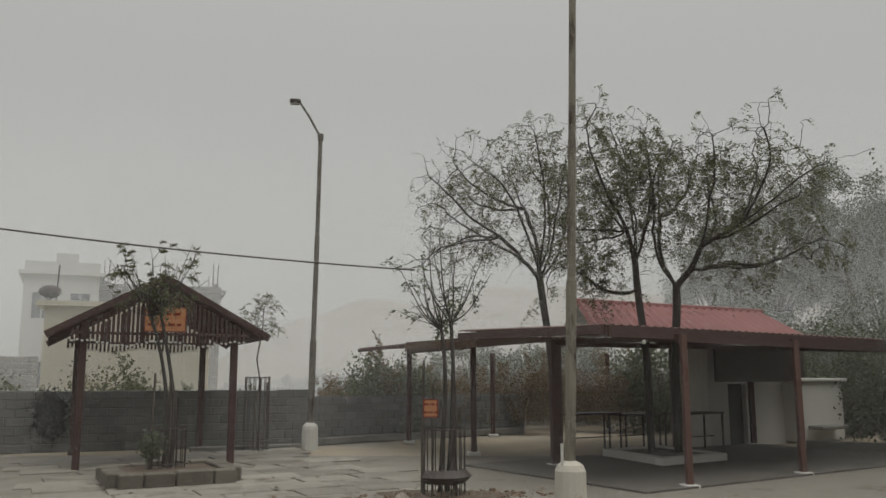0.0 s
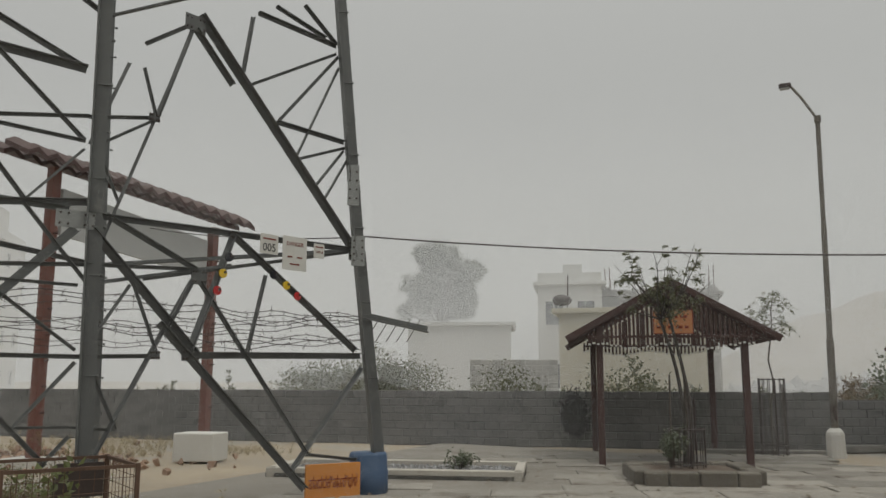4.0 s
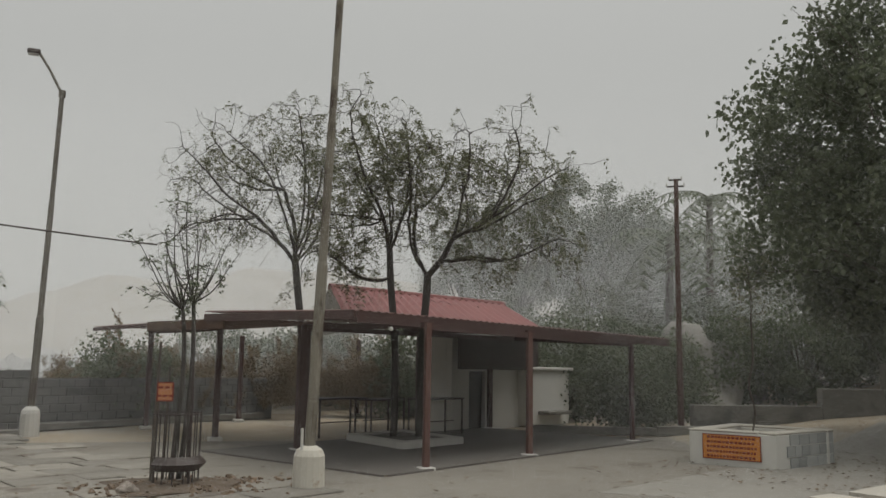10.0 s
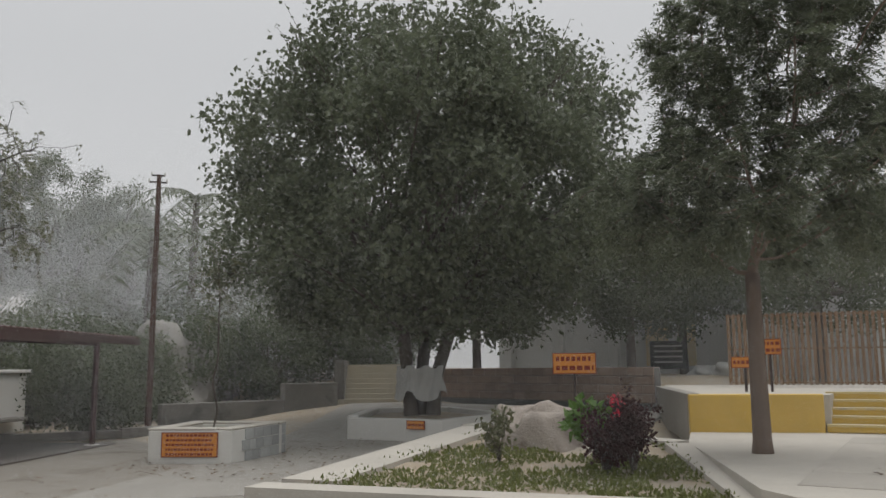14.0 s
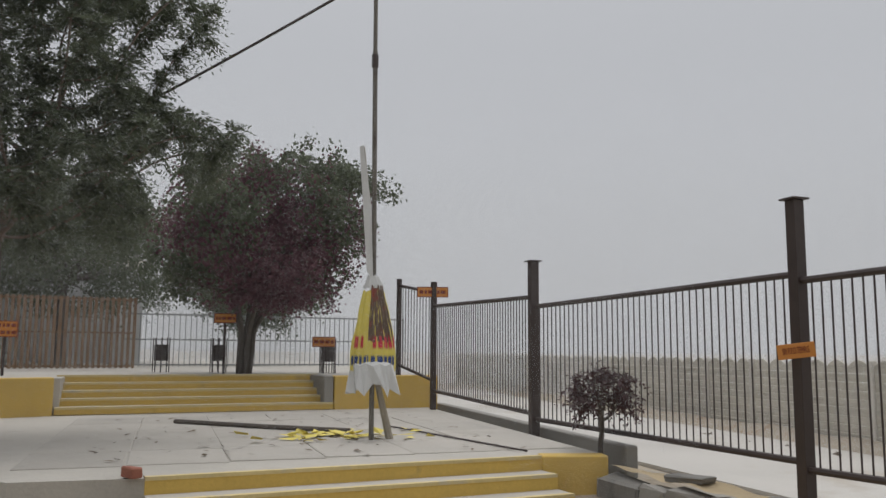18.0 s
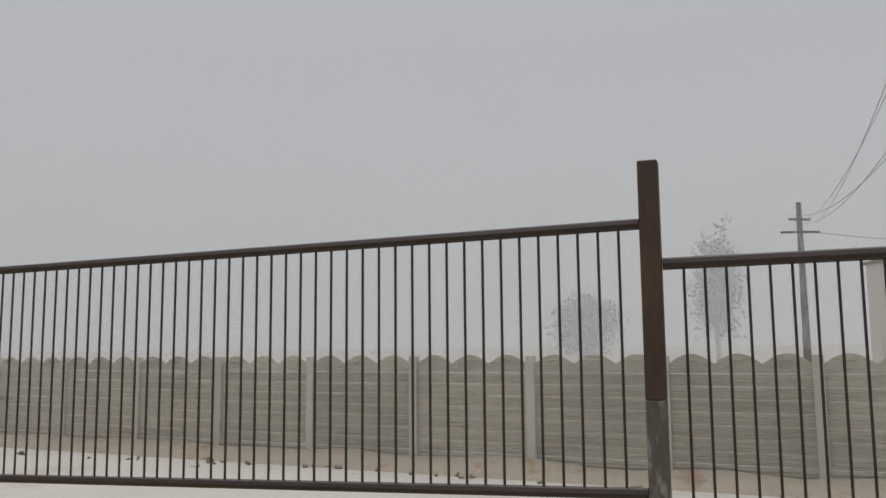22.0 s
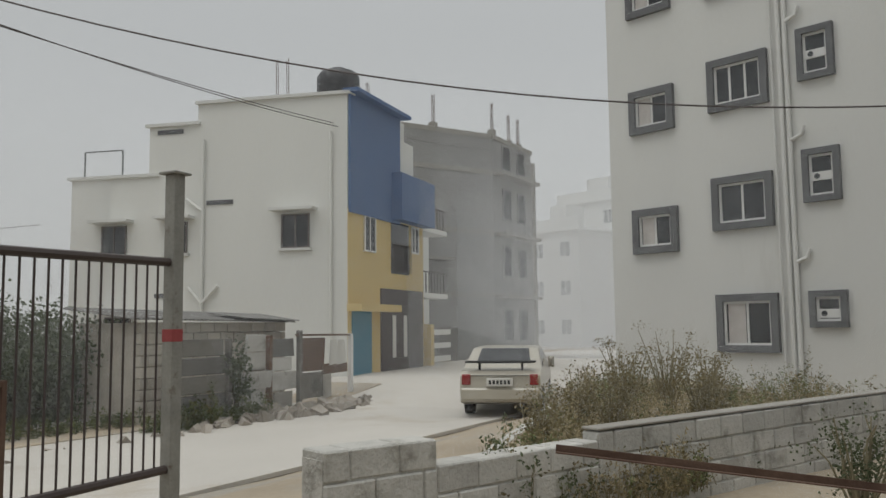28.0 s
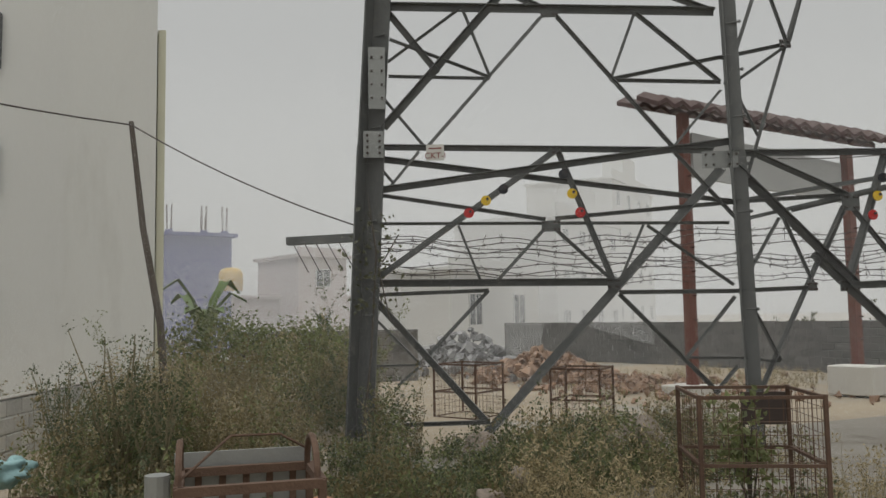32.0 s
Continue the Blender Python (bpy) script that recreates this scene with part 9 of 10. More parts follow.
temple()
for k, (x, y, r) in enumerate(((26.5, 5.6, 0.5), (26.9, 5.0, 0.42), (26.4, 6.4, 0.38), (26.8, 9.6, 0.35))):
    rough_rock("white_sack", (x, y, 1.1 + r * 0.5), (r, r * 1.2, r * 0.8), 70 + k, FAR_WHITE, "white filled sack heaped by the temple hall", "sack")


def hill():
    """Stony rise north of the yard."""
    v, f = [], []
    nx, ny = 60, 22
    for i in range(nx + 1):
        for j in range(ny + 1):
            x = -25 + i * 2.2
            y = 55 + j * 3.0
            k = smooth(0, 1, j / ny) * smooth(-25, 5, x) * smooth(110, 60, x)
            v.append((x, y, land(x, y) - 0.4 + 9.5 * k + 2.0 * k * noise.noise(Vector((x * 0.09, y * 0.09, 2))) + 0.8 * k * noise.noise(Vector((x * 0.4, y * 0.4, 5)))))
    for i in range(nx):
        for j in range(ny):
            f.append((i * (ny + 1) + j, (i + 1) * (ny + 1) + j, (i + 1) * (ny + 1) + j + 1, i * (ny + 1) + j + 1))
    solid("hill", Mesh().add(v, f), material("pale_stony_ground", (0.36, 0.33, 0.29), 0.95, 0.3, 0.15, 2, 0.5, stain=(0.22, 0.2, 0.15), stain_at=0.5, stain_scale=0.15), "pale stony hill fading into fog", "hill", kind="structure", smooth=True)
    rubble("hill_boulders", (6, 62), (22, 10), 300, 21, RUBBLE_GREY, "pale boulders scattered on the hill", 0.5, 2.0, 2.0)


hill()
for k, (x, y, h) in enumerate(((3.5, -60, 9.8), (13.8, -65, 5.8))):
    fog_tree("field_tree", (x, y), h, 1.15 if k == 0 else 2.6, 250 + k, "faint tree in the fog beyond the road wall", LEAF, 0.2, 90, 36, 0.22)


# ---- yard things: guards, young trees, beds ----
def bar_guard(at, w, h, label, seed, tilt=0.0, plate=True):
    """A round tree guard of upright bars with a band of sheet."""
    rng = np.random.default_rng(seed)
    root = thing("bar_guard", (*at, land(*at)), tilt, label, "tree guard", "dark barred tree guards")
    n = 14
    for k in range(n):
        a = k * 2 * math.pi / n
        x, y = w * math.cos(a), w * math.sin(a)
        part("bar", Mesh().tube([(x, y, 0), (x, y, h)], 0.009, 5), STEEL_DARK, root)
    for z in (0.25, h - 0.03):
        part("hoop", Mesh().tube([(w * math.cos(t), w * math.sin(t), z) for t in np.linspace(0, 2 * math.pi, 17)], 0.012, 5), STEEL_DARK, root)
    if plate:
        part("band", Mesh().tube([(w * 1.01 * math.cos(t), w * 1.01 * math.sin(t), 0.33) for t in np.linspace(-2.6, 0.2, 10)], 0.09, 4), STEEL_DARK, root, "dark sheet band")
    for k in range(5):
        a = rng.uniform(0, 6.28)
        hh = rng.uniform(1.3, 1.9)
        part("stake", Mesh().tube([(w * math.cos(a), w * math.sin(a), 0), (w * 0.9 * math.cos(a), w * 0.9 * math.sin(a), hh)], 0.018, 5), STEEL_DARK if k % 2 else BARK, root, "tall stake")
    return root


def young_tree(at, label, seed, stem_h, centre, radii, leaves, mat=None, buds=120, low=-0.5, z=None, name="young_tree", group="young trees in guards", step=0.1):
    rng = np.random.default_rng(seed)
    root = thing(name, (*at, land(*at) if z is None else z), 0, label, "tree", group)
    line = [np.array((0.04 * math.sin(k * 0.7), 0.03 * math.cos(k), k * 0.14)) for k in range(int(stem_h / 0.14) + 1)]
    nodes, parent = grow(rng, line, dome(rng, buds, centre, radii, low, 0.3), step, 1.6, step * 1.6)
    m, tips, roots, r = twig_mesh(nodes, parent, 0.0045, 2.1, 0.045)
    part("trunk", m, BARK, root, smooth=True)
    slim = np.nonzero(r < 0.009)[0]
    pick = slim[rng.integers(0, len(slim), leaves)]
    part("crown", sprigs(Mesh(), rng, nodes[pick], nodes[pick] - nodes[parent[pick]] + rng.normal(size=(leaves, 3)) * 0.06, 0.17, 4, 0.08, 0.42, 0.5), mat or LEAF, root)


def whip_tree(at, label, seed, fork, whips, top, wide, leaves, mat, lean=0.0, stems=2):
    """A pruned young tree: bare stems up to a fork, then a fan of thin upright whips with small leaves."""
    rng = np.random.default_rng(seed)
    root = thing("young_tree", (*at, land(*at)), 0, label, "tree", "young trees in guards")
    m, base, ways = Mesh(), [], []
    heads = []
    for k in range(stems):
        e = np.array([lean + 0.14 * (k - (stems - 1) / 2), 0.05 * k, fork + 0.1 * k])
        q = along([(0.1 * k - 0.05, 0.04 * k, 0), (0.12 * k, 0, fork * 0.4), (0.03 + 0.1 * k + lean * 0.6, 0.03, fork * 0.75), e], 0.2)
        m.tube(q, np.linspace(0.04, 0.026, len(q)), 7)
        heads.append(e)
    for k in range(whips):
        o = heads[k % stems]
        a = rng.uniform(0, 6.28)
        r = wide * rng.uniform(0.15, 1.0)
        h = (top - fork) * rng.uniform(0.2, 1.0) * (1 - 0.45 * r / wide)
        e = o + np.array([r * math.cos(a), r * 0.8 * math.sin(a), h])
        q = along([o, o + (e - o) * (0.45, 0.45, 0.3) + rng.normal(size=3) * 0.03, o + (e - o) * (0.8, 0.8, 0.7) + rng.normal(size=3) * 0.04, e], 0.08)
        m.tube(q, np.linspace(0.013, 0.0035, len(q)), 4, cap=False)
        for i in range(len(q) // 4, len(q) - 1, 4):
            d = rng.normal(size=3) * 0.16 + np.array([0, 0, 0.1])
            w = np.array([q[i], q[i] + d * 0.6, q[i] + d + rng.normal(size=3) * 0.03])
            m.tube(w, [0.006, 0.005, 0.003], 3, cap=False)
            base += [w[1], w[2]]
            ways += [d, d]
    part("trunk", m, BARK_DARK, root, smooth=True)
    pick = rng.integers(0, len(base), leaves)
    part("crown", sprigs(Mesh(), rng, np.array(base)[pick], np.array(ways)[pick] + rng.normal(size=(leaves, 3)) * 0.08, 0.13, 3, 0.08, 0.42, 0.6), mat, root)


bar_guard((1.55, 11.75), 0.3, 0.98, "dark barred tree guard with sheet band and wooden stakes", 1)
whip_tree((1.55, 11.75), "young tree with a fan of thin bare twigs and few leaves", 301, 2.3, 20, 4.05, 1.05, 230, LEAF, 0.05)
bar_guard((-2.63, 14.95), 0.3, 0.85, "dark barred tree guard with leaning stakes", 2, plate=False)
whip_tree((-2.63, 14.95), "young tree with light leafy crown above the pavilion", 302, 2.7, 26, 4.35, 1.05, 760, LEAF_DRY, -0.3)
bar_guard((-1.55, 20.2), 0.28, 1.7, "tall dark barred tree guard", 3, plate=False)
young_tree((-1.55, 20.2), "slender young tree behind the pavilion", 303, 2.2, (0.1, 0, 3.0), (0.5, 0.45, 0.75), 190, LEAF_DRY)


def stone_bed(at, w, d, h, turn, label):
    root = thing("tree_bed", (*at, 0), turn, label, "tree bed")
    rng = np.random.default_rng(int(at[0] * 10) % 50 + 60)
    for s in (-1, 1):
        x = -w / 2
        while x < w / 2 - 0.1:
            l = min(rng.uniform(0.35, 0.6), w / 2 - x)
            part("edge_stone", Mesh().cbox((x, s * d / 2 - 0.14, -0.05), (x + l - 0.02, s * d / 2 + 0.14, h + rng.uniform(-0.02, 0.02)), 0.02), ROCK_EDGE, root)
            x += l
        y = -d / 2 + 0.15
        while y < d / 2 - 0.2:
            l = min(rng.uniform(0.35, 0.6), d / 2 - 0.15 - y)
            part("edge_stone", Mesh().cbox((s * w / 2 - 0.14, y, -0.05), (s * w / 2 + 0.14, y + l - 0.02, h + rng.uniform(-0.02, 0.02)), 0.02), ROCK_EDGE, root)
            y += l
    part("soil", Mesh().box((-w / 2, -d / 2, -0.05), (w / 2, d / 2, h - 0.05)), SOIL, root)


SOIL = material("dark_brown_soil", (0.13, 0.1, 0.075), 0.98, 0.35, 2, 25, 0.9)
CLODS = material("brown_earth_clods", (0.19, 0.14, 0.1), 0.98, 0.3, 3, 30, 0.6, islands=0.3)
ROCK_EDGE = material("mossy_grey_stone", (0.15, 0.135, 0.11), 0.95, 0.25, 2, 30, 0.5, pieces=0.2)
young_tree((8.8, -4.68), "small dry round bush with purplish leaves by the steps", 304, 0.3, (0, 0, 0.72), (0.42, 0.42, 0.33), 300, PURPLE, 300, -0.8, 0.42, "fence_bush", "", 0.05)
young_tree((11.9, 12.1), "slender young tree standing in the white planter", 305, 1.5, (0, 0, 2.7), (0.5, 0.5, 1.1), 130, LEAF_DRY, 70, -0.9, 0.45, "planter_tree", "")
stone_bed((-2.54, 14.6), 1.75, 1.75, 0.24, 20, "square stone-edged tree bed with dry earth")
rough_rock("earth_mound", (1.6, 11.75, 0.0), (0.95, 0.75, 0.09), 12, SOIL, "low mound of loose brown earth round the tree guard", "mound")
rubble("earth_clods", (1.6, 11.7), (1.7, 1.1), 420, 44, CLODS, "clods and gravel scattered round the tree guard", 0.02, 0.1, 0.1)
rough_rock("field_stone", (0.95, 11.35, 0.06), (0.12, 0.1, 0.09), 47, ROCK_PALE, "pale stone on the loose earth")
orange_board("guard_sign", (1.33, 11.38, 1.24), -15, 0.2, 0.24, 2, "small faded orange sign tied to the tree guard", letters=0.5, colour=ORANGE_FADED)
orange_board("pavilion_sign", (-3.0, 16.33, 2.74), 16.5, 0.74, 0.46, 2, "faded orange sign hanging under the pavilion gable", letters=0.45, colour=ORANGE_FADED)
shrub("bed_shrub", (-2.85, 14.6, 0.2), "small dark shrub at the tree guard's foot", "shrub", 14, 0.6, 0.25, 70, 8, 0.05, 0.04, LEAF, 76)


def gravel_bed():
    root = thing("gravel_bed", (0, 0, 0), 0, "gravel-filled bed with pale cement kerb", "gravel bed")
    c = [(-9.2, 12.1), (-5.0, 13.35), (-5.55, 15.1), (-9.7, 13.8)]
    for i in range(4):
        line_box("kerb", c[i], c[(i + 1) % 4], 0.16, -0.05, 0.16, CONCRETE_DECK, root, "pale cement kerb")
    rng = np.random.default_rng(9)
    m = Mesh()
    part("fill", Mesh().prism(c, -0.05, 0.07), material("dark_gravel", (0.14, 0.135, 0.13), 0.95, 0.4, 6, 60, 0.8), root)
    for _ in range(900):
        a, b = rng.uniform(0.06, 0.94, 2)
        p = Vector((*c[0], 0)).lerp(Vector((*c[1], 0)), a).lerp(Vector((*c[3], 0)).lerp(Vector((*c[2], 0)), a), b)
        s = rng.uniform(0.015, 0.04)
        m.add(np.array([(1, 0, 0), (-1, 0, 0), (0, 1, 0), (0, -1, 0), (0, 0, 1), (0, 0, -1)]) * s * rng.uniform(0.6, 1.2, 3) + np.array([p.x, p.y, 0.08]), [(0, 2, 4), (2, 1, 4), (1, 3, 4), (3, 0, 4), (2, 0, 5), (1, 2, 5), (3, 1, 5), (0, 3, 5)])
    part("stones", m, RUBBLE_GREY, root, kind="stuff")


gravel_bed()
shrub("bed_tuft", (-6.4, 14.0, 0.08), "dark green tuft in the gravel bed", "shrub", 20, 0.22, 0.3, 60, 10, 0.05, 0.035, LEAF, 77)
br = thing("water_drum", (-6.62, 11.1, -0.28), 0, "blue plastic drum at the tower's foot", "drum")
part("drum", Mesh().tube([(0, 0, 0), (0, 0, 0.04), (0, 0, 0.3), (0, 0, 0.32), (0, 0, 0.6), (0, 0, 0.62), (0, 0, 0.82), (0, 0, 0.86)], [0.25, 0.28, 0.28, 0.295, 0.295, 0.28, 0.28, 0.26], 18), material("blue_drum_plastic", (0.045, 0.09, 0.17), 0.5, 0.15, 3), br, smooth=True)

sg = thing("shoe_sign", (-6.72, 10.3, 0.24), 58, "orange hand-painted sign board tied to the tower", "sign")
part("board", Mesh().cbox((-0.42, -0.015, -0.24), (0.42, 0.015, 0.24), 0.005), ORANGE, sg)
cu = bpy.data.curves.new("writing", "FONT")
cu.body, cu.size, cu.extrude, cu.align_x, cu.align_y, cu.resolution_u = "ಪಾದರಕ್ಷಾಸ್ಥಳ", 0.2, 0.003, "CENTER", "CENTER", 2
ob = new("writing", cu)
me = bpy.data.meshes.new_from_object(ob.evaluated_get(bpy.context.evaluated_depsgraph_get()))
bpy.data.objects.remove(ob)
wide = max(v.co.x for v in me.vertices) - min(v.co.x for v in me.vertices)
me.materials.append(SIGN_TEXT)
ob = new("writing", me)
ob.parent = sg
ob.matrix_local = pose(0, -0.019, -0.02, 90) @ Matrix.Diagonal((0.74 / wide, 1.1, 1, 1))
for k, (x, y, z, w, h) in enumerate(((-7.15, 9.2, 3.43, 0.3, 0.27), (-7.03, 9.62, 3.35, 0.43, 0.47), (-6.91, 10.04, 3.44, 0.2, 0.21), (-9.45, 3.78, 3.56, 0.21, 0.19))):
    pl = thing("tower_plate", (x + 0.06, y - 0.04, z), 75 if k < 3 else 62, ("white number plate on the tower", "white danger plate on the tower", "small white circuit plate on the tower", "white circuit plate with red letters")[k], "plate")
    part("plate", Mesh().cbox((-w / 2, -0.004, -h / 2), (w / 2, 0.004, h / 2), 0.002), WHITE, pl)
    txt = ("005", "DANGER", "CKT-II", "CKT-I")[k]
    cu = bpy.data.curves.new("writing", "FONT")
    cu.body, cu.size, cu.extrude, cu.align_x, cu.align_y = txt, (0.15, 0.075, 0.05, 0.1)[k], 0.002, "CENTER", "CENTER"
    ob = new("writing", cu)
    me = bpy.data.meshes.new_from_object(ob.evaluated_get(bpy.context.evaluated_depsgraph_get()))
    bpy.data.objects.remove(ob)
    me.materials.append(material("black_plate_ink", (0.02, 0.02, 0.02), 0.6) if k == 0 else SIGN_TEXT)
    o2 = new("writing", me)
    o2.parent = pl
    o2.location = (0, -0.006, (-0.05, 0.13, -0.02, -0.04)[k])
    o2.rotation_euler = (radians(90), 0, 0)
    part("bar", Mesh().box((-w * 0.36, -0.007, h * 0.22), (w * 0.36, -0.003, h * 0.3)) if k != 1 else Mesh().box((-w * 0.3, -0.007, -0.06), (-w * 0.1, -0.003, -0.04)).box((w * 0.1, -0.007, -0.06), (w * 0.3, -0.003, -0.04)).box((-w * 0.2, -0.007, -0.16), (w * 0.2, -0.003, -0.14)), SIGN_TEXT, pl)
DISC = {"black": material("black_disc_paint", (0.015, 0.016, 0.02), 0.4), "yellow": material("yellow_disc_paint", (0.75, 0.5, 0.03), 0.4), "red": material("red_disc_paint", (0.55, 0.035, 0.035), 0.4)}
tower_root = bpy.data.objects["transmission_tower"]
for p, q, marks in ((LEG_A, LEG_B, ((0.386, 3.115), (0.339, 2.985), (0.293, 2.842), (0.549, 3.27), (0.571, 3.04), (0.592, 2.815))), (LEG_B, LEG_C, ((0.448, 3.19), (0.424, 2.97), (0.402, 2.743), (0.618, 3.03), (0.668, 2.904), (0.712, 2.772)))):
    out = (Vector(q[0]) - Vector(p[0])).cross(Vector((0, 0, 1))).normalized()
    out = -out if out.dot(Vector(p[0])) > 0 else out
    for (f, z), c in zip(marks, ("black", "yellow", "red") * 2):
        c0 = on_leg(p, z).lerp(on_leg(q, z), f) + out * 0.06
        part("phase_disc", Mesh().tube([c0 + out * 0.02, c0 + out * 0.035], 0.06, 14), DISC[c], tower_root, c + " painted phase disc")
        e = c0 + Vector((0.02, 0.01, 0.015))
        part("disc_bolt", Mesh().tube([e + out * 0.034, e + out * 0.048], 0.018, 8), STEEL_DARK, tower_root)


# platform with table frames under the shelter
pf = thing("tree_platform", (0, 0, 0), 0, "low white-edged cement platform round the shelter trees", "platform")
pc = [(6.2, 15.3), (7.9, 16.1), (7.4, 18.2), (5.8, 17.5)]
for i in range(4):
    line_box("edge", pc[i], pc[(i + 1) % 4], 0.2, 0.0, 0.17, WHITE, pf)
part("top", Mesh().prism([(6.3, 15.5), (7.7, 16.2), (7.25, 18.0), (5.95, 17.4)], 0.0, 0.14), CONCRETE_OLD, pf)


def iron_table(at, turn, w, h, label):
    root = thing("iron_table", (*at, 0.03), turn, label, "table", "iron tables in the shelter")
    part("top", Mesh().cbox((-w / 2, -0.3, h - 0.04), (w / 2, 0.3, h), 0.006), STEEL_DARK, root)
    for x in (-w / 2 + 0.04, w / 2 - 0.04):
        for y in (-0.26, 0.26):
            part("leg", Mesh().cbox((x - 0.018, y - 0.018, 0), (x + 0.018, y + 0.018, h - 0.04), 0.003), STEEL_DARK, root)
    part("stretcher", Mesh().bar((-w / 2 + 0.04, 0, 0.3), (w / 2 - 0.04, 0, 0.3), 0.025), STEEL_DARK, root)


iron_table((5.9, 18.6), 25, 1.5, 0.85, "dark iron table frame beside the trees")
iron_table((8.3, 18.4), 25, 1.4, 0.85, "dark iron table near the shed door")
iron_table((7.2, 19.2), 25, 1.2, 0.8, "dark iron table with clutter")
bulb = thing("bare_bulb", (4.75, 12.4, 2.18), 0, "bare white bulb under the shelter fascia", "bulb")
part("bulb", Mesh().ball((0, 0, 0), 0.035, 10, 8), WHITE, bulb, smooth=True)
part("cap", Mesh().tube([(0, 0, 0.03), (0, 0, 0.09)], 0.016, 8), STEEL_DARK, bulb)
wbox = thing("store_box", (13.1, 20.9, 0), 24, "whitewashed block store with ledge beside the shed", "outhouse")
part("body", Mesh().cbox((-0.95, 0, 0), (0.95, 1.6, 1.55), 0.03), WHITE, wbox)
part("roof_slab", Mesh().cbox((-1.05, -0.1, 1.55), (1.05, 1.7, 1.64), 0.02), WHITE, wbox)
part("ledge", Mesh().cbox((-0.7, -0.4, 0.32), (0.5, 0.0, 0.42), 0.02), CONCRETE_OLD, wbox)
kb = thing("trim", (0, 0, 0), 0, "low rough kerb along the shrubs", "kerb", kind="structure")
line_box("kerb", (10.9, 18.6), (13.6, 16.9), 0.18, 0.0, 0.2, CONCRETE_OLD, kb)
line_box("kerb", (13.6, 16.9), (18.3, 15.9), 0.18, 0.0, 0.24, CONCRETE_OLD, kb)
line_box("kerb", (-0.4, 22.0), (6.0, 25.8), 0.25, -0.02, 0.14, CONCRETE_OLD, kb)
line_box("kerb", (-3.0, 20.2), (-0.3, 21.0), 0.25, -0.02, 0.1, CONCRETE_OLD, kb)


# ---- utility pole by the store, cables ----
def street_pole():
    root = thing("utility_pole", (-3.63, -14.0, -0.3), 0, "concrete utility pole with red and yellow bands and coiled cable", "pole")
    conc = material("pole_concrete", (0.2, 0.19, 0.16), 0.9, 0.2, 2, 30, 0.3)
    part("pole", Mesh().tube([(0, 0, 0), (0.02, 0, 4), (0.03, 0, 9.6)], [0.148, 0.132, 0.095], 12), conc, root)
    for z, m in ((0.0, YELLOW), (0.62, STEEL_BAND), (1.25, YELLOW), (1.78, STEEL_BAND)):
        h = (0.62, 0.63, 0.53, 0.42)[int(z > 0) + int(z > 0.7) + int(z > 1.5)]
        part("painted_band", Mesh().tube([(0, 0, z), (0, 0, z + h)], [0.152 - z * 0.004, 0.152 - (z + h) * 0.004], 12), m, root)
    part("coil", Mesh().tube([(0.26 + (0.43 - 0.006 * t) * math.cos(t), 0.2 + 0.004 * t, 7.0 + (0.43 - 0.008 * t) * math.sin(t)) for t in np.linspace(0, 19, 72)], 0.022, 5), STEEL_DARK, root, "coiled black cable")
    part("bracket", Mesh().bar((-0.38, 0.15, 7.28), (0.5, 0.15, 6.95), 0.06), STEEL_DARK, root)
    lamp = part("lamp_arm", Mesh().tube([(0.05, 0.1, 6.1), (0.2, 0.2, 6.35), (0.5, 0.35, 6.55), (0.75, 0.45, 6.65)], 0.03, 6), STEEL_DARK, root)
    part("lamp_head", Mesh().tube([(0.68, 0.42, 6.58), (0.78, 0.46, 6.66), (0.95, 0.52, 6.78), (1.05, 0.56, 6.84)], [0.05, 0.1, 0.11, 0.07], 10), GALV, lamp, "grey street lamp head", smooth=True)
    part("flood_light", Mesh().cbox((-0.28, 0.1, 5.86), (-0.1, 0.2, 6.02), 0.02), STEEL_DARK, root)
    part("junction_box", Mesh().cbox((0.12, 0.1, 1.85), (0.26, 0.24, 2.05), 0.01), WHITE, root)
    rng = np.random.default_rng(3)
    for k in range(6):
        a = rng.uniform(0, 6)
        part("loose_wire", Mesh().tube([(0.2 * math.cos(a + t * 2) * (1 + 0.5 * math.sin(t * 5)), 0.15 + 0.1 * math.sin(a + t), 7.4 - t * rng.uniform(0.4, 1.2)) for t in np.linspace(0, 2.2, 10)], 0.008, 4), STEEL_DARK, root)
    part("loose_wire", Mesh().tube([(0.16, 0.1, 6.5), (0.22, 0.12, 5), (0.17, 0.12, 3.4), (0.2, 0.15, 2.0)], 0.012, 4), STEEL_DARK, root)


street_pole()
p2 = thing("utility_pole", (-1.1, -35.4, -0.3), 0, "slim concrete power pole with cross arms in fog", "pole")
part("pole", Mesh().tube([(0, 0, 0), (0, 0, 7.4)], [0.16, 0.1], 8), CONCRETE_OLD, p2)
for z, l in ((6.2, 0.7), (6.7, 0.4)):
    part("crossarm", Mesh().bar((-l, 0, z), (l, 0.1, z + 0.05), 0.08), STEEL_DARK, p2)


def cable(a, b, sag, r, label, n=24, lumps=0.0):
    root = thing("cable", (0, 0, 0), 0, label, "cable")
    a, b = np.array(a, float), np.array(b, float)
    t = np.linspace(0, 1, n)[:, None]
    pts = a + (b - a) * t
    pts[:, 2] -= (4 * sag * t * (1 - t))[:, 0]
    part("wire", Mesh().tube(pts, r, 5), STEEL_DARK, root)


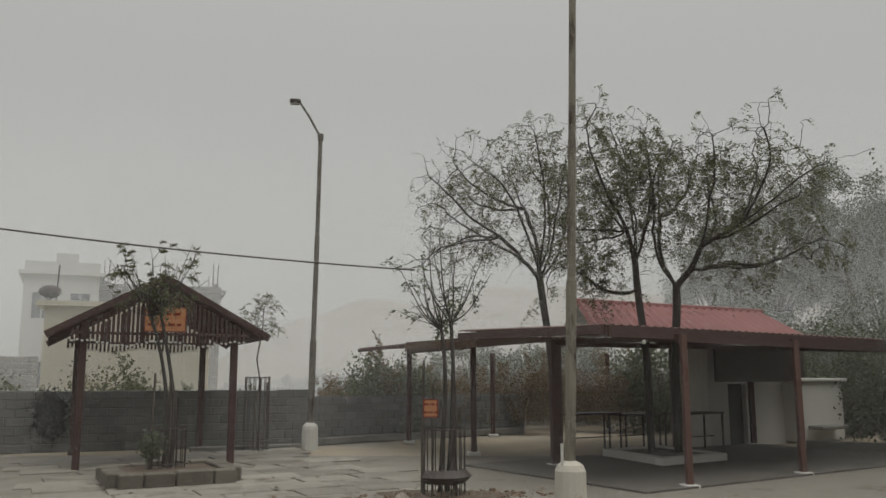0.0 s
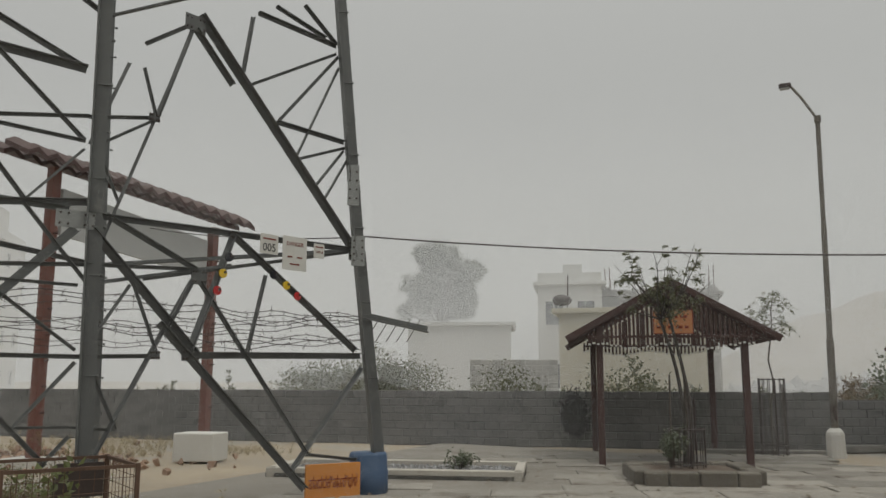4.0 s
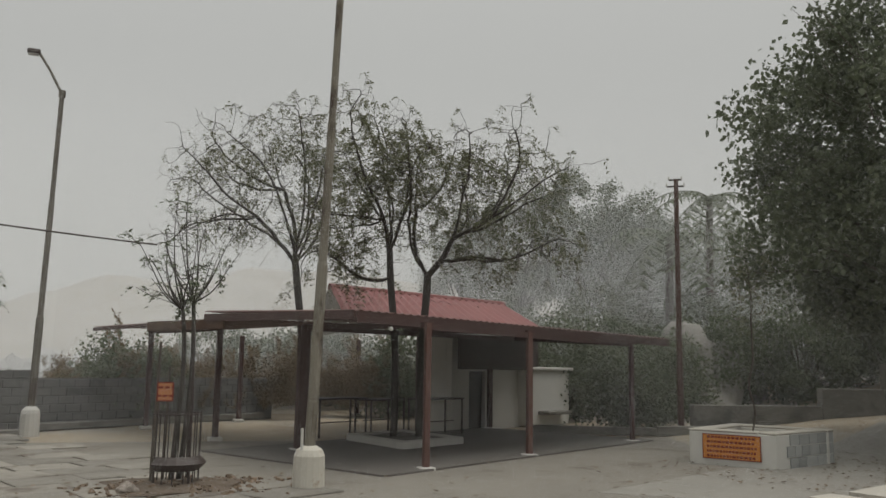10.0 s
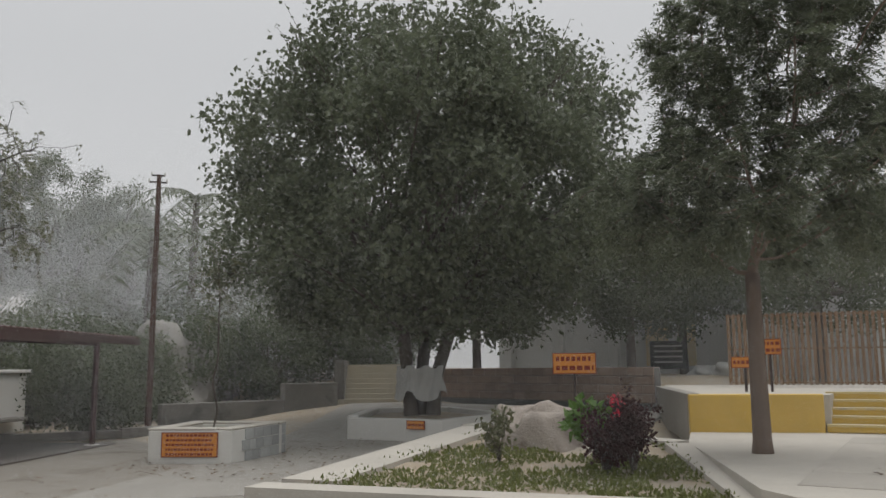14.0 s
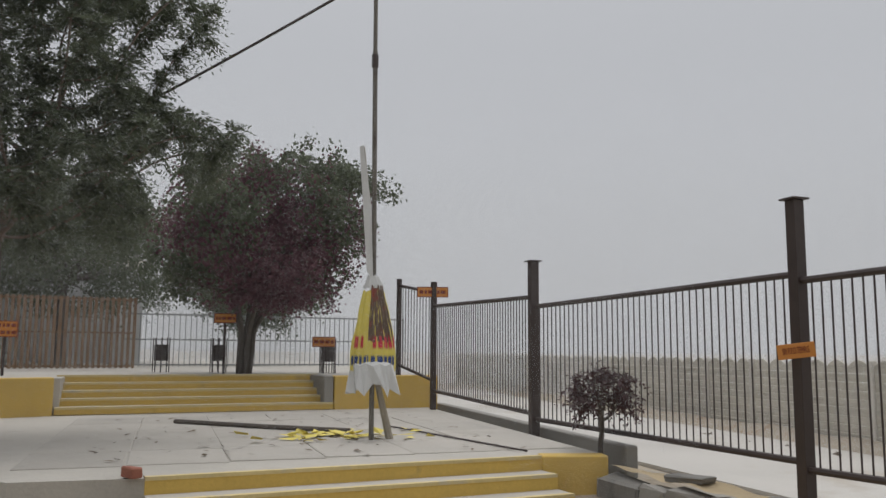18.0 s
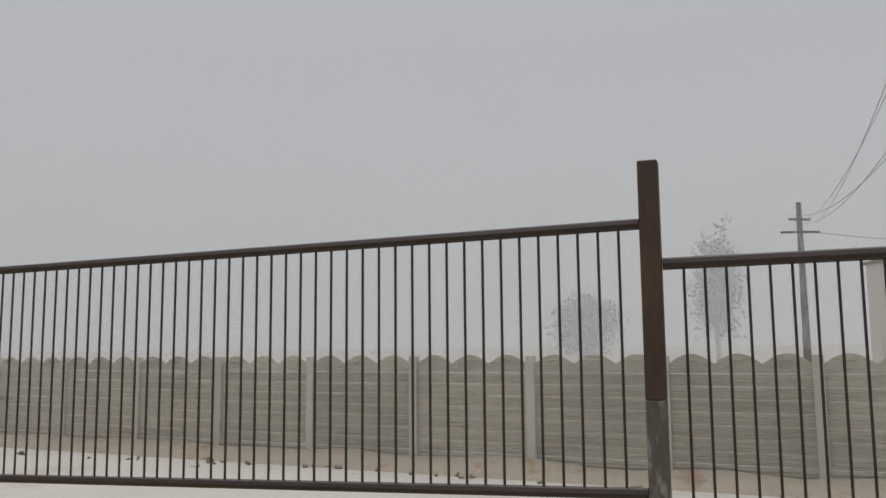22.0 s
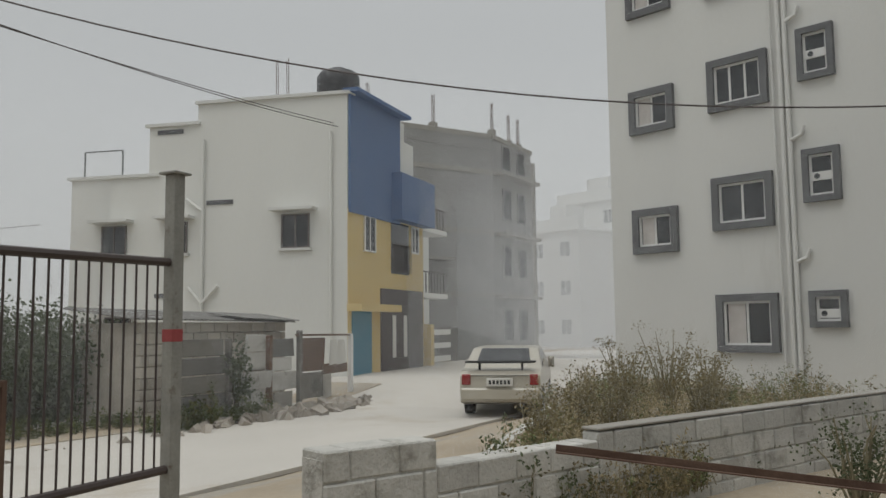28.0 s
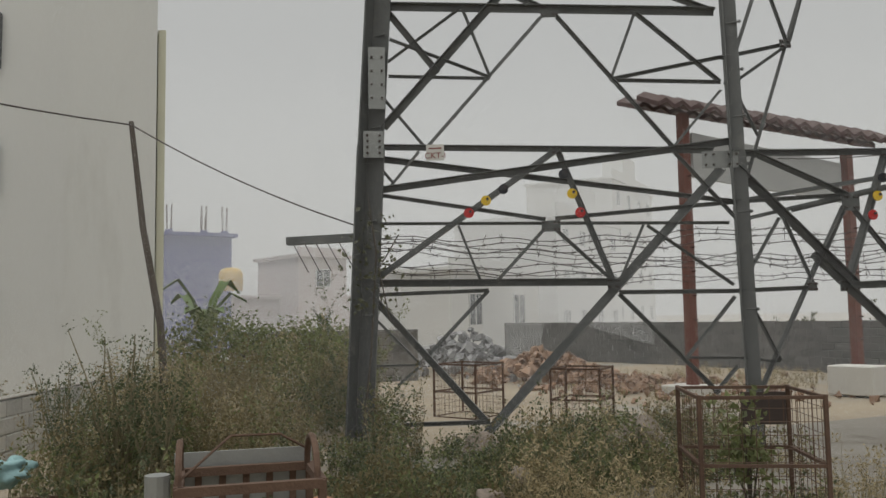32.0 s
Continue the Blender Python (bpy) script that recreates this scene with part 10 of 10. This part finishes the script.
cable((10.52, -2.36, 6.55), (12.6, 0.3, 5.25), 0.02, 0.02, "thick black cable from the flag pole to the neem tree")
cable((10.52, -2.36, 6.5), (-3.6, -13.8, 7.0), 1.2, 0.02, "thick black cable from the flag pole to the utility pole")
cable((-3.8, -13.9, 7.2), (-12.4, 0.56, 4.3), 1.0, 0.012, "black cable sagging to the crooked stick")
cable((-12.4, 0.56, 4.3), (-9.98, 3.0, 2.72), 0.1, 0.01, "cable from the stick to the tower")
cable((-3.8, -13.9, 7.05), (-22.5, -15.6, 7.95), 0.3, 0.012, "cable from the pole to the houses")
cable((-3.8, -13.9, 6.9), (-34.6, -17.0, 9.8), 0.6, 0.012, "thin cable from the pole up the street")
cable((-6.75, 10.75, 3.78), (1.2, 12.2, 3.2), 0.1, 0.012, "black cable from the tower across the yard")
cable((-14.0, 14.0, 5.0), (-6.75, 10.75, 3.75), 0.1, 0.01, "cable from the gateway to the tower")
for k, (x, z) in enumerate(((-0.6, 6.2), (-0.2, 6.3), (0.2, 6.3), (0.5, 6.7))):
    cable(((-2.8, -3.05, -3.2, -3.35)[k], -13.9, (8.55, 8.6, 7.2, 6.8)[k]), (-1.1 + x, -35.4, z), (0.7, 0.9, 1.2, 1.2)[k], 0.007, "thin overhead line to the far pole")
cable((-1.1, -35.4, 6.0), (-18.0, -26.0, 5.2), 1.0, 0.01, "thin line from the far pole to the house")


def barbed():
    root = thing("barbed_wire", (0, 0, 0), 0, "strands of barbed wire strung round the tower", "barbed wire")
    rng = np.random.default_rng(7)
    ring = [Vector(LEG_A[0]), Vector(LEG_B[0]), Vector(LEG_C[0]), Vector(LEG_D[0])]
    for i in range(4):
        for z in (2.2, 2.28, 2.46, 2.54, 2.6):
            a, b = on_leg((LEG_A, LEG_B, LEG_C, LEG_D)[i], z), on_leg((LEG_A, LEG_B, LEG_C, LEG_D)[(i + 1) % 4], z)
            m = Mesh()
            pts = [a.lerp(b, t) + Vector((0, 0, 0.03 * math.sin(t * 25 + z * 9) - 0.08 * math.sin(math.pi * t))) for t in np.linspace(0, 1, 22)]
            m.tube(pts, 0.006, 3, cap=False)
            for q in pts[::1]:
                for _ in range(2):
                    d = Vector(rng.normal(size=3).tolist()) * 0.025
                    m.tube([q - d, q + d], 0.004, 3, cap=False)
            part("strand", m, STEEL_DARK, root)
    for leg, sgn in ((LEG_A, (-0.75, -0.75)), (LEG_C, (0.75, 0.8))):
        p = on_leg(leg, 2.55)
        part("outrigger", Mesh().angle(p, p + Vector((sgn[0], sgn[1], 0.0 if leg is LEG_A else -0.2)), 0.1, 0.012), GALV, root, "steel outrigger arm")
        for k in range(5):
            t = 0.3 + k * 0.15
            q = p + Vector((sgn[0] * t, sgn[1] * t, 0))
            part("strand", Mesh().tube([q, q + Vector((-sgn[0] * 0.2, -sgn[1] * 0.2, -0.35))], 0.008, 3), STEEL_DARK, root)


barbed()
cr = thing("creeper", (-9.95, 3.05, 0), 0, "dry creeper tangled on the tower leg", "creeper")
rc = np.random.default_rng(5)
part("foliage", Mesh().leaves(np.c_[rc.normal(size=(260, 2)) * 0.16, rc.uniform(1.7, 2.9, 260)] + np.array([0.05, 0.05, 0]), 0.045, rc), LEAF_DRY, cr)
part("vine", Mesh().tube([(0.1, -0.1, 0.1), (0.05, 0.05, 1.2), (0.12, 0.1, 2.4), (0, 0, 3.4)], 0.012, 5).tube([(0.3, 0.2, 1.6), (0.2, 0.1, 2.2), (0.35, 0.3, 2.6)], 0.008, 4), BARK, cr)


# ---- stone paving of the yard ----
def paving():
    root = thing("paving", (0, 0, 0), 0, "uneven grey stone slab paving with earthy joints", "paving", kind="structure")
    rng = np.random.default_rng(17)
    shared = []
    for k in range(10):
        w, d = rng.uniform(0.75, 1.15), rng.uniform(0.55, 0.75)
        c = np.array([(0, 0), (w, 0), (w, d), (0, d)]) + rng.normal(size=(4, 2)) * 0.03
        m = Mesh()
        inner = c + (c.mean(0) - c) * 0.05
        m.add([(*p, -0.03) for p in c] + [(*p, 0.012) for p in c] + [(*p, 0.022) for p in inner], [(0, 1, 5, 4), (1, 2, 6, 5), (2, 3, 7, 6), (3, 0, 4, 7), (4, 5, 9, 8), (5, 6, 10, 9), (6, 7, 11, 10), (7, 4, 8, 11), (8, 9, 10, 11)])
        me = m.data("slab")
        me.materials.append(PAVING)
        shared.append((w, d, me))
    a = radians(22)
    u, v = Vector((math.cos(a), math.sin(a), 0)), Vector((-math.sin(a), math.cos(a), 0))
    o = Vector((-1.8, 8.6, 0.0))
    n = 0
    y = 0.0
    while y < 10.5:
        x = -5.5 + rng.uniform(-0.4, 0)
        while x < 4.8:
            w, d, me = shared[rng.integers(0, 10)]
            p = o + u * x + v * y
            inside = -7.6 < p.x < 4.6 and 9.0 < p.y < 20.4 and not (p.x > 3.2 and p.y > 13.5) and not (p.x < -4.6 and 11.6 < p.y < 15.6)
            if inside and n < 300 and rng.uniform() > 0.04:
                ob = new("slab", me)
                ob.parent = root
                ob.matrix_basis = Matrix.Translation((p.x, p.y, 0.004 + rng.uniform(0, 0.008))) @ Euler((rng.normal() * 0.004, rng.normal() * 0.004, a + rng.normal() * 0.02)).to_matrix().to_4x4() @ Matrix.Diagonal((1, 0.7 / d, 1, 1))
                n += 1
            x += w + 0.025
        y += 0.73


paving()


def deck_slabs():
    root = thing("terrace_paving", (0, 0, 0), 0, "large worn cement slabs on the lower terrace", "paving", kind="structure")
    rng = np.random.default_rng(41)
    shared = []
    for k in range(6):
        c = np.array([(0, 0), (1.17, 0), (1.17, 0.97), (0, 0.97)]) + rng.normal(size=(4, 2)) * 0.008
        inner = c + (c.mean(0) - c) * 0.03
        m = Mesh().add([(*p, -0.02) for p in c] + [(*p, 0.006) for p in c] + [(*p, 0.012) for p in inner], [(0, 1, 5, 4), (1, 2, 6, 5), (2, 3, 7, 6), (3, 0, 4, 7), (4, 5, 9, 8), (5, 6, 10, 9), (6, 7, 11, 10), (7, 4, 8, 11), (8, 9, 10, 11)])
        me = m.data("slab")
        me.materials.append(CONCRETE_SLAB)
        shared.append(me)
    for i in range(6):
        for j in range(6):
            x, y = 8.75 + i * 1.176, -4.5 + j * 0.976
            x += 0.12 * (j - 5) * -0.5 + 0.1
            if x > 14.6 or (y > 1.2):
                continue
            ob = new("slab", shared[rng.integers(0, 6)])
            ob.parent = root
            ob.location = (x, y, 0.489 + rng.uniform(0, 0.004))
            ob.rotation_euler = (rng.normal() * 0.002, rng.normal() * 0.002, radians(-7) * 0)


CONCRETE_SLAB = material("worn_cement_slab", (0.43, 0.4, 0.35), 0.9, 0.16, 0.9, 26, 0.3, pieces=0.07, stain=(0.38, 0.35, 0.3), stain_at=0.57, stain_scale=1.1)
deck_slabs()

BRICK_RED = material("broken_red_brick", (0.3, 0.12, 0.08), 0.95, 0.25, 4, 40, 0.4)
# bits lying about
for name, label, at, size, turn, mat in (("brick", "broken red brick on the steps' edge", (8.05, 0.28, 0.5), (0.2, 0.1, 0.09), 30, BRICK_RED), ("brick", "loose red brick on the gate strip", (0.3, -4.4, 0.05), (0.2, 0.1, 0.08), 70, BRICK_RED), ("brick", "half brick on the gate strip", (-1.2, -4.3, 0.05), (0.12, 0.1, 0.08), 15, BRICK_RED)):
    ob = solid(name, Mesh().cbox((-size[0] / 2, -size[1] / 2, 0), (size[0] / 2, size[1] / 2, size[2]), 0.012, 0.006, np.random.default_rng(3)), mat, label, "brick")
    ob.matrix_world = pose(*at, 0, 0, turn)
rl = np.random.default_rng(77)
spots = [(rl.uniform(9, 20), 0) for _ in range(900)]
litter = []
for x, _ in spots:
    y = 7.6 + (x - 9) * 0.5 + rl.uniform(-0.5, 4.2)
    litter.append((x, y, land(x, y) + 0.022))
for _ in range(420):
    x, y = rl.uniform(-7, 9), rl.uniform(8, 15)
    litter.append((x, y, land(x, y) + 0.032))
for _ in range(160):
    x, y = rl.uniform(9, 15), rl.uniform(-4, 1.0)
    litter.append((x, y, 0.512))
lm = Mesh()
for p in litter:
    a, w = rl.uniform(0, 6.28), rl.uniform(0.03, 0.07)
    d, s = np.array([math.cos(a), math.sin(a), 0]) * w, np.array([-math.sin(a), math.cos(a), 0]) * w * 0.5
    q = np.array(p)
    lm.add([q - d, q + s + (0, 0, 0.008), q + d + (0, 0, 0.012), q - s + (0, 0, 0.008)], [(0, 3, 2, 1)])
solid("fallen_leaves", lm, material("dead_brown_leaf", (0.12, 0.085, 0.05), 0.9, 0.3, 4, 30, 0, islands=0.4), "dry brown leaves scattered on the paving", "leaf litter", kind="stuff")
cable((12.3, -3.0, 0.52), (8.8, -3.75, 0.52), 0.0, 0.012, "black cable lying on the terrace")

rs = np.random.default_rng(19)
sm = Mesh()
for _ in range(2600):
    a, r = rs.uniform(0, 6.2832), min(1.25, abs(rs.normal()) * 0.55)
    x, z, w = 0.4 * r * math.cos(a), 0.62 * r * math.sin(a), rs.uniform(0.012, 0.045) * (1.15 - 0.6 * r)
    t, y = rs.uniform(0, 3.14), -0.0004 * rs.uniform(0, 10)
    sm.add([(x + w * math.cos(t + k), y, z + w * 1.3 * math.sin(t + k)) for k in (0, 1.3, 2.4, 3.7, 5.0)], [(4, 3, 2, 1, 0)])
soot = solid("soot_stain", sm, material("matt_soot", (0.035, 0.035, 0.034), 1.0, 0.3, 2, 20, 0.0), "soft black soot patch burnt onto the boundary wall", "stain", kind="stuff")
soot.matrix_world = pose(-6.3, 21.02, 0.78, 0, 0, 11.2)

# sandy bank at the foot of the precast wall
bv, bf = [], []
for i in range(101):
    x = 45.0 - i * 0.48
    y0 = -15.62 + (45.5 - x) * 0.0699
    for j in range(6):
        y = y0 + 0.03 + j * 0.13
        bv.append((x, y, land(x, y) + 0.04 + (0.2 - j * 0.042) * (1 + 0.5 * noise.noise(Vector((x * 0.8, y, 3)))) - (0.05 if j == 5 else 0)))
for i in range(100):
    for j in range(5):
        bf.append((i * 6 + j, i * 6 + j + 1, i * 6 + j + 7, i * 6 + j + 6))
solid("sand_bank", Mesh().add(bv, bf), material("reddish_sand", (0.38, 0.33, 0.26), 0.95, 0.25, 1.5, 30, 0.5, stain=(0.3, 0.21, 0.14), stain_at=0.55, stain_scale=1.5), "reddish sand heaped along the precast wall", "sand", kind="structure", smooth=True)
rubble("roadside_stones", (8.0, -12.2), (16.0, 0.5), 70, 31, ROCK, "small stones strewn along the wall's foot", 0.04, 0.14, 0.05)


# ---- the fog: fine threads of mist hung in the air round the yard, thicker with distance ----
def fog_bank(radius, top, share, pitch, slope, k=60, keep=0.35):
    """Fine tilted threads on a ring round the yard; they thin out upwards."""
    a = np.arange(k) * 2 * math.pi / k
    ring = np.c_[np.cos(a), np.sin(a)] * radius
    z = np.arange(-0.6, top, pitch)
    fade = np.array([1 - smooth(top * keep, top, q) for q in z])
    z, w = z[fade > 0.02], (pitch * share * fade)[fade > 0.02]
    rise = slope * radius * 2 * math.pi / k
    n = len(z)
    inner, outer = 1 - 0.5 * w / radius, 1 + 0.5 * w / radius
    nxt = np.roll(ring, -1, 0)
    v = np.zeros((n, k, 4, 3))
    for c, (p, s, up, lift) in enumerate(((ring, inner, 0, 0), (nxt, inner, 0, rise), (nxt, outer, 1, rise), (ring, outer, 1, 0))):
        v[:, :, c, :2] = p[None] * s[:, None, None]
        v[:, :, c, 2] = (z + up * w + lift)[:, None]
    me = bpy.data.meshes.new("fog_bank")
    q = n * k
    me.vertices.add(q * 4)
    me.vertices.foreach_set("co", v.ravel())
    me.loops.add(q * 4)
    me.loops.foreach_set("vertex_index", np.arange(q * 4, dtype=np.int32))
    me.polygons.add(q)
    me.polygons.foreach_set("loop_start", np.arange(q, dtype=np.int32) * 4)
    me.update()
    return me


FOG = material("white_fog_droplets", (0.71, 0.718, 0.722), 1.0, 0.0, 1, 1, 0)
fog = thing("fog", (0, 0, 0), 0, "thick pale morning fog round the yard", "fog", kind="stuff")
for radius, top, share, pitch, slope, k, keep in ((9.2, 10.0, 0.022, 0.0025, 0.2, 20, 0.7), (18.5, 12.0, 0.04, 0.003, -0.2, 22, 0.5), (29.5, 10.0, 0.15, 0.0033, 0.3, 24, 0.35), (37.5, 13.0, 0.3, 0.0042, -0.3, 24, 0.35), (54.0, 22.0, 0.45, 0.006, 0.0, 24, 0.35)):
    part("fog_bank", fog_bank(radius, top, share, pitch, slope, k, keep), FOG, fog, kind="stuff")
